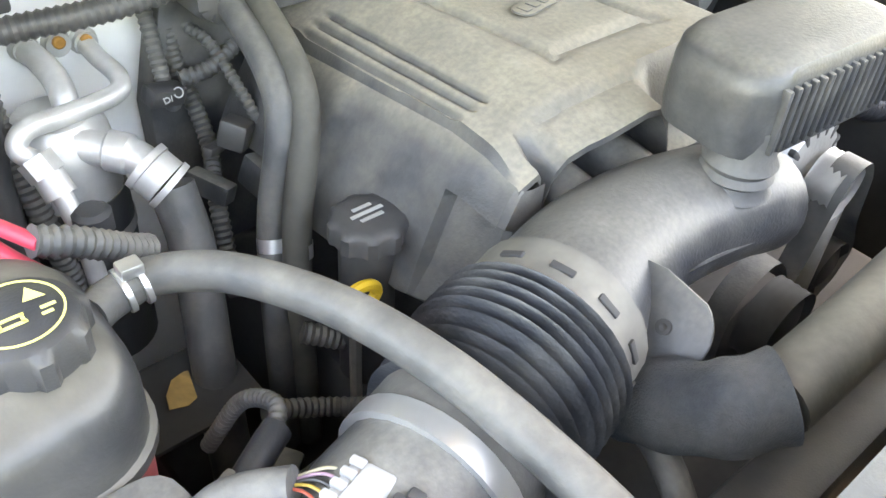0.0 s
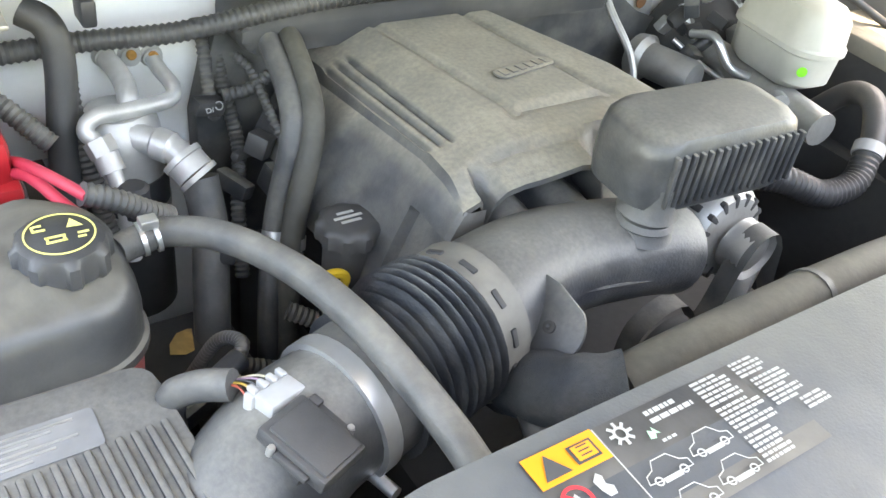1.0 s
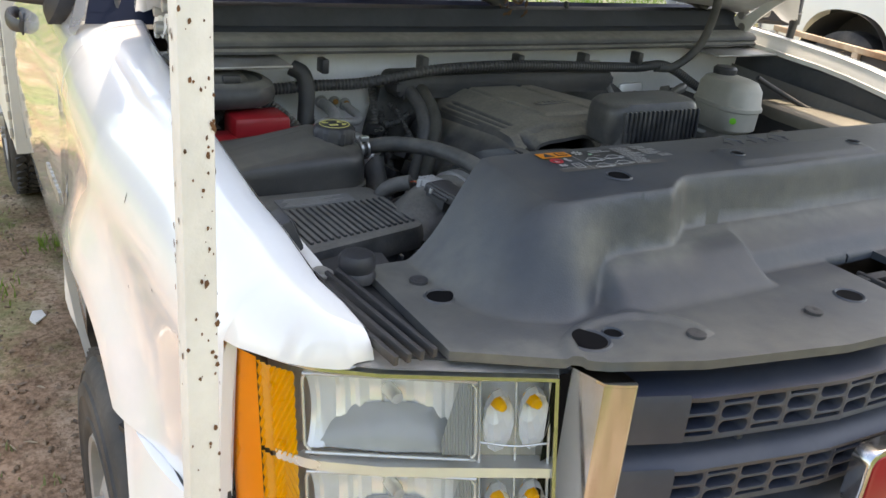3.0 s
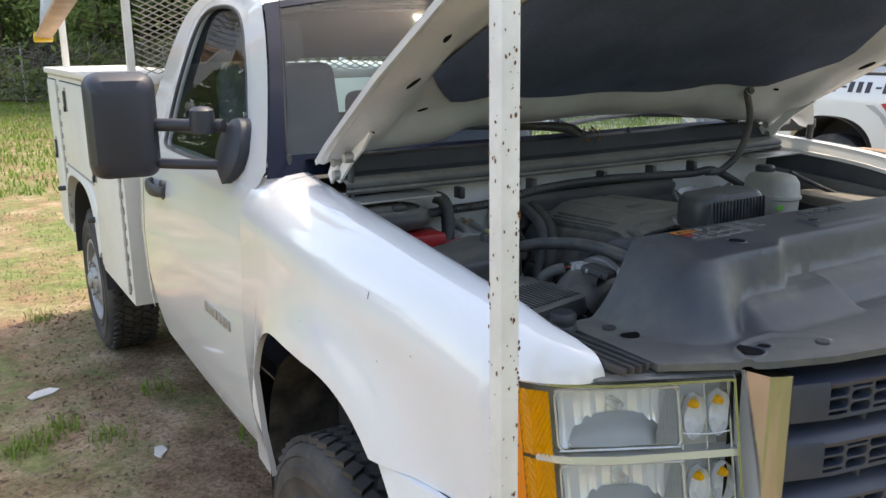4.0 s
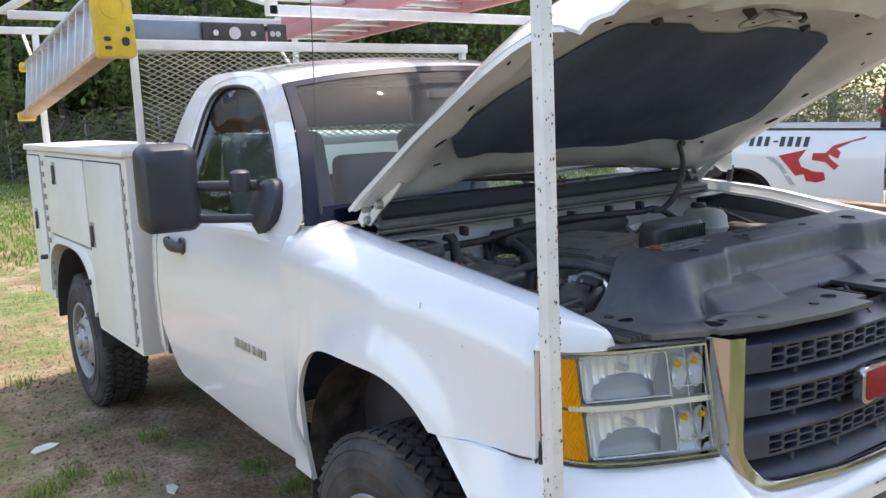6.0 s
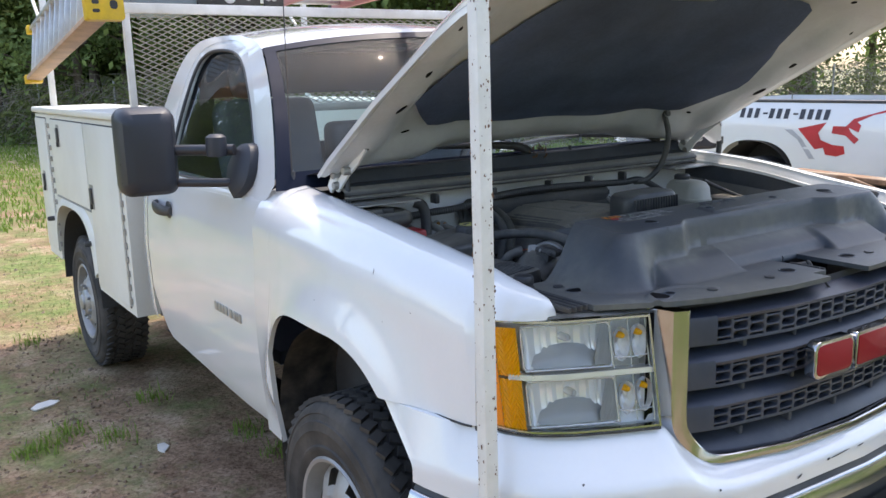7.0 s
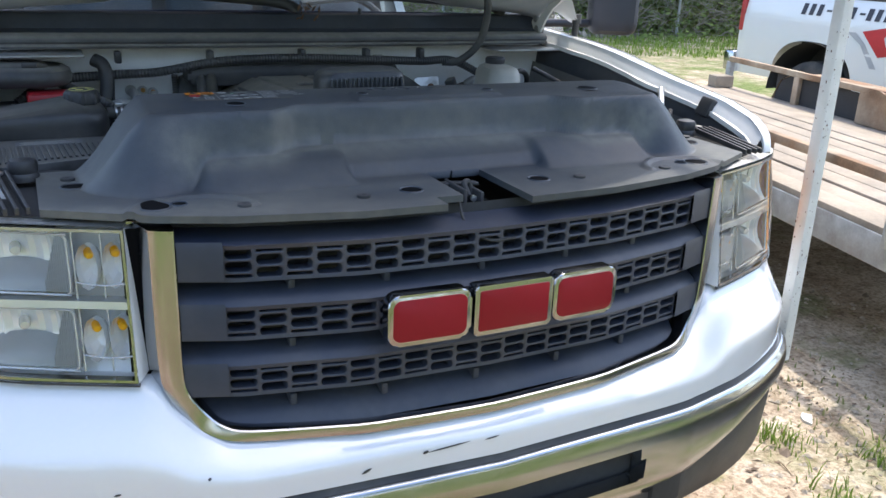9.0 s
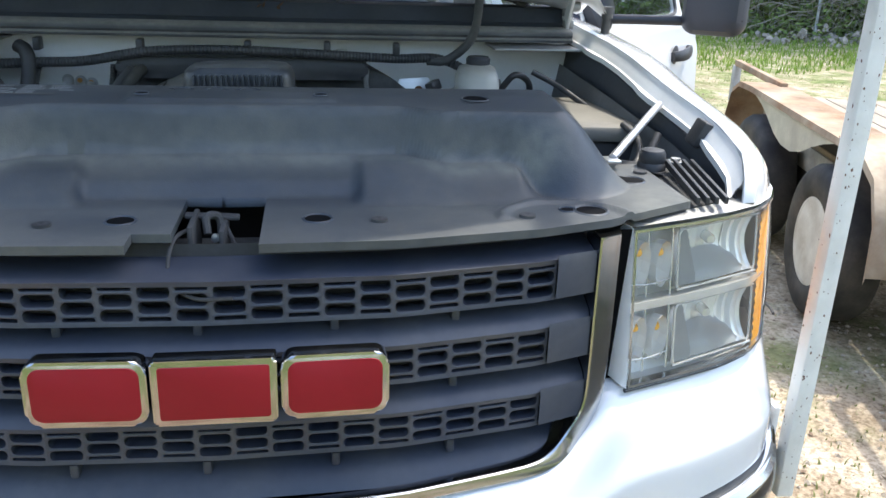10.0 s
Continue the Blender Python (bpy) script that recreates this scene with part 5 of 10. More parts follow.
# hinges
for s in (-1, 1):
    bm = nb()
    a, b = hood_pt(s * 0.93, 0.80, 0.050), Vector((s * 0.80, 1.165, 1.335))
    c = hood_pt(s * 0.95, 0.965, 0.040)
    loft(bm, [[a + Vector((-s * d, 0, 0)), a.lerp(b, 0.35) + Vector((-s * (d + 0.012), 0.012, 0.006)), a.lerp(b, 0.7) + Vector((-s * (d + 0.006), 0.020, 0.004)), b + Vector((-s * d, 0.022, 0.0)),
               b + Vector((-s * d, -0.022, -0.008)), a.lerp(b, 0.7) + Vector((-s * (d + 0.006), -0.018, 0)), a.lerp(b, 0.35) + Vector((-s * (d + 0.012), -0.014, -0.006)), a + Vector((-s * d, -0.026, -0.004))] for d in (0.0, 0.007)], closed=True, cap=True)
    arm = part("hinge_arm", bm, PAINT_IN, hood, "white painted hinge arm")
    bm = nb()
    bar(bm, a + Vector((0, 0.03, -0.01)), a + Vector((0, -0.07, 0.055)), 0.030, 0.006, 0.002)
    part("hinge_foot", bm, PAINT_IN, arm)
    bm = nb()
    bar(bm, c, b + Vector((0, 0.03, -0.005)), 0.036, 0.010, 0.003, (s, 0, 0.2))
    part("hinge_link", bm, PAINT_IN, arm)
    for q in (a.lerp(b, 0.92), a.lerp(b, 0.55), c):
        bm = nb()
        lathe(bm, [(0.011, -0.012), (0.013, -0.006), (0.013, 0.012), (0.006, 0.014)], axes(q, (0, 1, 0), (0, 0, 1)), 12)
        part("hinge_pin", bm, CAST, arm)
    bm = nb()
    if s < 0:
        tube(bm, [a.lerp(b, 0.75) + Vector((-s * 0.02, 0, 0)), Vector((s * 0.785, 1.105, 1.290))], 0.008, 10)
    else:
        tube(bm, [(0.864, 1.047, 1.290), (0.866, 1.045, 1.345), (0.867, 1.042, 1.395)], 0.011, 10)
        tube(bm, [(0.867, 1.042, 1.372), (0.867, 1.042, 1.400)], 0.0145, 10)
    part("hinge_rod", bm, BLACK, hood)
    if s > 0:
        bm = nb()
        p, q = hood_pt(0.90, 0.78, 0.050), hood_pt(0.93, 0.90, 0.045)
        edge = [p, p.lerp(q, 0.5) + Vector((0, 0, -0.012)), q]
        foot = [Vector((0.862, 1.030, 1.382)), Vector((0.866, 1.052, 1.372)), Vector((0.872, 1.085, 1.376))]
        loft(bm, [edge, [e.lerp(f, 0.5) + Vector((0.006, -0.004, 0.004)) for e, f in zip(edge, foot)], foot, [f + Vector((-0.004, 0.002, -0.001)) for f in foot],
                  [e.lerp(f, 0.5) + Vector((0.001, -0.002, 0.003)) for e, f in zip(edge, foot)], [e + Vector((-0.005, 0, 0)) for e in edge]])
        part("hinge_plate", bm, PAINT_IN, arm, "creased white hinge plate")
        bm = nb()
        lathe(bm, [(0.008, -0.004), (0.008, 0.008), (0.004, 0.010), (0.0005, 0.010)], axes((0.868, 1.045, 1.388), (0, 1, 0), (0, 0, 1)), 10)
        part("hinge_pin", bm, CAST, arm)
# washer hose from the hood to the cowl
bm = nb()
tube(bm, [hood_pt(0.60, 0.80, 0.05), (0.515, 1.02, 1.50), (0.535, 1.02, 1.42), (0.525, 1.04, 1.32), (0.47, 1.06, 1.262), (0.42, 1.08, 1.255)], 0.011, 10)
part("washer_hose", bm, RUBBER, hood, "black hose hanging from the hood")
bm = nb()
p = hood_pt(0.60, 0.80, 0.05)
tube(bm, [p.lerp(Vector((0.515, 1.02, 1.50)), f) for f in (0.35, 0.42, 0.5)], 0.013, 10)
part("hose_band", bm, LABEL_GREY, hood)

# ---- cowl and wipers ----
bm = nb()
rows = []
for k in range(33):
    x = -0.80 + 1.6 * k / 32
    bow = 0.06 * (1 - (x / 0.8) ** 2)
    rows.append([Vector((x, 1.145 - bow * 0.3, 1.328)), Vector((x, 1.155 - bow * 0.3, 1.340)), Vector((x, 1.18 - bow * 0.3, 1.346)), Vector((x, 1.20 - bow * 0.3, 1.382)), Vector((x, 1.225 - bow * 0.4, 1.388)),
                 Vector((x, 1.40 - bow, 1.352))])
loft(bm, rows)
part("cowl_panel", bm, material("weathered_cowl_plastic", (0.042, 0.049, 0.064), 0.50, vary=0.2, scale=10, dust=0.12, dust_color=(0.20, 0.19, 0.17)), truck, "black plastic cowl below the windscreen")
bm = nb()
rows = []
for k in range(33):
    x = -0.80 + 1.6 * k / 32
    bow = 0.018 * (1 - (x / 0.8) ** 2)
    rows.append([Vector((x, 1.155 - bow, 1.338)), Vector((x, 1.115 - bow, 1.334)), Vector((x, 1.103 - bow, 1.327)), Vector((x, 1.100 - bow, 1.320)), Vector((x, 1.106 - bow, 1.314)), Vector((x, 1.098 - bow, 1.309)),
                 Vector((x, 1.100 - bow, 1.303)), Vector((x, 1.135 - bow, 1.300))])
loft(bm, rows)
part("cowl_seal", bm, material("dusty_cowl_channel", (0.085, 0.088, 0.092), 0.55, vary=0.2, scale=12, dust=0.25, up_dust=0.7, dust_color=(0.36, 0.34, 0.30)), truck, "grey dusty channel across the bulkhead")
bm = nb()
box(bm, (0.20, 1.197, 1.375), (0.008, 0.012, 0.052), 0.002)
part("cowl_joint", bm, BLACK, truck)
for x0, x1, dy in ((-0.66, 0.02, 0.0), (0.06, 0.70, 0.0)):
    bm = nb()
    pts = [Vector((x0 + (x1 - x0) * k / 8, 1.33 + 0.015 * math.sin(k) + dy, 1.405 + 0.018 * math.sin(math.pi * k / 8))) for k in range(9)]
    tube(bm, pts, 0.008, 8, 3)
    wiper = part("wiper", bm, BLACK, truck, "black wiper lying across the windscreen foot")
    bm = nb()
    tube(bm, [(x1, 1.215, 1.385), (x1 - 0.06, 1.24, 1.412), (x1 - 0.35, 1.30, 1.428)], lambda f: 0.019 - 0.008 * f, 10, 5)
    part("wiper_arm", bm, BLACK, wiper)
# dry leaves caught at the wiper pivot
bm = nb()
for k in range(26):
    c = Vector((0.035 + random.gauss(0, 0.018), 1.185 + random.gauss(0, 0.012), 1.385 + random.gauss(0, 0.022)))
    m = Matrix.Translation(c) @ Euler([random.uniform(0, 6) for _ in range(3)]).to_matrix().to_4x4()
    prism(bm, [(-0.012, 0), (0, -0.004), (0.013, 0), (0, 0.005)], 0.0006, m)
leaves = part("dry_leaves", bm, material("dry_brown_leaf", (0.16, 0.09, 0.05), 0.8, vary=0.3, scale=40), truck)
leaves["kind"] = "stuff"

# bulkhead: white panel with black sound mat
bm = nb()
loft(bm, [[Vector((x, 1.155, z)) for z in (1.30, 1.2, 1.06)] for x in (-0.82, -0.54, 0, 0.54, 0.82)])
loft(bm, [[Vector((x, 1.155, z)) for z in (1.06, 0.6)] for x in (-0.54, 0, 0.54)])
part("bulkhead", bm, PAINT_IN, truck, "white painted bulkhead")
bm = nb()
mat_out = [(-0.34, 1.222), (-0.29, 1.236), (0.27, 1.238), (0.33, 1.205), (0.40, 1.16), (0.46, 1.13), (0.60, 1.10), (0.60, 0.6), (-0.36, 0.6), (-0.37, 1.1)]
prism(bm, mat_out, 0.030, axes((0, 1.150, 0), (1, 0, 0), (0, 0, 1)), 0.008)
part("sound_mat", bm, RUBBER, truck, "black moulded sound mat on the bulkhead")
bm = nb()
prism(bm, rounded(0.60, 0.050, 0.018), 0.085, axes((-0.03, 1.145, 1.232), (1, 0, 0), (0, 0, 1)), 0.012)
part("cable_duct", bm, BLACK, truck)
bm = nb()
tube(bm, [(-0.74, 1.05, 1.18), (-0.66, 1.085, 1.225), (-0.52, 1.09, 1.237), (-0.40, 1.07, 1.245), (-0.25, 1.05, 1.272), (-0.05, 1.05, 1.278), (0.18, 1.05, 1.270), (0.34, 1.06, 1.262), (0.46, 1.08, 1.258), (0.58, 1.07, 1.20)], 0.0125, 10, 8, 0.002, 0.008)
part("wiring_loom", bm, BLACK, truck, "black corrugated wiring loom clipped to the bulkhead")
for x in (-0.50, -0.27, -0.02, 0.17, 0.34):
    bm = nb()
    box(bm, (x, 1.065, 1.285), (0.016, 0.035, 0.03), 0.004)
    part("loom_clip", bm, BLACK, truck)
bm = nb()
box(bm, (0.205, 1.062, 1.272), (0.030, 0.014, 0.020), 0.003, pose(0, 0, 0))
part("paper_tag", bm, TRANSLUCENT, truck, "small pale tag on the loom")


# ---- radiator cover over the front of the bay ----
def cover_front(x):
    return front_y(x) + 0.012 if abs(x) < 0.56 else front_y(0.56) + 0.012 + (abs(x) - 0.56) * 0.55


def cover_back(x):
    return 0.392 - 0.026 * step(0.50, 0.62, abs(x)) - 0.004 * step(-0.15, 0.10, x)


def cover_z(x, y):
    a = abs(x)
    # plateau rising gently to the back, falling on a steep face to the front and the sides
    edge = 0.258 - 0.036 * step(0.27, 0.34, a)
    d1 = max(0.0, 0.2 + 0.8 * (a - 0.530) / 0.115)
    d2 = max(0.0, 0.2 + 0.8 * (edge - y) / (0.026 + 0.060 * step(0.42, 0.56, a)))
    d = (d1 ** 2 + d2 ** 2) ** 0.5
    h = max(0.0, min(1.0, (1.06 - d) / 0.82))
    h = (0.122 + 0.007 * step(0.24, 0.34, y)) * (0.55 * h + 0.45 * h * h * (3 - 2 * h))
    # sloping ledge at its foot: a low wall behind the latch, longer ramps either side
    side = step(0.190, 0.212, a)
    wall = curve_at([(0.160, 0.0), (0.166, 0.004), (0.182, 0.022), (0.188, 0.0255), (0.234, 0.049), (0.26, 0.056)], y)
    ramp = curve_at([(0.118, 0.0), (0.126, 0.003), (0.180, 0.036), (0.188, 0.040), (0.205, 0.046), (0.26, 0.05)], y)
    ledge = (wall + (ramp - wall) * side) * step(0.490, 0.448, a)
    z = 1.170 + max(h, ledge)
    # raised oblong pad on top
    z += 0.005 * step(0.164, 0.152, abs(x - 0.010)) * step(0.032, 0.024, abs(y - 0.300))
    # shallow ring pressings at the front corners
    z += 0.005 * step(0.012, 0.004, abs(math.hypot(a - 0.50, (y - 0.06) * 1.4) - 0.095)) * (y > 0.05) * step(0.16, 0.14, y)
    return z


def cover_dust_and_sun(x, y):
    """Where the cover pales: dust on the ledge, at the foot of the steep faces and along the flange, and painted sun on
    its corners.
    """
    a = abs(x)
    foot = 0.258 - 0.036 * step(0.27, 0.34, a) - 0.030
    swell = 0.5 + noise.noise((x * 5, y * 9, 1))
    ledge = math.exp(-((y - foot) / 0.022) ** 2) * step(0.60, 0.47, a)
    sides = 0.6 * math.exp(-((a - 0.655) / 0.018) ** 2) * step(0.10, 0.2, y)
    # the 0.75 corner term holds dust and the paleness of sunlight there
    flange = 0.45 * step(0.14, 0.10, y) + 0.75 * step(0.56, 0.68, a)
    back = 0.35 * step(0.34, 0.40, y) * step(0.54, 0.50, a)
    return max(0.0, min(1.0, max(ledge, sides, flange, back) * (0.45 + 0.9 * swell)))


bm = nb()
NX, NY = 288, 96
grid = []
for i in range(NX + 1):
    x = -0.72 + 1.44 * i / NX
    yf, yb = cover_front(x), cover_back(x)
    grid.append([bm.verts.new((x, yf + (yb - yf) * j / NY, cover_z(x, yf + (yb - yf) * j / NY))) for j in range(NY + 1)])
for i in range(NX):
    for j in range(NY):
        c = (grid[i][j].co + grid[i + 1][j + 1].co) / 2
        if (-0.052 if c.y > 0.005 else -0.098) < c.x < 0.066 and c.y < 0.162:
            continue
        bm.faces.new((grid[i][j], grid[i + 1][j], grid[i + 1][j + 1], grid[i][j + 1]))
dust_and_sun = bm.verts.layers.float.new("dust_and_sun")
for v in bm.verts:
    v[dust_and_sun] = cover_dust_and_sun(v.co.x, v.co.y)
loose = [v for v in bm.verts if not v.link_faces]
bmesh.ops.delete(bm, geom=loose, context="VERTS")
edge = [e for e in bm.edges if e.is_boundary]
for v in [g for g in bmesh.ops.extrude_edge_only(bm, edges=edge)["geom"] if isinstance(g, bmesh.types.BMVert)]:
    v.co.z -= 0.012
cover = part("radiator_cover", bm, COVER, truck, "dusty black moulded radiator cover", angle=70)


def cover_spot(name, x, y, rx, ry, mat, lift=0.0006, n=20):
    bm = nb()
    pts = [Vector((x + rx * math.cos(2 * math.pi * k / n), y + ry * math.sin(2 * math.pi * k / n), 0)) for k in range(n)]
    for p in pts:
        p.z = cover_z(p.x, p.y) + lift
    bm.faces.new([bm.verts.new(p) for p in pts])
    return part(name, bm, mat, cover)


# black discs laid on the cover paint the darkness of its holes
for x, y, r in ((-0.665, 0.252, 0.017), (-0.554, 0.092, 0.022), (-0.516, 0.096, 0.011), (0.665, 0.252, 0.021), (0.543, 0.085, 0.022), (0.508, 0.09, 0.011), (-0.124, 0.062, 0.018), (0.140, 0.062, 0.018),
                (-0.379, 0.279, 0.0155), (0.40, 0.30, 0.020), (-0.128, 0.300, 0.010), (0.148, 0.300, 0.010)):
    cover_spot("cover_hole_shade", x, y, r, r * 0.95, HOLE_SHADE)
    bm = nb()
    ring = [(r, 0.0), (r * 1.12, 0.0022), (r * 1.25, 0.0)]
    lathe(bm, ring, Matrix.Translation((x, y, cover_z(x, y))), 20, cap=False)
    part("hole_rim", bm, COVER, cover)
for x, y in ((-0.67, 0.30), (0.70, 0.30), (-0.42, 0.055), (0.44, 0.06), (-0.22, 0.045), (0.225, 0.050)):
    bm = nb()
    lathe(bm, [(0.012, 0.0), (0.012, 0.004), (0.006, 0.005), (0.0005, 0.003)], Matrix.Translation((x, y, cover_z(x, y))), 14)
    part("push_pin", bm, BLACK, cover)


# printed panel: orange caution, pictograms and columns of print as plain bars
def label_patch(name, x0, y0, x1, y1, mat, lift=0.0012):
    bm = nb()
    n = 1
    loft(bm, [[Vector((x0 + (x1 - x0) * i / n, y0 + (y1 - y0) * j / n, cover_z(x0 + (x1 - x0) * i / n, y0 + (y1 - y0) * j / n) + lift)) for j in range(n + 1)] for i in range(n + 1)])
    return part(name, bm, mat, cover)


label_patch("print_panel", -0.453, 0.306, -0.262, 0.379, material("black_print_panel", (0.030, 0.032, 0.035), 0.5, vary=0.2, dust=0.35, bump=0.1), 0.0008)
label_patch("caution_patch", -0.453, 0.357, -0.401, 0.379, LABEL_ORANGE, 0.002)
bm = nb()
z = cover_z(-0.435, 0.368) + 0.0028
bm.faces.new([bm.verts.new(p) for p in ((-0.448, 0.360, z), (-0.429, 0.360, z), (-0.439, 0.376, z))])
part("caution_triangle", bm, DARK, cover)
label_patch("caution_book", -0.424, 0.361, -0.406, 0.374, DARK, 0.0028)
label_patch("caution_book_page", -0.422, 0.3625, -0.408, 0.3725, LABEL_ORANGE, 0.0034)
for k in range(3):
    label_patch("caution_page_bar", -0.419, 0.3645 + 0.003 * k, -0.411, 0.3655 + 0.003 * k, DARK, 0.0038)
bm = nb()
lathe(bm, [(0.0100, 0), (0.0100, 0.0006), (0.0078, 0.0006), (0.0078, 0)], Matrix.Translation((-0.4395, 0.343, cover_z(-0.4395, 0.343) + 0.002)), 24, cap=False)
bar(bm, (-0.445, 0.349, cover_z(-0.44, 0.343) + 0.0024), (-0.434, 0.337, cover_z(-0.44, 0.343) + 0.0024), 0.0018, 0.0006)
part("prohibition_ring", bm, LABEL_RED, cover)


def print_blob(name, pts, mat=None, lift=0.002):
    """A flat printed shape on the cover."""
    bm = nb()
    bm.faces.new([bm.verts.new((x, y, cover_z(x, y) + lift)) for x, y in pts])
    return part(name, bm, mat or LABEL_WHITE, cover)


print_blob("pictogram_flame", [(-0.443, 0.338), (-0.438, 0.337), (-0.4365, 0.342), (-0.4385, 0.348), (-0.441, 0.346), (-0.443, 0.342)])
print_blob("pictogram_fan", [(-0.424, 0.349), (-0.419, 0.353), (-0.4165, 0.350), (-0.418, 0.345), (-0.4145, 0.342), (-0.416, 0.337), (-0.421, 0.337), (-0.423, 0.342)])
print_blob("pictogram_fan", [(-0.446, 0.329), (-0.442, 0.331), (-0.439, 0.327), (-0.436, 0.330), (-0.433, 0.325), (-0.436, 0.321), (-0.441, 0.322), (-0.446, 0.321)])
for x0, x1, y0, y1 in ((-0.4255, -0.4095, 0.311, 0.313), (-0.4255, -0.4095, 0.327, 0.329), (-0.4255, -0.4235, 0.312, 0.328), (-0.4115, -0.4095, 0.312, 0.328), (-0.421, -0.414, 0.322, 0.3245), (-0.421, -0.414, 0.3165, 0.319)):
    label_patch("book_bar", x0, y0, x1, y1, LABEL_WHITE, 0.002)
lettering("auto_print", "AUTO", 0.0072, pose(-0.4395, 0.3145, cover_z(-0.44, 0.315) + 0.002), LABEL_WHITE, cover)
label_patch("panel_rule", -0.4005, 0.307, -0.3995, 0.378, LABEL_WHITE, 0.0018)
bm = nb()
m = Matrix.Translation((-0.386, 0.3675, cover_z(-0.386, 0.3675) + 0.002))
lathe(bm, [(0.0050, 0), (0.0050, 0.0005), (0.0034, 0.0005), (0.0034, 0)], m, 16, cap=False)
for k in range(8):
    box(bm, (0.0066, 0, 0.0003), (0.0038, 0.0020, 0.0005), 0, m @ Matrix.Rotation(2 * math.pi * k / 8, 4, "Z"))
part("snowflake_print", bm, LABEL_WHITE, cover)
print_blob("green_mark", [(-0.372, 0.356), (-0.370, 0.362), (-0.367, 0.360), (-0.366, 0.363), (-0.363, 0.357), (-0.366, 0.358), (-0.368, 0.355)], material("green_print", (0.30, 0.55, 0.36), 0.5))
for x0, y0 in ((-0.396, 0.330), (-0.358, 0.333), (-0.394, 0.308), (-0.356, 0.311)):
    bm = nb()
    z = cover_z(x0, y0) + 0.002
    pts = [(0, 0.002), (0.002, 0.007), (0.008, 0.009), (0.012, 0.0145), (0.024, 0.0145), (0.029, 0.008), (0.034, 0.006), (0.034, 0.001), (0.026, 0.001), (0.020, 0.001), (0.009, 0.001)]
    tube(bm, [(x0 + a, y0 + b, z) for a, b in pts + pts[:1]], 0.00040, 4, 1)
    for c in (0.007, 0.027):
        lathe(bm, [(0.0030, 0), (0.0030, 0.0005), (0.0021, 0.0005), (0.0021, 0)], Matrix.Translation((x0 + c, y0 + 0.0015, z - 0.0003)), 12, cap=False)
    part("vehicle_outline", bm, LABEL_WHITE, cover)
    label_patch("caption_bar", x0 + 0.010, y0 - 0.0015, x0 + 0.024, y0 + 0.0018, LABEL_WHITE, 0.0022)
rs = random.Random(4)
for c, (x0, w, y0, n) in enumerate(((-0.362, 0.036, 0.374, 2), (-0.366, 0.016, 0.353, 1), (-0.318, 0.030, 0.377, 6), (-0.318, 0.036, 0.354, 6), (-0.318, 0.026, 0.331, 6), (-0.280, 0.026, 0.378, 4), (-0.276, 0.030, 0.362, 7), (-0.258, 0.022, 0.336, 3))):
    for k in range(n):
        y = y0 - (0.0036 if c != 0 else 0.0062) * k
        x = x0
        while x < x0 + w * (1 if k % 3 else 0.72):
            ln = rs.uniform(0.0022, 0.008)
            label_patch("text_bar", x, y - (0.0021 if c else 0.0034), min(x + ln, x0 + w), y, LABEL_WHITE if (k + c) % 3 else LABEL_GREY, 0.0016)
            x += ln + 0.0009
# moulded arrows
for x in (-0.075, -0.022, 0.03):
    bm = nb()
    z = cover_z(x, 0.36)
    tube(bm, [(x - 0.012, 0.345, z), (x - 0.012, 0.358, z), (x - 0.02, 0.358, z), (x, 0.378, z), (x + 0.02, 0.358, z), (x + 0.012, 0.358, z), (x + 0.012, 0.345, z)], 0.0016, 5, 1)
    part("moulded_arrow", bm, COVER, cover)

# hood latch in the notch
bm = nb()
box(bm, (0, 0.13, 1.03), (0.18, 0.08, 0.16), 0.01)
part("latch_support", bm, DARK, truck)
bm = nb()
box(bm, (-0.030, 0.075, 1.120), (0.008, 0.085, 0.10), 0.003)
box(bm, (0.010, 0.080, 1.115), (0.008, 0.075, 0.09), 0.003)
bar(bm, (-0.045, 0.10, 1.165), (0.03, 0.105, 1.160), 0.018, 0.006, 0.002)
tube(bm, [(-0.010, 0.060, 1.15), (-0.012, 0.075, 1.170), (0.004, 0.085, 1.165), (0.006, 0.07, 1.12)], 0.0055, 8)
tube(bm, [(-0.03, 0.06, 1.16), (-0.05, 0.02, 1.155), (-0.052, -0.02, 1.12), (-0.02, -0.045, 1.10), (0.03, -0.05, 1.10)], 0.0028, 8)
tube(bm, [(0.012, 0.09, 1.15), (0.03, 0.06, 1.12), (0.035, 0.02, 1.09)], 0.0035, 8)
part("hood_latch", bm, DARK, truck, "black hood latch with its release lever")
bm = nb()
lathe(bm, [(0.006, 0), (0.006, 0.006), (0.0005, 0.007)], axes((-0.0, 0.062, 1.145), (1, 0, 0), (0, 0, 1)), 10)
part("latch_rivet", bm, ALU, truck)

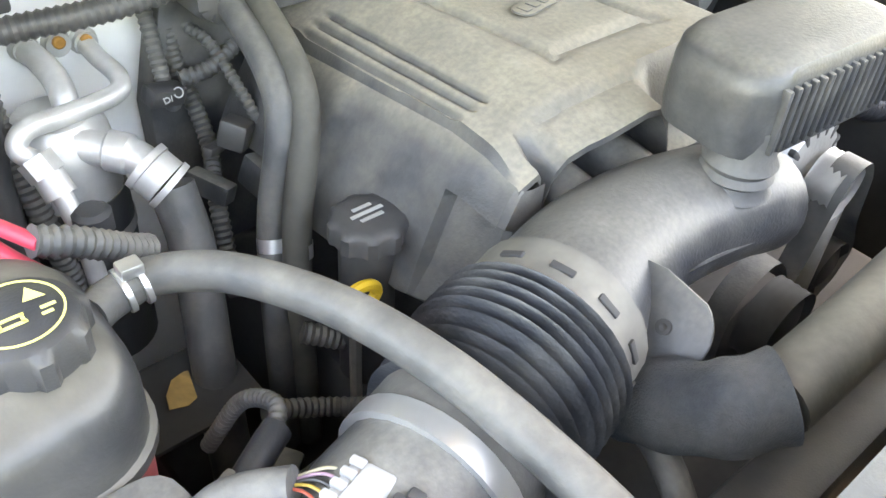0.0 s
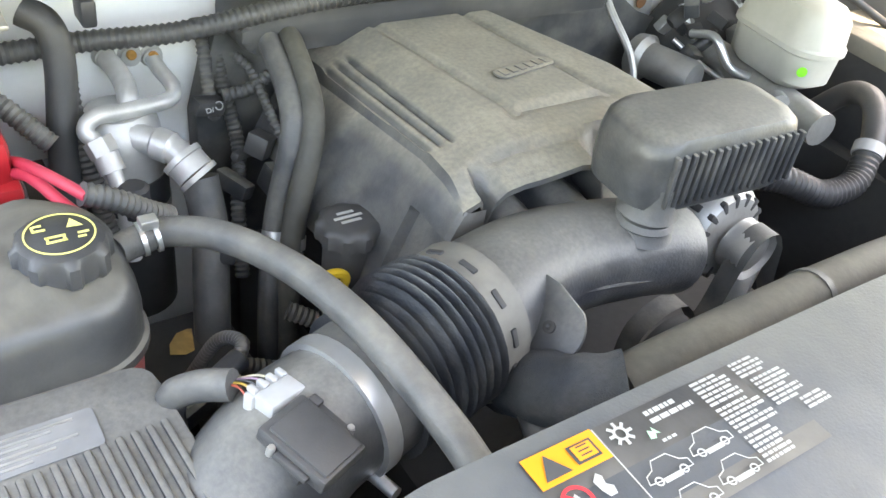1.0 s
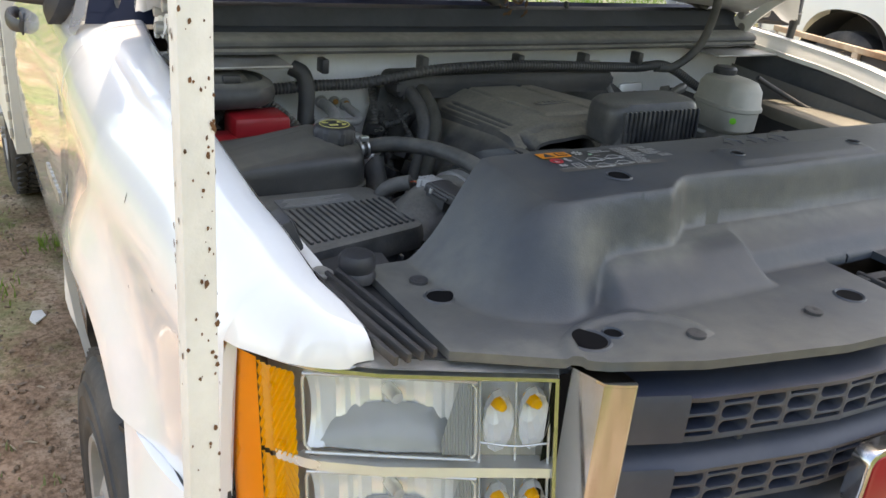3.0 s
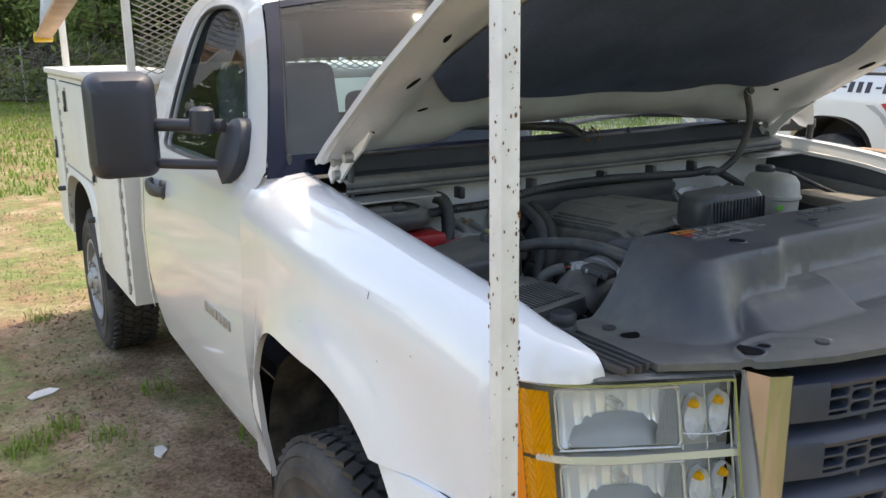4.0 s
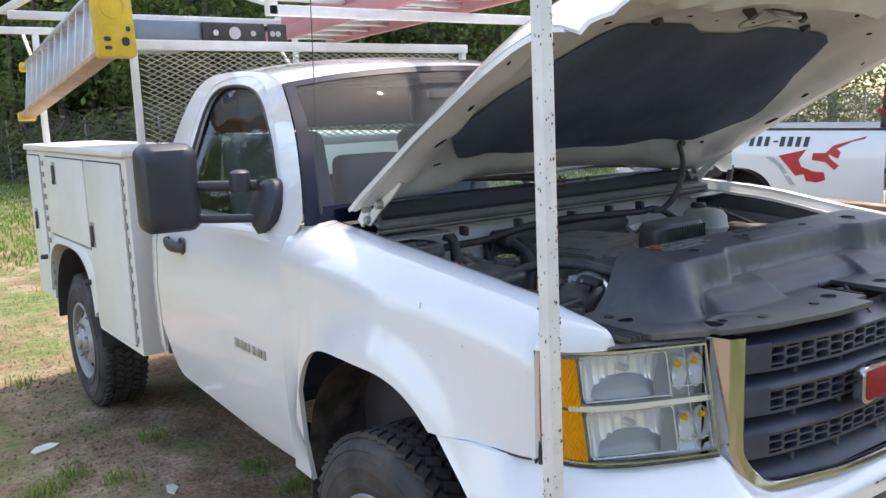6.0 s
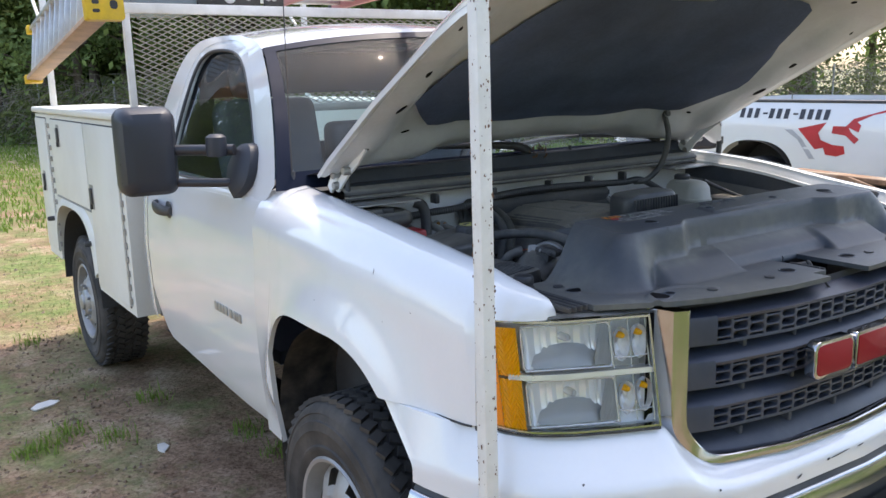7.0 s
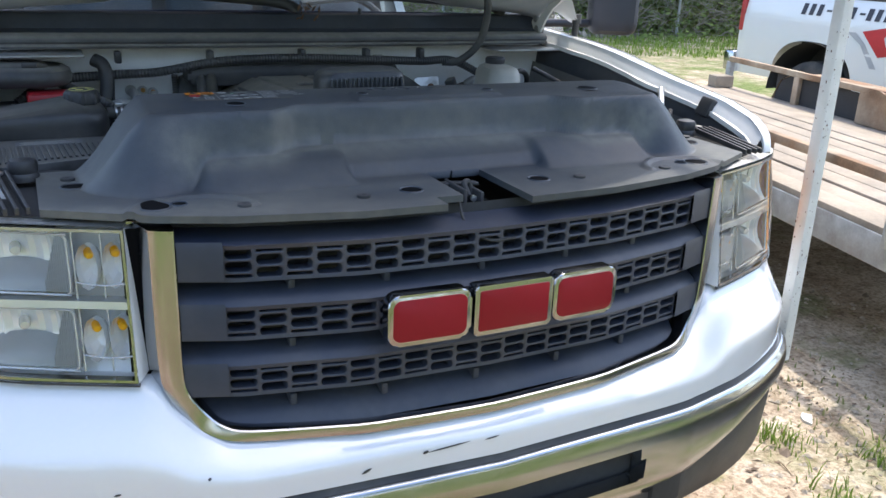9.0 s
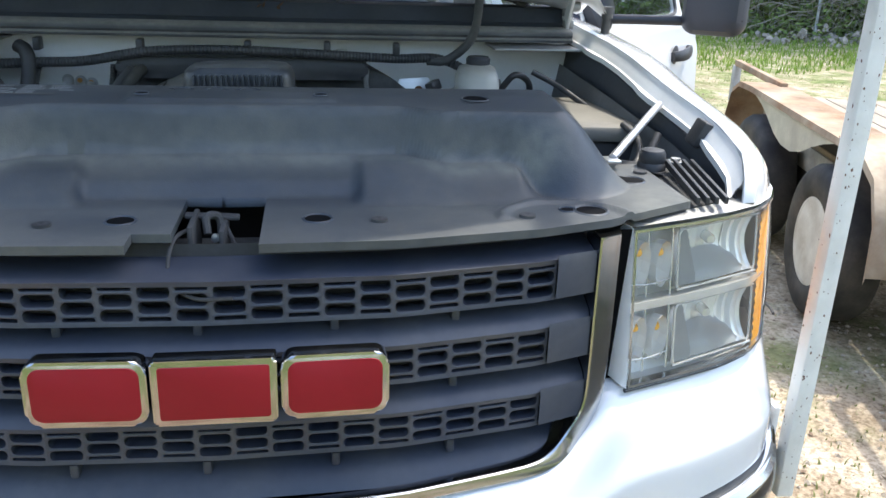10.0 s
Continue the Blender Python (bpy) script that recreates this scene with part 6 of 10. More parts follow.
# corner panels beside the cover: slatted black brackets and rubber stops
for s in (-1, 1):
    bm = nb()
    prism(bm, [(s * 0.70, 0.13), (s * 0.78, 0.17), (s * 0.80, 0.40), (s * 0.72, 0.46), (s * 0.66, 0.43)] if s > 0 else [(s * 0.66, 0.43), (s * 0.72, 0.46), (s * 0.80, 0.40), (s * 0.78, 0.17), (s * 0.70, 0.13)], 0.02, Matrix.Translation((0, 0, 1.135)))
    part("radiator_support", bm, DARK, truck)
    for k in range(4):
        bm = nb()
        x = 0.735 + 0.016 * k
        bar(bm, (s * (x + 0.030), 0.345, 1.178), (s * x, 0.135, 1.168), 0.006, 0.012, 0.001)
        part("support_slat", bm, BLACK, truck)
    bm = nb()
    lathe(bm, [(0.026, 0), (0.026, 0.010), (0.023, 0.014), (0.0245, 0.018), (0.0245, 0.030), (0.021, 0.036), (0.012, 0.0385), (0.0005, 0.039)], Matrix.Translation((s * 0.738, 0.345, 1.165)), 10)
    part("hood_stop", bm, BLACK, truck, "black screw-in rubber hood stop")
    bm = nb()
    lathe(bm, [(0.016, 0), (0.016, 0.003), (0.009, 0.004), (0.009, 0.008), (0.0005, 0.009)], Matrix.Translation((s * 0.785, 0.35, 1.176)), 16)
    part("support_bolt", bm, CAST, truck)
bm = nb()
tube(bm, [(0.664, 0.345, 1.186), (0.829, 0.560, 1.243)], 0.008, 10)
box(bm, (0.660, 0.340, 1.184), (0.026, 0.038, 0.005), 0.002)
part("wing_brace", bm, ALU, truck, "bright steel brace rod to the wing")

# ---- engine bay ----
bm = nb()
box(bm, (0, 0.80, 0.72), (0.66, 0.62, 0.40), 0.03)
part("engine_block", bm, DARK, truck)
bm = nb()
box(bm, (0, 0.44, 0.86), (1.2, 0.05, 0.54), 0.01)
part("fan_shroud", bm, BLACK, truck)
bm = nb()
box(bm, (0, 0.9, 0.50), (1.2, 1.2, 0.04), 0.01)
part("splash_shield", bm, DARK, truck)

# engine cover: crowned top sheet, arched front lip, steep left flank
def curve(pairs, v):
    for (a, p), (b, q) in zip(pairs, pairs[1:]):
        if v <= b:
            return p + (q - p) * max(0, v - a) / (b - a)
    return pairs[-1][1]


def ecover_edge(v):
    """Left shoulder, right shoulder and their heights at v, from back (0) to front (1)."""
    y = 1.115 - 0.393 * v
    xl = curve(((0, -0.222), (0.04, -0.244), (0.25, -0.242), (0.78, -0.233), (1, -0.238)), v)
    zl = curve(((0, 1.160), (0.05, 1.168), (0.25, 1.176), (0.78, 1.192), (0.90, 1.192), (1, 1.186)), v)
    xr = curve(((0, 0.030), (0.06, 0.055), (0.60, 0.135), (1, 0.150)), v)
    return y, xl, zl, xr


def ecover_top(u, v):
    """u from left to right, v from back to front."""
    y, xl, zl, xr = ecover_edge(v)
    x = xl + (xr - xl) * u
    d = x - xl
    zt = 1.228 - 0.004 * step(0.80, 0.73, y)
    z = zl + (zt - zl) * min(1.0, 0.30 + 0.70 * d / 0.085 if d > 0.004 else 75 * d)
    z -= 0.035 * step(0.86, 1.0, u)
    # arched lip over the runners
    arch = curve(((0, 1.186), (0.020, 1.196), (0.024, 1.190), (0.028, 1.150), (0.031, 1.166), (0.038, 1.190), (0.050, 1.203), (0.070, 1.209), (0.145, 1.216), (0.165, 1.212), (0.180, 1.192), (0.195, 1.150), (0.4, 1.14)), d)
    z += (arch - z) * step(0.88, 1.0, v) ** (0.7 if d > 0.06 else 2.2 - 25 * d)
    z -= 0.005 * math.exp(-((v - 0.905) / 0.018) ** 2) * step(0.03, 0.06, d) * step(0.20, 0.16, d)
    y -= 0.010 * step(0.0, 0.10, d) * v
    # badge field with its stepped border
    sides = (x + 0.123 + 0.16 * (y - 0.802), 0.042 - 0.17 * (y - 0.80) - x, y - 0.800, 1.085 - y)
    inside = min(sides)
    z -= 0.0045 * math.exp(-((inside - 0.012 + 0.008 * step(0.03, 0.0, sorted(sides)[1])) / 0.006) ** 2) - 0.001 * step(0.018, 0.024, inside)
    for g in (0.006, 0.020, 0.034):
        z -= 0.006 * math.exp(-((d - g) / 0.0030) ** 2) * step(0.20, 0.24, v) * step(0.80, 0.77, v)
    return Vector((x, y, z))


bm = nb()
NU, NV = 150, 64
rows = []
for i in range(NU + 1):
    u = (i / NU) ** 1.25
    p = ecover_top(u, 0)
    row = [p + Vector((0, 0.03, -0.10)), p + Vector((0, 0.022, -0.02)), p + Vector((0, 0.010, -0.004))]
    row += [ecover_top(u, j / NV) for j in range(NV + 1)]
    p = ecover_top(u, 1)
    row += [p + Vector((-0.001, -0.004, -0.002)), p + Vector((-0.001, -0.004, -0.009)), p + Vector((0, 0.002, -0.010)), p + Vector((0.002, 0.05, -0.012))]
    rows.append(row)
loft(bm, rows)
rows = []
for j in range(NV + 1):
    v = j / NV
    p = ecover_top(0, v)
    fall = curve(((0, 0.10), (0.46, 0.085), (0.50, 0.13), (0.8, 0.145), (1, 0.13)), v)
    out = curve(((0, 0.060), (0.5, 0.078), (0.8, 0.065), (1, 0.045)), v)
    dent = 0.012 * step(0.845, 0.86, v)
    row = [p]
    for f, g in ((0.04, 0.10), (0.12, 0.22), (0.25, 0.38), (0.30, 0.42), (0.5, 0.62), (0.75, 0.84), (0.97, 1.0), (1.0, 0.96)):
        row.append(p + Vector((-out * g + dent * (0.27 < f < 0.9), 0, -fall * f)))
    rows.append(row)
made = loft(bm, rows)
nose = [v.co.copy() for v in made[-1]]
loft(bm, [[p + Vector((0, 0.001, 0)) for p in nose], [p + Vector((0.004, -0.006, -0.002)) for p in nose], [Vector((nose[0].x + 0.010, nose[0].y - 0.010, p.z)) for p in nose],
          [Vector((nose[0].x + 0.026, nose[0].y - 0.008, p.z - 0.002)) for p in nose], [Vector((nose[0].x + 0.028, nose[0].y + 0.03, p.z - 0.004)) for p in nose]])
rows = []
for j in range(NV + 1):
    p = ecover_top(1, j / NV)
    rows.append([p, p + Vector((0.010, 0, -0.012)), p + Vector((0.016, 0, -0.04)), p + Vector((0.020, 0, -0.12))])
loft(bm, rows)
ecover = part("engine_cover", bm, ENGINE_PLASTIC, truck, "dust-coated grey engine cover", angle=28)
bm = nb()
m = axes(ecover_top(0.55, 0.55) + Vector((0, 0, 0.001)), ecover_top(0.7, 0.52) - ecover_top(0.4, 0.58), ecover_top(0.55, 0.4) - ecover_top(0.55, 0.6))
prism(bm, rounded(0.105, 0.024, 0.011), 0.002, m, 0.001)
plate = part("raised_badge", bm, ENGINE_PLASTIC, ecover)
for k in range(6):
    bm = nb()
    box(bm, (-0.040 + 0.016 * k, 0, 0.0022), (0.009, 0.013, 0.002), 0, m)
    part("badge_bar", bm, ENGINE_PLASTIC, plate)
for u, v in ((0.34, 0.012), (0.60, 0.012)):
    bm = nb()
    lathe(bm, [(0.010, -0.004), (0.010, 0.006), (0.005, 0.008), (0.0005, 0.008)], Matrix.Translation(ecover_top(u, v)), 10)
    part("cover_bolt", bm, CAST, ecover)
# manifold runners below the arch
for k in range(2):
    bm = nb()
    tube(bm, [(-0.172 + 0.076 * k, 0.830, 1.120), (-0.172 + 0.076 * k, 0.760, 1.142), (-0.170 + 0.076 * k, 0.710, 1.140), (-0.166 + 0.076 * k, 0.660, 1.118)], 0.031, 12, 6)
    part("intake_runner", bm, DUCT_PLASTIC, truck)
bm = nb()
box(bm, (-0.04, 0.86, 1.10), (0.30, 0.24, 0.10), 0.02)
part("manifold", bm, DARK, truck)

# intake: resonator box, elbow, bellows, sensor, filter box
bm = nb()
m = axes((-0.006, 0.646, 1.262), (0.215, -0.020, 0.006), (0.02, 0.2, 0))
rows = []
for dz, g, cut in ((-0.044, 0.90, 0), (-0.038, 0.98, 0), (-0.020, 1.0, 0), (0.016, 0.985, 0), (0.030, 0.95, 0.0), (0.038, 0.86, 0), (0.041, 0.70, 0)):
    rows.append([m @ Vector((px, py - 0.012 * max(0, px / 0.115) * 0, dz)) for px, py in rounded(0.212 * g, 0.108 * g, 0.034 * g, 6)])
loft(bm, rows, closed=True, cap=True)
reso = part("resonator_box", bm, DUCT_PLASTIC, truck, "black ribbed intake resonator, dusty on top")
for k in range(17):
    bm = nb()
    box(bm, (-0.078 + 0.0104 * k, -0.0535, -0.003), (0.0052, 0.009, 0.058), 0.002, m)
    part("resonator_rib", bm, DUCT_PLASTIC, reso)
bm = nb()
lathe(bm, [(0.034, -0.045), (0.030, -0.040), (0.028, -0.034), (0.032, -0.030), (0.028, -0.024), (0.032, -0.018), (0.027, -0.010), (0.027, 0.02)], Matrix.Translation((-0.078, 0.624, 1.226)), 24)
part("resonator_neck", bm, RUBBER, reso)
bm = nb()
path = [(-0.292, 0.620, 1.150), (-0.255, 0.634, 1.154), (-0.20, 0.646, 1.152), (-0.14, 0.650, 1.147), (-0.08, 0.645, 1.142), (-0.04, 0.638, 1.138), (-0.015, 0.633, 1.132), (-0.008, 0.632, 1.130)]
tube(bm, path, lambda f: 0.065 - 0.009 * f if f < 0.97 else 0.044, 28, 8, flat=0.90)
tube(bm, [(-0.225, 0.587, 1.170), (-0.18, 0.590, 1.160), (-0.13, 0.591, 1.150), (-0.07, 0.588, 1.140), (-0.03, 0.584, 1.132)], 0.0035, 8, 4)
duct = part("intake_elbow", bm, DUCT_PLASTIC, truck, "grey moulded plastic intake elbow, scuffed")
bm = nb()
m = axes((-0.247, 0.558, 1.166), (0.036, -0.046, 0.037), (0.027, 0.044, 0.040))
prism(bm, [(0.034 * math.cos(radians(q)), 0.034 * math.sin(radians(q))) for q in range(-205, 26, 11)] + [(0.012, 0.040), (0.0, 0.050), (-0.012, 0.040)], 0.004, m, 0.0015)
tab = part("duct_bracket", bm, DUCT_PLASTIC, duct)
bm = nb()
lathe(bm, [(0.006, 0.004), (0.006, 0.007), (0.003, 0.007), (0.0005, 0.005)], m, 12)
part("bracket_screw", bm, DARK, tab)
B0, B1 = Vector((-0.305, 0.614, 1.158)), Vector((-0.452, 0.572, 1.150))
way = (B1 - B0).normalized()
bm = nb()
tube(bm, [B0 - way * 0.010, B0 + way * 0.002, B0 + way * 0.024], lambda f: 0.0695, 28, 3)
collar = part("bellows_collar", bm, material("pale_dusty_rubber", (0.10, 0.098, 0.09), 0.6, vary=0.2, scale=20, dust=0.5, dust_color=(0.28, 0.26, 0.22)), duct)
for k in range(5):
    a = 0.6 + 0.55 * k
    bm = nb()
    side = way.orthogonal().normalized()
    p = B0 + way * 0.012 + (Matrix.Rotation(a, 3, way) @ side) * 0.0695
    box(bm, (0, 0, 0), (0.006, 0.018, 0.003), 0.001, axes(p, way, (Matrix.Rotation(a + 1.57, 3, way) @ side)))
    part("collar_slot", bm, DARK, collar)
bm = nb()
side = way.orthogonal().normalized()
up = way.cross(side)
rows = []
length = (B1 - B0).length - 0.030 - 0.028
for k in range(73):
    f = k / 72
    p = B0 + way * (0.030 + length * f) + Vector((0, 0, 0.004 * math.sin(math.pi * f)))
    r = 0.0635 + 0.0085 * math.cos(k * math.pi / 4) + (0.004 if k < 40 else -0.002)
    rows.append([p + (side * math.cos(a) + up * math.sin(a)) * r for a in (2 * math.pi * q / 32 for q in range(32))])
loft(bm, rows, closed=True)
part("intake_bellows", bm, DUCT_PLASTIC, duct, "black corrugated rubber bellows")
bm = nb()
tube(bm, [B1 - way * 0.034, B1 - way * 0.01, B1 + way * 0.004], 0.062, 28, 2)
part("bellows_cuff", bm, RUBBER, duct)
bm = nb()
tube(bm, [B1 - way * 0.006, B1 + way * 0.010], 0.0635, 32)
clamp = part("band_clamp", bm, ALU, duct, "bright steel worm-drive clamp")
bm = nb()
lathe(bm, [(0.006, -0.02), (0.006, 0.02)], axes(B1 + way * 0.002 + Vector((0.01, -0.052, -0.036)), (0, 0, 1), way), 10)
part("clamp_screw", bm, ALU, clamp)
bm = nb()
tube(bm, [B1 + way * 0.004, B1 + way * 0.045, B1 + way * 0.08 + Vector((0, -0.004, -0.012)), B1 + way * 0.118 + Vector((0, -0.010, -0.036))], lambda f: 0.058 + 0.004 * f, 24)
maf = part("air_meter_tube", bm, DUCT_PLASTIC, truck, "black air-flow meter housing")
bm = nb()
hm = pose(-0.511, 0.515, 1.189, 10, 4, 23)
box(bm, (0, 0, 0.013), (0.046, 0.062, 0.014), 0.003, hm)
box(bm, (0, -0.002, 0.021), (0.038, 0.052, 0.003), 0.001, hm)
box(bm, (0, 0.010, -0.008), (0.034, 0.040, 0.034), 0.004, hm)
head = part("air_meter_head", bm, BLACK, maf, "flat black sensor head on the air-flow meter")
for c, size in (((0.025, 0.004, 0.012), (0.008, 0.040, 0.010)), ((-0.025, -0.004, 0.013), (0.006, 0.030, 0.006)), ((0.026, 0.020, 0.016), (0.008, 0.010, 0.008))):
    bm = nb()
    box(bm, c, size, 0.002, hm)
    part("head_tab", bm, BLACK, head)
for a, b in ((0.028, -0.012), (-0.026, 0.014)):
    bm = nb()
    lathe(bm, [(0.0005, 0.002), (0.0025, 0.002), (0.0032, 0.0), (0.0032, -0.006)], hm @ Matrix.Translation((a, b, 0.016)), 10)
    part("head_screw", bm, CAST, head)
bm = nb()
m = pose(-0.513, 0.563, 1.199, -2, 6, 19)
box(bm, (0, -0.004, 0), (0.034, 0.020, 0.022), 0.003, m)
box(bm, (0, 0.009, -0.001), (0.040, 0.010, 0.019), 0.003, m)
plug = part("sensor_plug", bm, PLASTIC_WHITE, maf, "grey-white sensor plug")
for k in range(4):
    bm = nb()
    box(bm, (-0.0135 + 0.009 * k, 0.010, 0.0095), (0.005, 0.009, 0.005), 0.0012, m)
    part("plug_rib", bm, PLASTIC_WHITE, plug)
for k, c in enumerate(((0.40, 0.08, 0.05), (0.45, 0.30, 0.06), (0.05, 0.05, 0.05), (0.35, 0.22, 0.30), (0.45, 0.42, 0.30))):
    bm = nb()
    tube(bm, [m @ Vector((-0.014 + 0.007 * k, 0.012, -0.002)), m @ Vector((-0.012 + 0.005 * k, 0.026, 0.0)), m @ Vector((-0.012 + 0.002 * k, 0.040, -0.006))], 0.0010, 6)
    part("sensor_wire", bm, material("wire_colour", c, 0.5), plug)
bm = nb()
tube(bm, [m @ Vector((-0.010, 0.034, -0.004)), m @ Vector((-0.022, 0.058, -0.014)), m @ Vector((-0.030, 0.078, -0.035)), m @ Vector((-0.02, 0.09, -0.09))], 0.0125, 12, 8)
part("sensor_loom", bm, RUBBER, plug)

# filter box with ribbed lid
bm = nb()
LID = [(-0.796, 0.668), (-0.574, 0.668), (-0.562, 0.480), (-0.784, 0.428)]
rows = []
mid = Vector((-0.680, 0.562, 0))
for z, g in ((0.92, 0.93), (1.128, 0.95), (1.132, 1.02), (1.140, 1.03), (1.146, 1.03), (1.160, 1.015), (1.167, 0.995), (1.168, 0.965)):
    ring = []
    for i, (x, y) in enumerate(LID):
        p0, p1, p2 = Vector((*LID[i - 1], 0)), Vector((x, y, 0)), Vector((*LID[(i + 1) % 4], 0))
        a, b = p1 + (p0 - p1).normalized() * 0.022, p1 + (p2 - p1).normalized() * 0.022
        for t in (0, 0.25, 0.5, 0.75, 1):
            q = a.lerp(p1, t).lerp(p1.lerp(b, t), t)
            q = mid + (q - mid) * g
            ring.append(Vector((q.x, q.y, z)))
    rows.append(ring)
loft(bm, rows, closed=True, cap=True)
fbox = part("air_filter_box", bm, DUCT_PLASTIC, truck, "dusty grey air filter box with ribbed lid")
for k in range(19):
    f = (k + 0.8) / 20
    a = Vector(LID[3]).lerp(Vector(LID[2]), f)
    b = Vector(LID[0]).lerp(Vector(LID[1]), f)
    p, q = a.lerp(b, 0.10), a.lerp(b, 0.66)
    bm = nb()
    bar(bm, (p.x, p.y, 1.1690), (q.x, q.y, 1.1690), 0.0055, 0.006, 0.0015)
    part("lid_rib", bm, DUCT_PLASTIC, fbox)
for k in range(7):
    f = (k + 0.5) / 7
    p = Vector(LID[3]).lerp(Vector(LID[2]), f)
    bm = nb()
    box(bm, (p.x, p.y + 0.002, 1.06), (0.006, 0.022, 0.14), 0.001)
    part("box_rib", bm, DUCT_PLASTIC, fbox)
bm = nb()
p0 = Vector(LID[0]).lerp(Vector(LID[1]), 0.30).lerp(Vector(LID[3]).lerp(Vector(LID[2]), 0.30), 0.20)
mm = axes((p0.x + 0.040, p0.y - 0.004, 1.1685), Vector((*LID[1], 0)) - Vector((*LID[0], 0)), (0, 1, 0))
prism(bm, rounded(0.125, 0.038, 0.004, 3), 0.0012, mm)
sticker = part("emission_sticker", bm, material("dull_grey_sticker", (0.17, 0.175, 0.18), 0.55, vary=0.15, scale=30, dust=0.2), fbox, "faded grey information sticker")
for k in range(6):
    bm = nb()
    box(bm, (-0.01 * (k % 3), 0.013 - 0.0052 * k, 0.0016), (0.095 - 0.012 * (k % 3), 0.0022, 0.0006), 0, mm)
    part("sticker_text_bar", bm, CAST, sticker)

# coolant tank: black upper shell, red liquid below, ribbed cap
bm = nb()
def tank_ring(z, g, wave=0.0):
    x0, x1, y0, y1 = -0.875, -0.560, 0.672, 0.845
    cx, cy = (x0 + x1) / 2, (y0 + y1) / 2
    ring = []
    for px, py in rounded((x1 - x0) * (0.3 + 0.7 * g), (y1 - y0) * g, 0.055 * min(1, g), 8):
        sag = wave * (0.018 * step(0.02, -0.06, px) + 0.010 * math.sin(62 * px) * step(0.06, 0.0, px) + 0.003 * math.sin(90 * px + 40 * py))
        ring.append(Vector((cx + px, cy + py, z - sag)))
    return ring
loft(bm, [tank_ring(1.152, 0.98), tank_ring(1.154, 1.030), tank_ring(1.162, 1.030), tank_ring(1.164, 1.0), tank_ring(1.190, 1.0), tank_ring(1.208, 0.98, 0.3), tank_ring(1.222, 0.90, 0.7), tank_ring(1.231, 0.76, 1), tank_ring(1.236, 0.55, 1), tank_ring(1.237, 0.30, 1)], closed=True, cap=True)
tank = part("coolant_tank", bm, TANK_BLACK, truck, "black coolant tank with red fluid showing below")
bm = nb()
loft(bm, [tank_ring(1.04, 0.95), tank_ring(1.151, 0.985)], closed=True, cap=True)
part("fluid_body", bm, material("red_translucent_tank", (0.36, 0.07, 0.07), 0.4, vary=0.15, scale=8, dust=0.25), tank, "translucent tank body, red with coolant")
bm = nb()
rows = []
for z, r in ((1.226, 0.028), (1.232, 0.0335), (1.250, 0.0335), (1.2555, 0.0318), (1.258, 0.027)):
    rows.append([Vector((-0.611 + (r + (0.0034 * (math.cos(8 * a) > 0.2) if z < 1.254 else 0)) * math.cos(a), 0.733 + (r + (0.0034 * (math.cos(8 * a) > 0.2) if z < 1.254 else 0)) * math.sin(a), z)) for a in (2 * math.pi * k / 64 for k in range(64))])
loft(bm, rows, closed=True, cap=True)
cap = part("tank_cap", bm, BLACK, tank, "black lobed pressure cap with yellow print")
bm = nb()
lathe(bm, [(0.0256, 0), (0.0256, 0.0006), (0.0244, 0.0006), (0.0244, 0)], Matrix.Translation((-0.611, 0.733, 1.2585)), 36, cap=False)
part("cap_ring_print", bm, LABEL_YELLOW, cap)
bm = nb()
bm.faces.new([bm.verts.new(p) for p in ((-0.605, 0.738, 1.2592), (-0.593, 0.737, 1.2592), (-0.600, 0.749, 1.2592))])
part("cap_triangle_print", bm, LABEL_YELLOW, cap)
for x, y, w, h in ((-0.615, 0.724, 0.015, 0.002), (-0.615, 0.730, 0.015, 0.002), (-0.621, 0.727, 0.002, 0.007), (-0.609, 0.727, 0.002, 0.007), (-0.624, 0.741, 0.009, 0.002), (-0.624, 0.747, 0.006, 0.002), (-0.628, 0.744, 0.002, 0.007), (-0.595, 0.729, 0.008, 0.002), (-0.597, 0.724, 0.006, 0.002)):
    bm = nb()
    box(bm, (x, y, 1.2590), (w, h, 0.0006), 0)
    part("cap_print_bar", bm, LABEL_YELLOW, cap)

# tank hose with spring clamp, lying over the bellows
bm = nb()
tube(bm, [(-0.566, 0.772, 1.198), (-0.545, 0.783, 1.195), (-0.516, 0.781, 1.199), (-0.482, 0.740, 1.212), (-0.452, 0.668, 1.222), (-0.434, 0.590, 1.224), (-0.424, 0.515, 1.216), (-0.416, 0.45, 1.20), (-0.41, 0.40, 1.17)], 0.0138, 14)
hose = part("coolant_hose", bm, RUBBER, truck, "grey rubber coolant hose with spring clamp")
for d in (0, 0.012):
    bm = nb()
    tube(bm, [Vector((-0.541 + d, 0.783, 1.196 + d * 0.1)), Vector((-0.537 + d, 0.783, 1.1965 + d * 0.1))], 0.0160, 14)
    part("spring_clamp", bm, ALU, hose)
bm = nb()
box(bm, (-0.533, 0.781, 1.214), (0.016, 0.013, 0.010), 0.002)
part("clamp_ear", bm, ALU, hose)

# air-conditioning accumulator, pipes and big hose
bm = nb()
lathe(bm, [(0.050, 0.90), (0.050, 1.05), (0.052, 1.052), (0.052, 1.06), (0.050, 1.062), (0.050, 1.125), (0.046, 1.145), (0.034, 1.158), (0.0005, 1.162)], Matrix.Translation((-0.478, 1.075, 0)), 28)
accu = part("accumulator", bm, DUSTY_ALU, truck, "silver air-conditioning accumulator with aluminium pipes")
bm = nb()
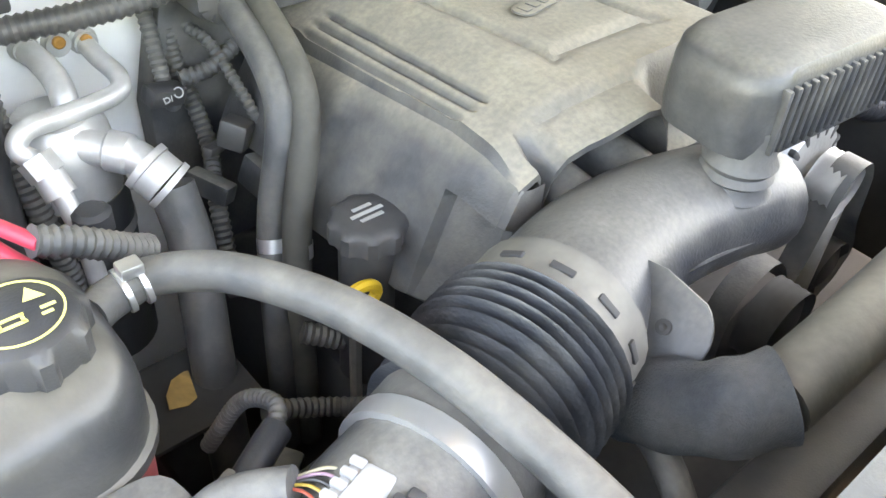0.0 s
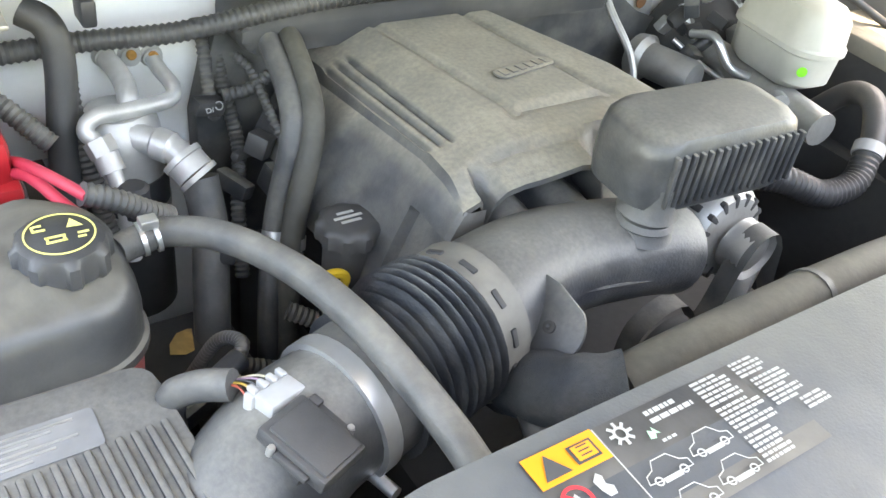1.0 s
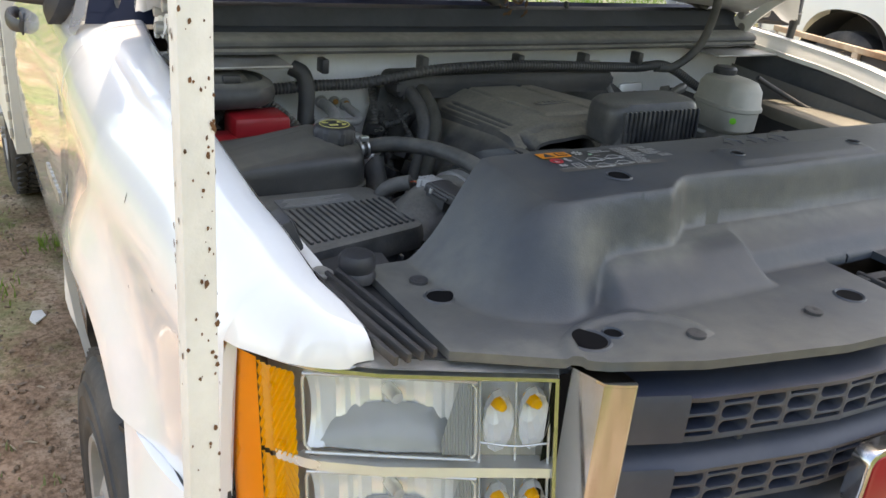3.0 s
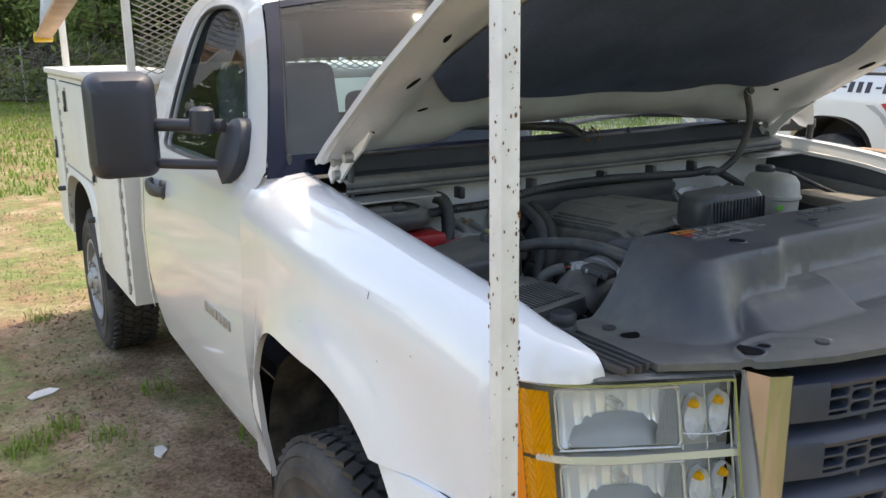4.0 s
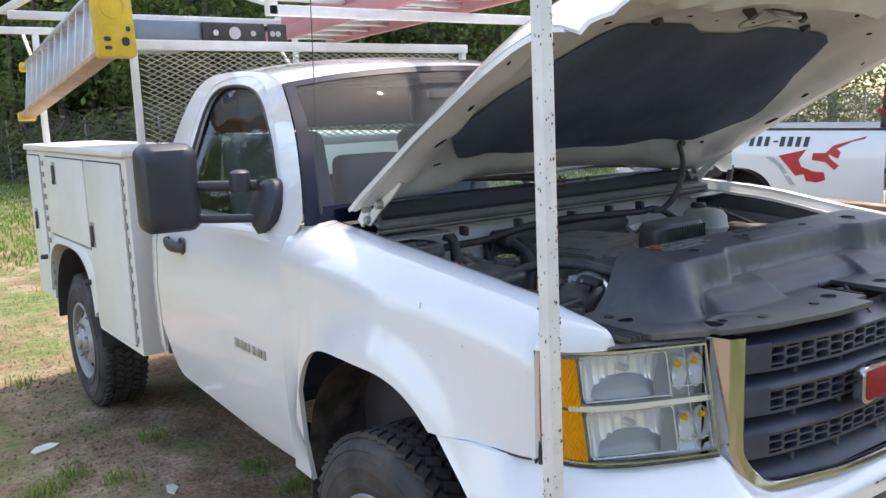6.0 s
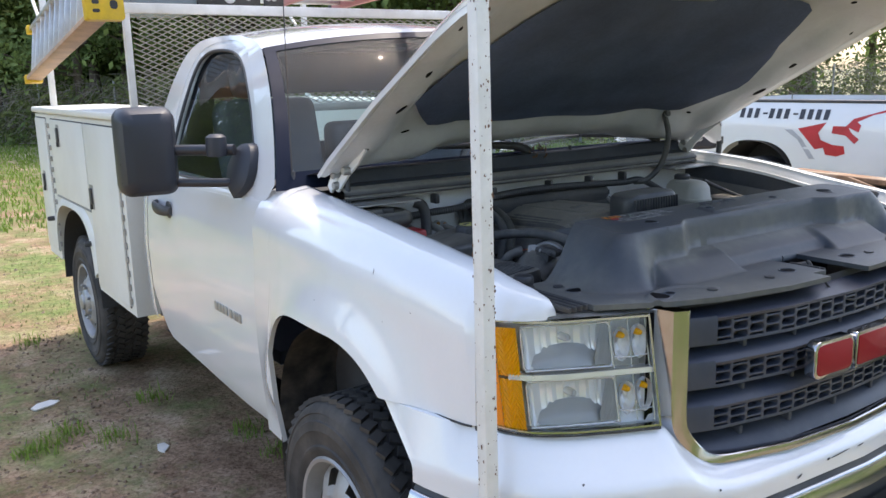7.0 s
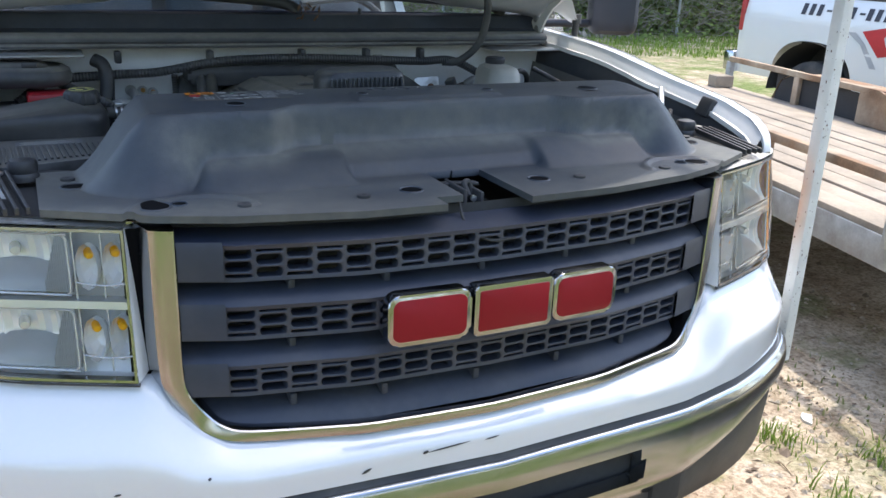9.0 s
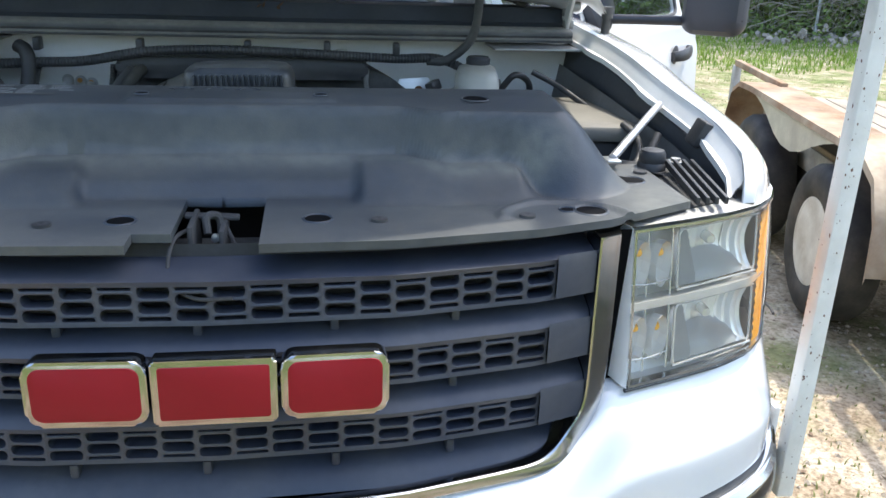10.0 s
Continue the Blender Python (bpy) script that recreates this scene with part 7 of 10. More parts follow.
tube(bm, [(-0.466, 1.155, 1.185), (-0.460, 1.13, 1.180), (-0.459, 1.10, 1.174), (-0.462, 1.078, 1.162), (-0.464, 1.072, 1.14)], 0.0125, 12)
part("suction_pipe", bm, DUSTY_ALU, accu)
bm = nb()
lathe(bm, [(0.0535, 0.88), (0.0535, 1.072), (0.0515, 1.080), (0.0505, 1.080)], Matrix.Translation((-0.478, 1.075, 0)), 28)
part("accumulator_jacket", bm, TANK_BLACK, accu, "glossy black lower jacket")
bm = nb()
lathe(bm, [(0.0545, 1.028), (0.0550, 1.032), (0.0550, 1.038), (0.0545, 1.042)], Matrix.Translation((-0.478, 1.075, 0)), 28, cap=False)
part("jacket_strap", bm, DUSTY_ALU, accu)
bm = nb()
tube(bm, [(-0.410, 1.155, 1.178), (-0.410, 1.125, 1.174), (-0.407, 1.085, 1.169), (-0.420, 1.068, 1.163), (-0.475, 1.05, 1.168), (-0.510, 1.037, 1.174), (-0.523, 1.030, 1.162), (-0.510, 1.020, 1.146), (-0.506, 1.0, 1.125), (-0.502, 0.985, 1.09), (-0.50, 0.975, 1.02)], 0.0095, 12)
part("liquid_pipe", bm, DUSTY_ALU, accu)
bm = nb()
tube(bm, [(-0.514, 1.024, 1.154), (-0.509, 1.013, 1.140)], 0.0165, 6)
tube(bm, [(-0.509, 1.013, 1.140), (-0.506, 1.000, 1.124)], 0.0145, 12)
part("pipe_union", bm, DUSTY_ALU, accu)
bm = nb()
prism(bm, rounded(0.100, 0.050, 0.024), 0.012, axes((-0.438, 1.168, 1.181), (0.968, 0.01, 0.006), (-0.032, 0.01, 1.006)), 0.003)
part("bulkhead_fitting", bm, DARK, accu)
for x, z in ((-0.466, 1.186), (-0.436, 1.183), (-0.410, 1.178)):
    bm = nb()
    m = axes((x, 1.162, z), (0.968, 0.01, 0.006), (-0.032, 0.01, 1.006))
    lathe(bm, [(0.0145, 0), (0.0145, 0.008), (0.0120, 0.010), (0.0120, 0.016), (0.0005, 0.016)], m, 14)
    nut = part("fitting_nut", bm, DUSTY_ALU, accu)
    if x > -0.45:
        bm = nb()
        lathe(bm, [(0.0062, 0.016), (0.0062, 0.020), (0.0045, 0.0215), (0.0005, 0.0215)], m @ Matrix.Translation((0, 0.004, 0)), 10)
        part("copper_plug", bm, COPPER, nut, "copper-coloured plug")
bm = nb()
tube(bm, [(-0.472, 1.045, 1.139), (-0.452, 1.028, 1.136), (-0.434, 1.008, 1.132), (-0.428, 0.998, 1.124)], lambda f: 0.0165 + 0.003 * (0.35 < f < 0.6), 14)
part("hose_fitting", bm, DUSTY_ALU, accu)
bm = nb()
tube(bm, [(-0.430, 1.002, 1.126), (-0.427, 0.997, 1.122)], 0.0255, 16)
tube(bm, [(-0.427, 0.997, 1.122), (-0.419, 0.984, 1.111)], 0.0238, 16)
tube(bm, [(-0.419, 0.984, 1.111), (-0.416, 0.980, 1.107)], 0.0255, 16)
part("crimp_sleeve", bm, DUSTY_ALU, accu)
bm = nb()
tube(bm, [(-0.416, 0.982, 1.108), (-0.416, 0.955, 1.053), (-0.428, 0.924, 0.997), (-0.444, 0.882, 0.922), (-0.459, 0.833, 0.80)], 0.0215, 14)
part("suction_hose", bm, RUBBER, accu, "thick black rubber hose")
bm = nb()
lathe(bm, [(0.010, 0), (0.010, 0.018), (0.014, 0.02), (0.014, 0.038), (0.010, 0.042), (0.0005, 0.042)], Matrix.Translation((-0.492, 0.978, 1.076)) @ Matrix.Diagonal((1.25, 1.25, 1.0, 1)), 12)
part("service_port_cap", bm, BLACK, accu)

# twin heater hoses
for pts in ([(-0.300, 1.145, 1.205), (-0.296, 1.100, 1.218), (-0.297, 1.052, 1.220), (-0.317, 0.948, 1.178), (-0.345, 0.930, 1.060), (-0.372, 0.885, 0.960), (-0.372, 0.880, 0.80)],
            [(-0.262, 1.145, 1.205), (-0.266, 1.095, 1.220), (-0.276, 1.036, 1.223), (-0.297, 0.938, 1.179), (-0.335, 0.900, 1.070), (-0.352, 0.875, 0.950), (-0.350, 0.870, 0.80)]):
    bm = nb()
    tube(bm, pts, 0.0145, 12)
    hh = part("heater_hose", bm, RUBBER if pts[0][0] < -0.28 else HOSE_DUST, truck, "dusty rubber heater hose")
    bm = nb()
    a, b = Vector(pts[4]), Vector(pts[5])
    tube(bm, [a.lerp(b, 0.1), a.lerp(b, 0.22)], 0.0152, 12)
    part("hose_clip", bm, ALU, hh)

# looms and odd connectors beside the accumulator
for pts, r in (([(-0.352, 1.145, 1.225), (-0.353, 1.13, 1.195), (-0.358, 1.10, 1.143), (-0.356, 1.09, 1.12)], 0.009), ([(-0.52, 1.10, 1.225), (-0.525, 1.07, 1.17), (-0.52, 1.04, 1.10), (-0.51, 1.02, 1.0)], 0.012),
               ([(-0.335, 1.13, 1.19), (-0.334, 1.12, 1.145), (-0.329, 1.08, 1.074), (-0.355, 1.02, 1.035), (-0.37, 0.97, 0.95)], 0.010), ([(-0.322, 1.13, 1.185), (-0.305, 1.10, 1.170), (-0.297, 1.05, 1.129), (-0.29, 1.02, 1.09)], 0.007), ([(-0.345, 1.09, 1.145), (-0.315, 1.085, 1.15), (-0.28, 1.09, 1.165)], 0.009), ([(-0.36, 0.86, 0.98), (-0.30, 0.82, 0.96), (-0.26, 0.76, 1.0)], 0.012),
               ([(-0.44, 0.80, 0.98), (-0.38, 0.78, 0.96), (-0.34, 0.72, 0.98), (-0.36, 0.64, 1.0)], 0.010), ([(-0.56, 1.02, 1.16), (-0.60, 1.05, 1.20), (-0.64, 1.09, 1.22)], 0.012)):
    bm = nb()
    tube(bm, pts, r, 10, 8, 0.0018, 0.007)
    part("loom_branch", bm, RUBBER, truck)
for c, sz, rz in (((-0.366, 1.085, 1.137), (0.042, 0.022, 0.020), 12), ((-0.318, 1.035, 1.10), (0.03, 0.03, 0.03), 40), ((-0.312, 1.00, 1.065), (0.028, 0.04, 0.035), 10), ((-0.335, 1.045, 1.085), (0.05, 0.012, 0.012), 35), ((-0.405, 0.93, 1.03), (0.03, 0.02, 0.02), 70),
                  ((-0.360, 1.02, 1.06), (0.022, 0.05, 0.022), 30), ((-0.47, 0.66, 1.06), (0.05, 0.03, 0.03), 15), ((-0.49, 0.68, 1.07), (0.025, 0.02, 0.025), 40)):
    bm = nb()
    box(bm, (0, 0, 0), sz, 0.004, pose(*c, 10, 15, rz))
    part("connector", bm, BLACK if sz[0] > 0.029 else DUCT_PLASTIC, truck)
lettering("connector_print", "B/O", 0.016, pose(-0.3615, 1.0735, 1.1395, 62, 0, 12), LABEL_WHITE, truck)

# oil filler and dipstick
bm = nb()
rows = []
for z, r, w in ((1.095, 0.034, 0.003), (1.112, 0.034, 0.003), (1.117, 0.031, 0.002), (1.119, 0.026, 0)):
    rows.append([Vector((-0.303 + (r + w * (math.cos(9 * a) > 0)) * math.cos(a), 0.832 + (r + w * (math.cos(9 * a) > 0)) * math.sin(a), z)) for a in (2 * math.pi * k / 54 for k in range(54))])
loft(bm, rows, closed=True, cap=True)
oil = part("oil_filler_cap", bm, BLACK, truck, "black oil filler cap with white print")
for y, w in ((0.842, 0.02), (0.834, 0.034), (0.826, 0.024)):
    bm = nb()
    box(bm, (-0.303, y, 1.1195), (w, 0.004, 0.0008), 0)
    part("cap_print_bar", bm, LABEL_WHITE, oil)
bm = nb()
lathe(bm, [(0.027, 0.92), (0.027, 1.095)], Matrix.Translation((-0.303, 0.832, 0)), 20)
part("filler_neck", bm, BLACK, oil)
bm = nb()
ring = [Vector((-0.349 + 0.019 * math.cos(a), 0.783, 1.078 + 0.013 * math.sin(a))) for a in (2 * math.pi * k / 16 for k in range(17))]
tube(bm, [Matrix.Rotation(0.0, 3, "X") @ p for p in ring], 0.0055, 8, 2)
part("dipstick_ring", bm, YELLOW, truck, "yellow dipstick ring")
bm = nb()
tube(bm, [(-0.349, 0.785, 1.066), (-0.34, 0.80, 1.0), (-0.33, 0.81, 0.85)], 0.006, 8)
part("dipstick_tube", bm, CAST, truck)

# alternator, pulleys and belt
bm = nb()
AM = axes((0.108, 0.675, 1.105), (1, 0, 0.05), (0, 0.1, 1))
lathe(bm, [(0.020, 0.045), (0.052, 0.042), (0.062, 0.030), (0.064, 0.0), (0.064, -0.06), (0.055, -0.08), (0.0005, -0.085)], AM, 32)
alt = part("alternator", bm, CAST, truck, "cast aluminium alternator with cooling slots")
for k in range(16):
    a = 2 * math.pi * k / 16
    bm = nb()
    box(bm, (0.046, 0, 0.036), (0.022, 0.008, 0.014), 0.002, AM @ Matrix.Rotation(a, 4, "Z"))
    box(bm, (0.062, 0, 0.010), (0.006, 0.009, 0.034), 0.001, AM @ Matrix.Rotation(a, 4, "Z"))
    part("alternator_fin", bm, DARK, alt)


def pulley(c, r):
    m = axes(c, (1, 0, 0), (0, 0, 1))
    bm = nb()
    prof = [(0.012, 0.014), (r * 0.55, 0.012), (r * 0.8, 0.008), (r, 0.014)] + [(r - 0.0012 * (k % 2), 0.014 - 0.004 * k) for k in range(8)] + [(r, -0.018), (r * 0.6, -0.016)]
    lathe(bm, prof, m, 32)
    return part("pulley", bm, DARK if r > 0.035 else CAST, truck)


pulley((0.112, 0.606, 1.108), 0.034)
pulley((-0.04, 0.555, 1.045), 0.042)
pulley((0.02, 0.585, 0.93), 0.075)
pulley((0.16, 0.60, 0.98), 0.036)
bm = nb()
loop = [(0.147, 1.115), (0.125, 1.142), (0.095, 1.138), (0.078, 1.10), (0.055, 1.02), (0.0, 1.078), (-0.05, 1.07), (-0.07, 1.03), (-0.055, 0.93), (0.0, 0.86), (0.08, 0.88), (0.15, 0.945), (0.195, 0.99), (0.165, 1.05)]
line = smooth_line([(x, 0.600, z) for x, z in loop + loop[:1]], 4)[:-1]
loft(bm, [[p + Vector((0, -0.016, 0)) for p in line], [p + Vector((0, 0.010, 0)) for p in line]], closed=True)
part("drive_belt", bm, RUBBER, truck)
bm = nb()
bar(bm, (0.145, 0.615, 1.10), (0.10, 0.60, 0.98), 0.035, 0.014, 0.004)
part("tensioner_arm", bm, CAST, truck)

# upper radiator hose with woven sleeve, and thin hose
bm = nb()
tube(bm, [(-0.252, 0.590, 1.070), (-0.266, 0.562, 1.102), (-0.274, 0.527, 1.132), (-0.266, 0.492, 1.155), (-0.236, 0.470, 1.168)], lambda f: 0.033 + 0.0012 * math.sin(f * 26), 22, 10)
rh = part("radiator_hose", bm, CLOTH, truck, "radiator hose in a woven grey sleeve")
bm = nb()
tube(bm, [(-0.245, 0.471, 1.168), (-0.165, 0.468, 1.180), (-0.06, 0.472, 1.178), (0.08, 0.480, 1.168), (0.25, 0.495, 1.14), (0.40, 0.50, 1.10), (0.46, 0.48, 1.06)], 0.0270, 18, 8)
part("hose_run", bm, HOSE_DUST, rh)
bm = nb()
tube(bm, [(0.012, 0.476, 1.173), (0.022, 0.4765, 1.172)], 0.0295, 18, 8)
part("hose_joint", bm, BLACK, rh)
bm = nb()
tube(bm, [(-0.30, 0.60, 1.06), (-0.285, 0.555, 1.105), (-0.285, 0.52, 1.105), (-0.30, 0.475, 1.08), (-0.31, 0.45, 1.02)], 0.012, 10)
part("thin_hose", bm, RUBBER, truck)

# battery with red terminal cover, leads
bm = nb()
box(bm, (-0.715, 1.085, 1.045), (0.23, 0.28, 0.23), 0.008)
box(bm, (-0.715, 1.085, 1.162), (0.21, 0.26, 0.012), 0.004)
batt = part("battery", bm, BLACK, truck, "black battery with red terminal cover")
bm = nb()
box(bm, (-0.645, 1.12, 1.169), (0.075, 0.10, 0.002), 0.0006)
part("battery_label", bm, LABEL_GREY, batt, "faded grey battery label")
bm = nb()
box(bm, (-0.676, 1.12, 1.1705), (0.012, 0.10, 0.002), 0.0004)
part("label_stripe", bm, LABEL_YELLOW, batt)
bm = nb()
box(bm, (-0.735, 1.08, 1.169), (0.04, 0.055, 0.002), 0.0006)
part("date_label", bm, LABEL_WHITE, batt)
for k in range(5):
    bm = nb()
    box(bm, (-0.638, 1.15 - 0.015 * k, 1.1705), (0.05 - 0.006 * (k % 2), 0.005, 0.001), 0)
    part("label_text_bar", bm, CAST, batt)
bm = nb()
box(bm, (-0.664, 0.985, 1.180), (0.110, 0.080, 0.072), 0.010)
tcover = part("terminal_cover", bm, RED, batt, "red plastic terminal cover")
bm = nb()
box(bm, (-0.748, 0.965, 1.162), (0.072, 0.070, 0.040), 0.008)
part("cover_wing", bm, RED, tcover)
bm = nb()
box(bm, (-0.640, 0.952, 1.162), (0.07, 0.040, 0.020), 0.006)
part("cover_flap", bm, RED, tcover)
for d in (0, 0.024):
    bm = nb()
    tube(bm, [(-0.615, 1.00 - d, 1.165), (-0.600, 0.945 - d, 1.190), (-0.585, 0.88 - d, 1.210 - d * 0.5), (-0.568, 0.832 - d * 0.5, 1.216 - d)], 0.0058, 10)
    part("red_lead", bm, LEAD_RED, batt)
bm = nb()
tube(bm, [(-0.572, 0.838, 1.217), (-0.545, 0.838, 1.203), (-0.515, 0.845, 1.178), (-0.491, 0.855, 1.158)], 0.0118, 10, 8, 0.002, 0.007)
part("lead_conduit", bm, RUBBER, batt)
bm = nb()
tube(bm, [(-0.555, 1.10, 1.275), (-0.535, 1.085, 1.262), (-0.530, 1.075, 1.22), (-0.545, 1.05, 1.12), (-0.55, 1.03, 1.0)], 0.017, 12)
part("drain_pipe", bm, BLACK, truck, "black bent pipe from the cowl")
bm = nb()
m = pose(-0.735, 1.060, 1.225, 0, 0, -6)
loft(bm, [[m @ Vector((px, py, z)) for px, py in rounded(0.25 * g, 0.17 * g, 0.075 * g, 8)] for z, g in ((0.0, 0.90), (0.008, 0.98), (0.020, 1.0), (0.036, 0.96), (0.044, 0.86), (0.046, 0.80), (0.041, 0.76), (0.042, 0.58), (0.050, 0.52), (0.054, 0.40))], closed=True, cap=True)
housing = part("fan_housing", bm, material("dark_grey_housing_plastic", (0.055, 0.056, 0.060), 0.42, vary=0.2, scale=14, dust=0.22, up_dust=0.40, dust_color=(0.33, 0.31, 0.26)), truck, "rounded dusty grey duct under the cowl corner")
bm = nb()
box(bm, (0.035, -0.045, 0.050), (0.034, 0.016, 0.014), 0.003, m)
part("housing_clip", bm, BLACK, housing)
bm = nb()
box(bm, (-0.69, 1.085, 1.293), (0.22, 0.13, 0.006), 0.002)
part("hinge_shelf", bm, CAST, truck)
bm = nb()
box(bm, (0.69, 1.085, 1.293), (0.22, 0.13, 0.006), 0.002)
part("hinge_shelf", bm, CAST, truck)

# brake master cylinder with its reservoir
bm = nb()
RM = pose(0.516, 0.905, 0.030, 0, 0, -8) @ Matrix.Diagonal((1.14, 1.14, 1.0, 1))
rows = []
for z, w, h in ((1.108, 0.070, 0.12), (1.120, 0.085, 0.15), (1.165, 0.088, 0.155), (1.168, 0.096, 0.165), (1.176, 0.096, 0.165), (1.180, 0.090, 0.158), (1.215, 0.086, 0.150), (1.232, 0.074, 0.125), (1.238, 0.05, 0.09)):
    rows.append([RM @ Vector((px, py, z)) for px, py in rounded(w, h, min(w, h) * 0.42, 6)])
loft(bm, rows, closed=True, cap=True)
fluid = part("brake_reservoir", bm, TRANSLUCENT, truck, "yellowed white brake fluid reservoir")
bm = nb()
lathe(bm, [(0.028, 0), (0.029, 0.014), (0.024, 0.02), (0.0005, 0.021)], Matrix.Translation((0.524, 0.940, 1.266)), 20)
part("reservoir_cap", bm, BLACK, fluid)
bm = nb()
lathe(bm, [(0.008, 0), (0.008, 0.001)], axes((0.461, 0.828, 1.178), (1, -0.9, 0), (0, 0, 1)), 14)
part("green_dot", bm, GREEN, fluid)
bm = nb()
tube(bm, [(0.466, 0.764, 1.112), (0.480, 0.85, 1.112), (0.50, 0.95, 1.112), (0.515, 1.05, 1.11)], 0.027, 16)
tube(bm, [(0.448, 0.845, 1.125), (0.440, 0.83, 1.125)], 0.017, 12)
mcyl = part("master_cylinder", bm, CAST, truck, "cast aluminium master cylinder")
bm = nb()
tube(bm, [(0.43, 1.02, 1.16), (0.425, 0.97, 1.175), (0.435, 0.935, 1.14), (0.47, 0.92, 1.125), (0.51, 0.91, 1.12)], 0.007, 10)
part("brake_pipe", bm, ALU, mcyl)
bm = nb()
lathe(bm, [(0.036, 0), (0.040, 0.02), (0.030, 0.03), (0.030, 0.11), (0.027, 0.12), (0.010, 0.122), (0.0005, 0.12)], axes((0.385, 1.085, 1.10), (1, 0.15, 0), (0, 0.05, 1)), 20)
part("vacuum_pump", bm, CAST, truck)
bm = nb()
prism(bm, rounded(0.085, 0.110, 0.012), 0.004, axes((0.395, 1.128, 1.150), (1, 0, 0.05), (0, 0.05, 1)), 0.001)
plate = part("bracket_plate", bm, ALU, truck, "bare steel bracket plate on the bulkhead")
bm = nb()
lathe(bm, [(0.011, 0), (0.011, 0.002)], axes((0.405, 1.122, 1.175), (1, 0, 0), (0, 0, 1)), 14)
part("plate_hole", bm, material("rusty_hole", (0.16, 0.07, 0.03), 0.9), plate)
bm = nb()
lathe(bm, [(0.095, -0.02), (0.105, 0.0), (0.105, 0.05), (0.080, 0.085), (0.030, 0.095)], axes((0.535, 1.12, 1.085), (1, 0, 0), (0, 0, 1)), 28)
part("brake_booster", bm, DARK, truck, "black brake servo on the bulkhead")
rb = random.Random(17)
for k in range(22):
    c = (rb.uniform(0.43, 0.60), rb.uniform(1.02, 1.09), rb.uniform(1.09, 1.20))
    bm = nb()
    if k % 3:
        box(bm, (0, 0, 0), (rb.uniform(0.015, 0.04), rb.uniform(0.015, 0.035), rb.uniform(0.012, 0.03)), 0.003, pose(*c, rb.uniform(-30, 30), rb.uniform(-30, 30), rb.uniform(0, 90)))
    else:
        lathe(bm, [(0.010, -0.02), (0.013, -0.015), (0.013, 0.01), (0.008, 0.02)], pose(*c, rb.uniform(40, 90), rb.uniform(-30, 30), rb.uniform(0, 90)), 12)
    part("hydraulic_fitting", bm, (CAST, DARK, BLACK, DUCT_PLASTIC)[k % 4], truck)
for pts, r in (([(0.455, 1.075, 1.185), (0.462, 1.055, 1.150), (0.490, 1.035, 1.120), (0.535, 1.02, 1.110), (0.59, 1.01, 1.115)], 0.0075), ([(0.55, 1.09, 1.205), (0.575, 1.075, 1.200), (0.59, 1.06, 1.18)], 0.006), ([(0.44, 1.06, 1.13), (0.47, 1.0, 1.10), (0.49, 0.93, 1.09)], 0.005)):
    bm = nb()
    tube(bm, pts, r, 10)
    part("brake_line", bm, ALU, truck)

# fuse box, expansion parts on the driver's side
bm = nb()
box(bm, (0.752, 0.790, 1.075), (0.150, 0.34, 0.17), 0.006)
fuses = part("fuse_box", bm, DARK, truck, "black fuse box under a dusty tan lid")
bm = nb()
m = pose(0.752, 0.790, 0, 0, 0, -5)
loft(bm, [[m @ Vector((px, py, z)) for px, py in rounded(0.168 * g, 0.36 * g, 0.016, 4)] for z, g in ((1.155, 0.99), (1.158, 1.0), (1.178, 1.0), (1.184, 0.98), (1.187, 0.93), (1.188, 0.70))], closed=True, cap=True)
part("fuse_box_lid", bm, material("tan_dusty_plastic", (0.19, 0.18, 0.155), 0.6, vary=0.15, scale=10, dust=0.3, dust_color=(0.33, 0.30, 0.24)), fuses, "dusty tan lid")
for pts, r in (([(0.27, 0.76, 1.08), (0.33, 0.72, 1.085), (0.40, 0.69, 1.06), (0.47, 0.685, 1.065), (0.515, 0.705, 1.10)], 0.0215), ([(0.505, 0.70, 1.09), (0.53, 0.715, 1.115), (0.565, 0.755, 1.145), (0.595, 0.81, 1.13), (0.60, 0.86, 1.07)], 0.0185), ([(0.30, 0.80, 1.02), (0.38, 0.84, 1.03), (0.47, 0.82, 1.02), (0.55, 0.85, 1.0)], 0.012), ([(0.34, 0.90, 1.10), (0.42, 0.86, 1.06), (0.52, 0.90, 1.04)], 0.009),
               ([(0.66, 0.95, 1.25), (0.72, 0.93, 1.22), (0.78, 0.85, 1.18), (0.80, 0.75, 1.17)], 0.007), ([(0.59, 0.98, 1.20), (0.62, 0.96, 1.24), (0.66, 0.98, 1.22), (0.67, 1.0, 1.17)], 0.008),
               ([(0.78, 0.62, 1.19), (0.79, 0.55, 1.17), (0.76, 0.48, 1.14), (0.70, 0.47, 1.10)], 0.007), ([(0.80, 0.48, 1.2), (0.77, 0.44, 1.15), (0.78, 0.36, 1.12)], 0.008)):
    bm = nb()
    tube(bm, pts, r, 12, 8, 0.002 if r > 0.02 else 0.0, 0.009)
    part("side_hose", bm, BLACK, truck)
bm = nb()
tube(bm, [(0.508, 0.702, 1.093), (0.520, 0.709, 1.105)], 0.0235, 16)
part("hose_band", bm, PLASTIC_WHITE, truck)
bm = nb()
tube(bm, [(0.27, 1.09, 1.23), (0.265, 1.05, 1.20), (0.275, 1.0, 1.15), (0.28, 0.97, 1.08)], 0.006, 8)
part("breather_pipe", bm, CAST, truck)

# pressure sensor with its lead beside the filter box, and a dead leaf fallen below
SM = pose(-0.548, 0.655, 1.112, 8, -10, 18)
bm = nb()
box(bm, (0, 0, 0), (0.040, 0.026, 0.024), 0.004, SM)
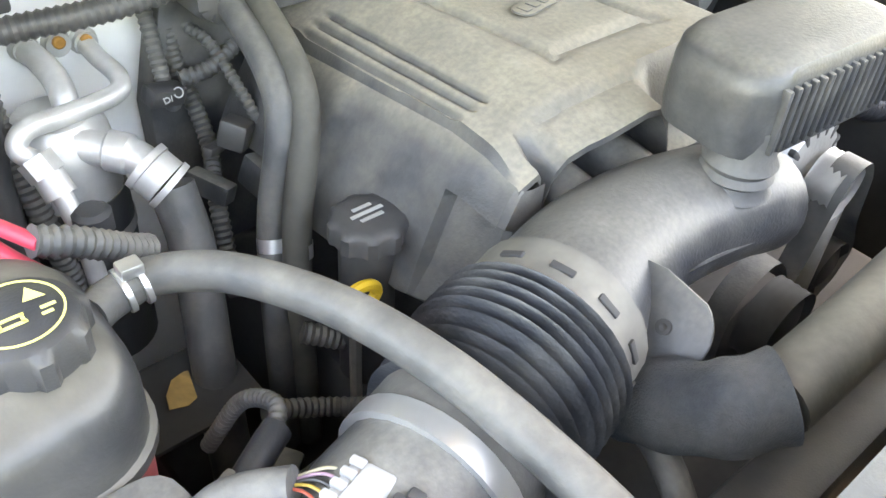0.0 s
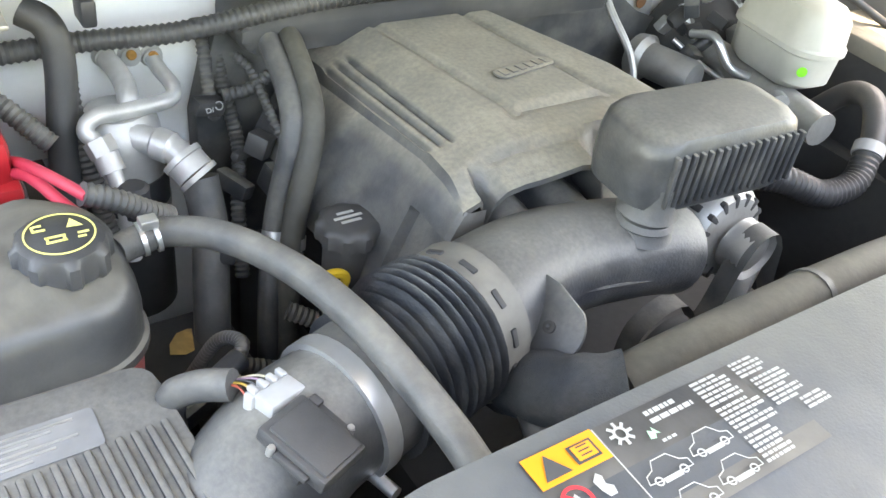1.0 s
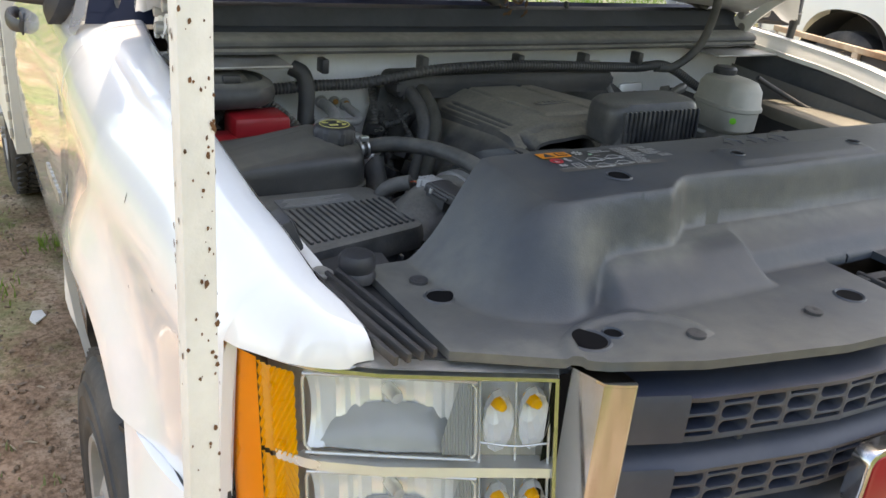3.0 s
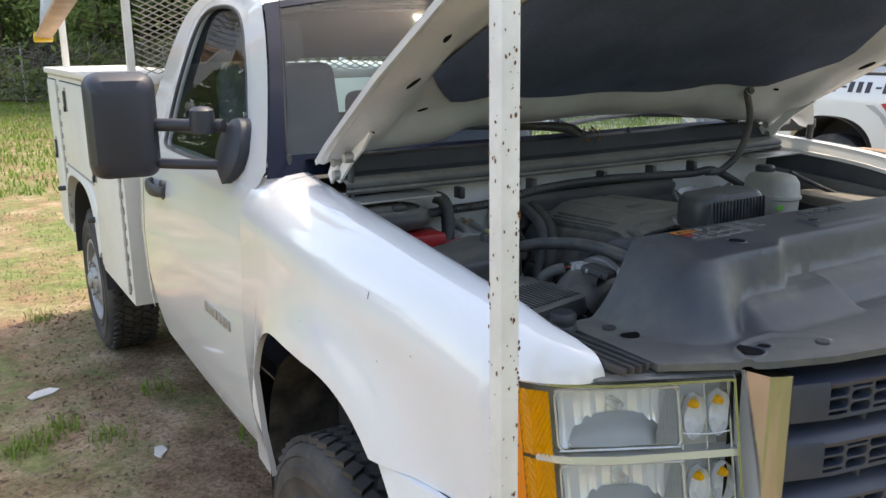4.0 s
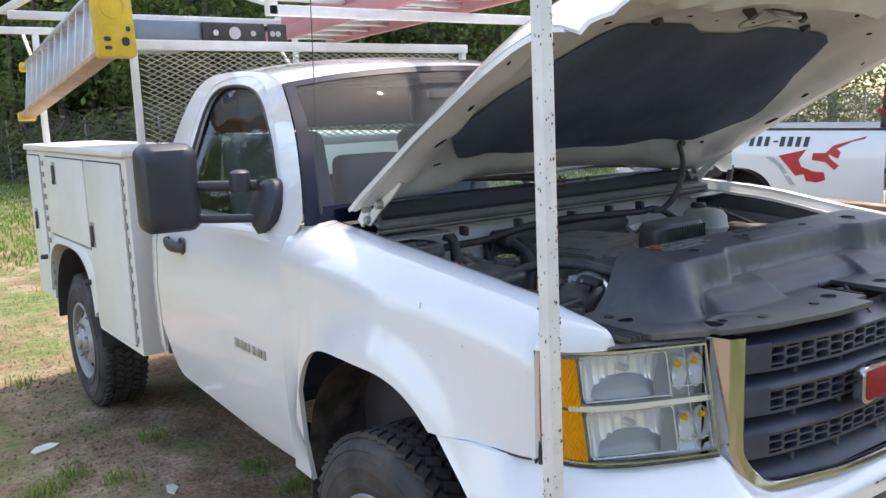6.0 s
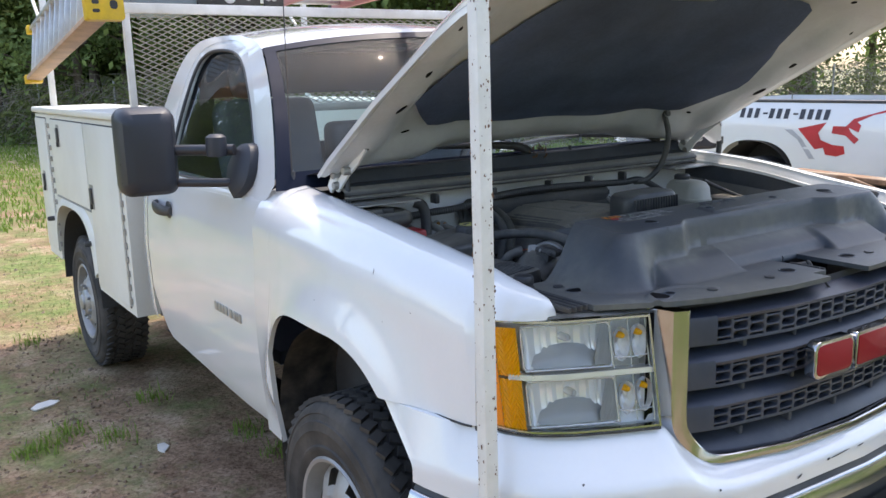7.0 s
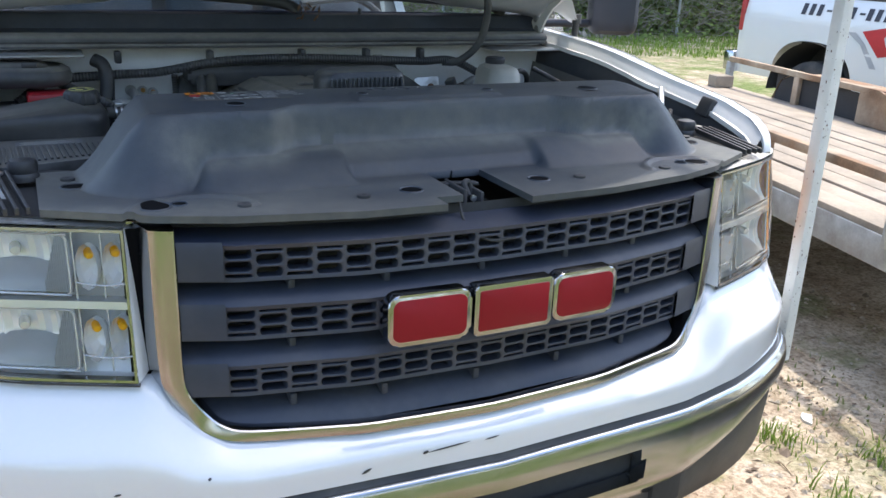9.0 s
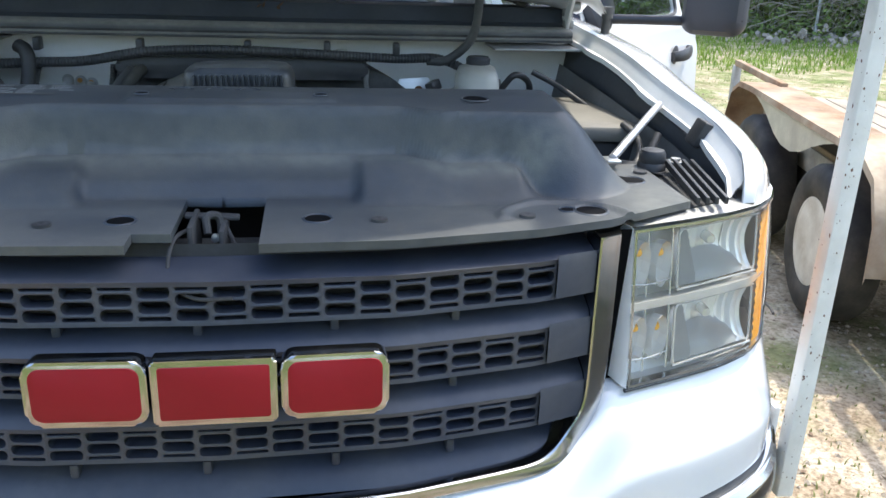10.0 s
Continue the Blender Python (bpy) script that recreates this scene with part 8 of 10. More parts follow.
sensor = part("pressure_sensor", bm, DUCT_PLASTIC, truck, "dusty black pressure sensor with a grey tag")
bm = nb()
tube(bm, [SM @ Vector((0.018, 0, 0.002)), SM @ Vector((0.045, 0.004, 0.002)), SM @ Vector((0.060, 0.006, 0.0))], 0.011, 12)
part("sensor_socket", bm, BLACK, sensor)
bm = nb()
lathe(bm, [(0.012, -0.02), (0.012, 0.006), (0.008, 0.010), (0.0005, 0.010)], SM @ Matrix.Translation((-0.022, -0.008, 0.008)), 12)
part("sensor_stud", bm, DUCT_PLASTIC, sensor)
bm = nb()
box(bm, (0.002, 0, 0.0125), (0.013, 0.013, 0.001), 0.0003, SM)
part("sensor_tag", bm, LABEL_GREY, sensor)
bm = nb()
tube(bm, [SM @ Vector((0.058, 0.006, 0)), SM @ Vector((0.075, 0.020, -0.004)), SM @ Vector((0.072, 0.05, -0.03)), SM @ Vector((0.05, 0.07, -0.09))], 0.007, 10, 8, 0.001, 0.005)
part("sensor_lead", bm, RUBBER, sensor)
bm = nb()
prism(bm, [(-0.034, 0), (-0.018, -0.012), (0.004, -0.016), (0.024, -0.009), (0.036, 0.0), (0.020, 0.011), (0.002, 0.015), (-0.020, 0.010)], 0.001, pose(-0.474, 0.889, 0.95, 20, 15, 40))
tagged(part("fallen_leaf", bm, material("dead_tan_leaf", (0.42, 0.27, 0.10), 0.8, vary=0.25, scale=50)), "dead tan leaf caught in the engine bay", "leaf")
bm = nb()
box(bm, (-0.474, 0.889, 0.944), (0.12, 0.10, 0.006), 0.002)
part("bay_ledge", bm, DARK, truck)


# ---- service body ----
BODY_Y0, BODY_Y1, BODY_X, BODY_TOP, BODY_LOW = 2.93, 5.06, 0.985, 1.500, 0.565


def rear_arch(y):
    t = abs((y - 4.17) / 0.50)
    if t >= 1:
        return 0.0
    return 0.50 + 0.46 * (1 - t ** 3.2) ** (1 / 3.2)


for s in (-1, 1):
    bm = nb()
    ys = sorted({round(BODY_Y0 + 0.0213 * k, 4) for k in range(101)} | {3.671, 3.68, 3.69, 3.70, 4.64, 4.65, 4.66, 4.669})
    rows = []
    for y in ys:
        low = max(BODY_LOW, rear_arch(y))
        rows.append([Vector((s * (BODY_X - 0.02), y, BODY_TOP)), Vector((s * BODY_X, y, BODY_TOP - 0.012))] + [Vector((s * BODY_X, y, BODY_TOP - 0.012 - (BODY_TOP - 0.012 - low) * k / 8)) for k in range(1, 9)]
                    + [Vector((s * (BODY_X - 0.04), y, low + 0.002)), Vector((s * (BODY_X - 0.42), y, low + 0.004))])
    loft(bm, rows)
    for y in (BODY_Y0, BODY_Y1):
        loft(bm, [[Vector((s * x, y, z)) for z in (BODY_LOW, 1.0, BODY_TOP)] for x in (0.52, 0.75, BODY_X)])
    loft(bm, [[Vector((s * 0.53, y, z)) for z in (0.70, BODY_TOP)] for y in (BODY_Y0, BODY_Y1)])
    loft(bm, [[Vector((s * x, y, BODY_TOP)) for y in (BODY_Y0, BODY_Y1)] for x in (0.53, BODY_X - 0.02)])
    side_box = part("service_body_side", bm, BODY_WHITE, truck, "off-white steel tool body with locked compartments")
    bm = nb()
    box(bm, (s * 0.765, (BODY_Y0 + BODY_Y1) / 2, BODY_TOP + 0.018), (0.48, BODY_Y1 - BODY_Y0 + 0.02, 0.034), 0.010)
    part("top_lid", bm, BODY_WHITE, side_box)
    # compartment doors: front, over the wheel, rear
    for y0, y1, z0, z1, latch in ((3.01, 3.63, 0.60, 1.465, (3.575, 1.085)), (3.655, 4.555, 1.005, 1.465, (4.31, 1.375)), (4.70, 5.03, 0.62, 1.465, (4.90, 1.06))):
        bm = nb()
        pts = rounded(y1 - y0, z1 - z0, 0.012, 3)
        m = axes((s * (BODY_X + 0.001), (y0 + y1) / 2, (z0 + z1) / 2), (0, s, 0), (0, 0, 1))
        prism(bm, pts, 0.010, m, 0.003)
        panel = part("compartment_door", bm, BODY_WHITE, side_box)
        bm = nb()
        m = axes((s * (BODY_X + 0.010), latch[0], latch[1]), (0, s, 0), (0, 0, 1))
        prism(bm, rounded(0.075, 0.130, 0.008, 3), 0.003, m)
        plate = part("latch_plate", bm, CAST, panel)
        bm = nb()
        prism(bm, rounded(0.045, 0.085, 0.01, 3), 0.010, m @ Matrix.Translation((0, 0.004, 0.002)), 0.003)
        box(bm, (0.0, -0.05, 0.010), (0.018, 0.03, 0.012), 0.003, m)
        bmesh.ops.transform(bm, matrix=Matrix(), verts=bm.verts)
        part("paddle_handle", bm, BLACK, panel)
        # gap lines
        bm = nb()
        m = axes((s * BODY_X, (y0 + y1) / 2, (z0 + z1) / 2), (0, s, 0), (0, 0, 1))
        outer_pts, inner_pts = rounded(y1 - y0 + 0.014, z1 - z0 + 0.014, 0.014, 3), rounded(y1 - y0, z1 - z0, 0.012, 3)
        loft(bm, [[m @ Vector((px, pz, 0.0015)) for px, pz in outer_pts], [m @ Vector((px, pz, 0.0015)) for px, pz in inner_pts]], closed=True)
        part("door_gap", bm, DARK, side_box)
    # piano hinges: many short knuckles
    for y, z0, z1 in ((2.985, 0.62, 1.45), (4.625, 0.66, 1.45)):
        bm = nb()
        n = int((z1 - z0) / 0.034)
        for k in range(n):
            if k % 2 == 0:
                lathe(bm, [(0.007, 0), (0.007, 0.030)], Matrix.Translation((s * (BODY_X + 0.006), y, z0 + 0.034 * k)), 8)
        hinge = part("piano_hinge", bm, CAST, side_box)
        hinge["kind"] = "stuff"
    bm = nb()
    for k in range(26):
        lathe(bm, [(0.006, 0), (0.006, 0.028)], Matrix.Translation((s * (BODY_X + 0.006), 3.66 + 0.034 * k, 0.997)) @ Matrix.Rotation(radians(-90), 4, "X"), 8)
    part("lid_hinge", bm, CAST, side_box)["kind"] = "stuff"
    # flared lip round the rear arch, rubber bumpers
    bm = nb()
    rows = []
    for k in range(49):
        t = -0.995 + 1.99 * k / 48
        y = 4.17 + 0.50 * t
        z = max(BODY_LOW, rear_arch(y))
        out = Vector((0, t * 0.05, 0.045))
        rows.append([Vector((s * BODY_X, y, z)) + out, Vector((s * (BODY_X + 0.016), y, z)) + out * 0.6, Vector((s * (BODY_X + 0.018), y, z)), Vector((s * (BODY_X - 0.03), y, z))])
    loft(bm, rows)
    part("arch_flare", bm, BODY_WHITE, side_box)
    for y, z in ((3.70, 0.815), (4.73, 0.83)):
        bm = nb()
        lathe(bm, [(0.014, 0), (0.016, 0.03), (0.014, 0.05), (0.0005, 0.055)], Matrix.Translation((s * BODY_X, y, z)) @ Matrix.Rotation(radians(90 * s), 4, "Y"), 12)
        part("rubber_bumper", bm, BLACK, side_box)
bm = nb()
box(bm, (0, 4.0, 0.80), (1.06, 2.1, 0.06), 0.005)
part("load_floor", bm, DARK, truck)
bm = nb()
loft(bm, [[Vector((s, y, z)) for y, z in [(4.17 + 0.49 * math.cos(a), 0.45 + 0.49 * math.sin(a)) for a in [math.pi * k / 20 for k in range(21)]]] for s in (-0.98, -0.5)])
part("rear_wheelhouse", bm, DARK, truck)
bm = nb()
box(bm, (0, 2.95, 0.95), (1.06, 0.03, 0.75), 0.005)
part("body_bulkhead", bm, BODY_WHITE, truck)

# ---- headache rack with expanded-metal screen ----
RY = 2.86
bm = nb()
for x in (-0.925, 0.925):
    bar(bm, (x, RY, 1.50), (x, RY, 2.0), 0.030, None, 0.003)
bar(bm, (-0.95, RY, 1.995), (0.95, RY, 1.995), 0.045, 0.045, 0.004)
bar(bm, (-0.925, RY, 1.525), (0.925, RY, 1.525), 0.04, None, 0.004)
part("rack_frame", bm, RACK_WHITE, truck, "white square-tube cab guard")
bm = nb()
MX, MZ = 0.052, 0.024
verts, faces = [], []
for i in range(35):
    for j in range(40):
        x0 = -0.90 + MX * i + (MX / 2 if j % 2 else 0)
        z0 = 1.545 + MZ / 2 * j
        if x0 + MX > 0.91 or z0 + MZ / 2 > 1.975:
            continue
        for dx in (-MX / 2, MX / 2):
            a, b = Vector((x0 + MX / 2, RY - 0.004, z0)), Vector((x0 + MX / 2 + dx, RY + 0.004, z0 + MZ / 2))
            k = len(verts)
            for p in (a, b):
                verts += [p + Vector((0, -0.003, 0.0025)), p + Vector((0, 0.003, -0.0025)), p + Vector((0, -0.003, -0.0025))]
            faces += [(k, k + 1, k + 4, k + 3), (k + 1, k + 2, k + 5, k + 4), (k + 2, k, k + 3, k + 5)]
bm.free()
me = bpy.data.meshes.new("expanded_metal_screen")
me.from_pydata([tuple(v) for v in verts], [], faces)
screen_mat = material("weathered_expanded_metal", (0.42, 0.39, 0.33), 0.6, vary=0.25, scale=20)
part_mesh("expanded_metal_screen", me, screen_mat, truck, "diamond mesh screen behind the cab", smooth=False)["kind"] = "stuff"

# ---- overhead rack, carried in front on two posts bolted to the bumper ----
for s in (-1, 1):
    bm = nb()
    low = 0.56 if s < 0 else 0.60
    foot_x, foot_y, head_x, top_y = (-0.995, 0.152, -0.963, 0.212) if s < 0 else (0.980, 0.142, 1.045, 0.213)
    bar(bm, (foot_x, foot_y, low), (head_x, top_y, 2.42), 0.032, None, 0.004, (1, 0, 0))
    post = part("rack_post", bm, RACK_WHITE, truck, "white square rack post with rust specks, bolted to the bumper")
    rs = random.Random(5 + s)
    for k in range(320):
        z = rs.uniform(0.62, 2.1)
        f = (z - low) / (2.42 - low)
        y = foot_y * (1 - f) + top_y * f
        x = foot_x * (1 - f) + head_x * f
        face = rs.choice(((0, -1), (0, -1), (s, 0), (-s, 0)))
        off = rs.gauss(0.009, 0.005) if rs.random() < 0.5 else rs.uniform(-0.014, 0.014)
        off = max(-0.0145, min(0.0145, off))
        r = (abs(rs.gauss(0.0, 0.0012)) + 0.0005) * (1.0 if s < 0 else 0.7)
        if face[0]:
            m = axes((x + face[0] * 0.0164, y + off, z), (0, 1, 0), (0, 0, 1))
            if m.to_3x3().col[2].x * face[0] < 0:
                m = axes((x + face[0] * 0.0164, y + off, z), (0, -1, 0), (0, 0, 1))
        else:
            m = axes((x + s * -1 * off, y - 0.0164, z), (1, 0, 0), (0, 0, 1))
        bm = nb() if k == 0 else bm
        n = 6
        base = [m @ Vector((r * rs.uniform(0.6, 1.2) * math.cos(2 * math.pi * q / n), r * rs.uniform(0.7, 2.2) * math.sin(2 * math.pi * q / n), 0.0004)) for q in range(n)]
        bm.faces.new([bm.verts.new(p) for p in base])
    part("rust_speck", bm, RUSTY, post)["kind"] = "stuff"
    bm = nb()
    box(bm, (s * 0.985, 0.305, 0.655), (0.012, 0.20, 0.175), 0.003, None)
    bracket = part("post_bracket", bm, RACK_WHITE, truck, "white bracket plate bolted to the bumper end")
    for z in (0.70, 0.615):
        bm = nb()
        lathe(bm, [(0.022, 0), (0.022, 0.004), (0.014, 0.005), (0.014, 0.016), (0.0005, 0.018)], Matrix.Translation((s * 0.991, 0.29, z)) @ Matrix.Rotation(radians(90 * s), 4, "Y"), 12)
        part("bracket_bolt", bm, CAST, bracket)
bm = nb()
for s in (-1, 1):
    bar(bm, (s * 0.985, 0.165, 2.40), (s * 0.985, 5.3, 2.40), 0.042, None, 0.004)
part("rack_side_rail", bm, RACK_WHITE, truck, "white side rails of the ladder rack")
for y, z, x0, x1 in ((2.20, 2.085, -0.585, 0.985), (2.86, 2.235, -0.95, 0.95), (4.0, 2.235, -1.2, 0.95), (4.85, 2.235, -1.2, 0.95)):
    bm = nb()
    bar(bm, (x0, y, z), (x1, y, z), 0.042, 0.042, 0.004)
    if y < 2.5:
        bar(bm, (x0 + 0.02, y, z - 0.02), (x0 + 0.02, y, 2.40), 0.042, None, 0.004)
        bar(bm, (x0 + 0.02, y, z + 0.02), (x0 - 0.18, y + 0.5, 2.28), 0.018, None, 0.002)
    part("rack_cross_bar", bm, RACK_WHITE, truck)
for y in (4.85,):
    for s in (-1, 1):
        bm = nb()
        bar(bm, (s * 0.90, y, 1.51), (s * 0.90, y, 2.24), 0.036, None, 0.004)
        bar(bm, (s * 0.90, y, 1.95), (s * 0.90, y + 0.35, 2.24), 0.018, None, 0.002)
        part("rack_upright", bm, RACK_WHITE, truck)

# ---- ladders on the rack ----
def step_ladder():
    t = thing("step_ladder", (-0.98, 3.7, 1.7), "aluminium step ladder with tan rails hung on the rack", "ladder")
    a, b = Vector((-1.085, 2.58, 1.960)), Vector((-1.02, 4.72, 1.715))
    up = Vector((0.05, 0.05, 0.30))
    for k, off in enumerate((Vector(), up)):
        bm = nb()
        bar(bm, a + off, b + off, 0.085 if k == 0 else 0.07, 0.024, 0.003, (0.1, 0.1, 1))
        part("rail", bm, TAN_RAIL if k == 0 else ALU, t)
    for k in range(12):
        f = 0.05 + 0.082 * k
        p = a.lerp(b, f)
        bm = nb()
        bar(bm, p, p + up, 0.060, 0.010, 0.002, (0, 1, 0))
        part("tread", bm, ALU, t)
    bm = nb()
    m = axes(a + Vector((-0.01, -0.03, 0.155)), (1, 0, 0), (0.1, 0.12, 1))
    prism(bm, rounded(0.15, 0.40, 0.012), 0.045, m @ Matrix.Translation((0, 0, -0.02)), 0.006)
    cap = part("top_cap", bm, YELLOW, t, "yellow plastic top cap")
    for px, pz, w, h in ((-0.035, -0.13, 0.028, 0.018), (0.035, -0.14, 0.03, 0.035), (-0.035, -0.165, 0.028, 0.014), (0.05, -0.09, 0.018, 0.02), (-0.045, 0.10, 0.014, 0.014), (0.045, 0.12, 0.016, 0.02)):
        bm = nb()
        prism(bm, rounded(w, h, min(w, h) * 0.4, 3), 0.0015, m @ Matrix.Translation((px, pz, 0.0255)))
        part("cap_hole", bm, DARK, cap)
    bm = nb()
    lathe(bm, [(0.050, 0), (0.050, 0.003), (0.042, 0.003), (0.042, 0.0)], m @ Matrix.Translation((0, 0.0, 0.025)), 24, cap=False)
    part("cap_ring", bm, YELLOW, cap)
    for off in (Vector(), up):
        bm = nb()
        bar(bm, b + off, b + off + Vector((0, 0.05, -0.012)), 0.10, 0.05, 0.006)
        part("foot", bm, YELLOW, t)
    return t


def extension_ladder():
    t = thing("extension_ladder", (0.2, 2.3, 2.116), "faded red fibreglass extension ladder lying on the rack", "ladder")
    # two sections, the butt end over the cab guard and the rest reaching forward
    for x, z, end in ((0.37, 2.155, 4.20), (0.81, 2.155, 4.20), (0.41, 2.237, 3.95), (0.77, 2.237, 3.95)):
        bm = nb()
        bar(bm, (x - 0.172 * (4.20 - end), end, z), (x - 0.60, 0.70, z), 0.034, 0.078, 0.004)
        part("rail", bm, PINK, t)
    for k in range(12):
        y = 4.02 - 0.29 * k
        for x, wide, z in ((0.37, 0.44, 2.155), (0.41, 0.36, 2.237)):
            bm = nb()
            c = Vector((x - 0.172 * (4.20 - y), y if z < 2.2 else y - 0.12, z))
            box(bm, (wide / 2, 0, 0), (wide, 0.040, 0.030), 0.006, Matrix.Translation(c))
            part("rung", bm, ALU, t)
    for x in (0.37, 0.81):
        bm = nb()
        box(bm, (x, 4.21, 2.150), (0.045, 0.05, 0.10), 0.006)
        part("end_cap", bm, BLACK, t)
    bm = nb()
    prism(bm, [(0.055 * math.cos(2 * math.pi * k / 24), 0.022 * math.sin(2 * math.pi * k / 24)) for k in range(24)], 0.002, axes((0.41 - 0.172 * 0.80 - 0.0185, 3.40, 2.237), (0.17, 0.985, 0), (0, 0, 1)) @ Matrix.Rotation(math.pi, 4, "Y") @ Matrix.Translation((0, 0, 0.0)))
    part("maker_sticker", bm, material("blue_sticker", (0.03, 0.10, 0.42), 0.4), t)
    return t


step_ladder()
extension_ladder()
ramp = thing("loading_ramp", (-0.5, 3.0, 2.02), "grey loading ramp with black end plates on the rack", "ramp")
bm = nb()
box(bm, (-0.62, 3.45, 2.075), (0.50, 0.95, 0.09), 0.006)
part("channel", bm, material("blue_grey_metal", (0.22, 0.28, 0.34), 0.45, metal=0.4, vary=0.1), ramp)
for x, w in ((-0.40, 0.32), (-0.17, 0.10)):
    bm = nb()
    box(bm, (x, 2.965, 2.065), (w, 0.02, 0.10), 0.006)
    plate = part("end_plate", bm, BLACK, ramp)
    for k in range(3 if w > 0.2 else 2):
        bm = nb()
        lathe(bm, [(0.030 if k == 1 and w > 0.2 else 0.014, 0), (0.030 if k == 1 and w > 0.2 else 0.014, 0.003)], axes((x - w * 0.3 + w * 0.3 * k, 2.954, 2.065), (1, 0, 0), (0, 0, 1)), 20)
        part("plate_hole", bm, ALU, plate)


# ---- flatbed trailer beside the truck ----
WOOD = material("weathered_trailer_plank", (0.33, 0.275, 0.21), 0.85, vary=0.28, scale=5, fine=60, dust=0.35, dust_color=(0.44, 0.39, 0.32), bump=0.6, bump_scale=90)
RUST = material("rusty_steel", (0.27, 0.16, 0.09), 0.85, vary=0.4, scale=5, dust=0.80, dust_color=(0.50, 0.42, 0.31), bump=0.4, bump_scale=80)
FRAME = material("chipped_grey_white_frame", (0.42, 0.44, 0.43), 0.6, vary=0.2, scale=12, dust=0.4, dust_color=(0.20, 0.14, 0.10))
trailer = thing("flatbed_trailer", (3.0, 2.4, 0), "tandem-axle flatbed trailer with weathered plank deck and rusty rails", "trailer")
TM = Matrix.Translation((2.20, 0.74, 0)) @ Matrix.Rotation(radians(-12.5), 4, "Z")
DECK, TW, T0, T1 = 0.62, 1.58, -2.6, 3.8


def tbar(name, a, b, w, h, mat, parent=None, bevel=0.004):
    bm = nb()
    bar(bm, TM @ Vector(a), TM @ Vector(b), w, h, bevel)
    return part(name, bm, mat, parent or trailer)


deck_frame = tbar("deck_frame", (0.02, T0, DECK - 0.09), (0.02, T1, DECK - 0.09), 0.05, 0.13, FRAME)
tbar("deck_frame", (TW - 0.02, T0, DECK - 0.09), (TW - 0.02, T1, DECK - 0.09), 0.05, 0.13, FRAME)
tbar("deck_frame", (0.0, T1, DECK - 0.09), (TW, T1, DECK - 0.09), 0.05, 0.13, FRAME)
tbar("deck_frame", (0.0, T0, DECK - 0.09), (TW, T0, DECK - 0.09), 0.05, 0.13, FRAME)
rs = random.Random(2)
for k in range(11):
    w = TW / 11
    bm = nb()
    x = w * (k + 0.5)
    dz = rs.uniform(-0.006, 0.004)
    box(bm, (x, (T0 + T1) / 2, DECK - 0.02 + dz), (w - 0.012, T1 - T0 - 0.04 - rs.uniform(0, 0.03), 0.038), 0.004, TM)
    part("plank", bm, WOOD, trailer)
for x in (-0.03, TW - 0.03):
    for y0, y1 in ((T0, 0.85), (2.75, T1)) if x < 1 else ((T0, T1),):
        tbar("side_rail", (x, y0, DECK + 0.21), (x, y1, DECK + 0.21), 0.04, 0.04, RUST)
        n = max(1, round((y1 - y0) / 0.95))
        for k in range(n + 1):
            y = y0 + (y1 - y0) * k / n
            tbar("rail_post", (x, y, DECK - 0.05), (x, y, DECK + 0.19), 0.045, 0.05, FRAME if k % 2 else RUST)
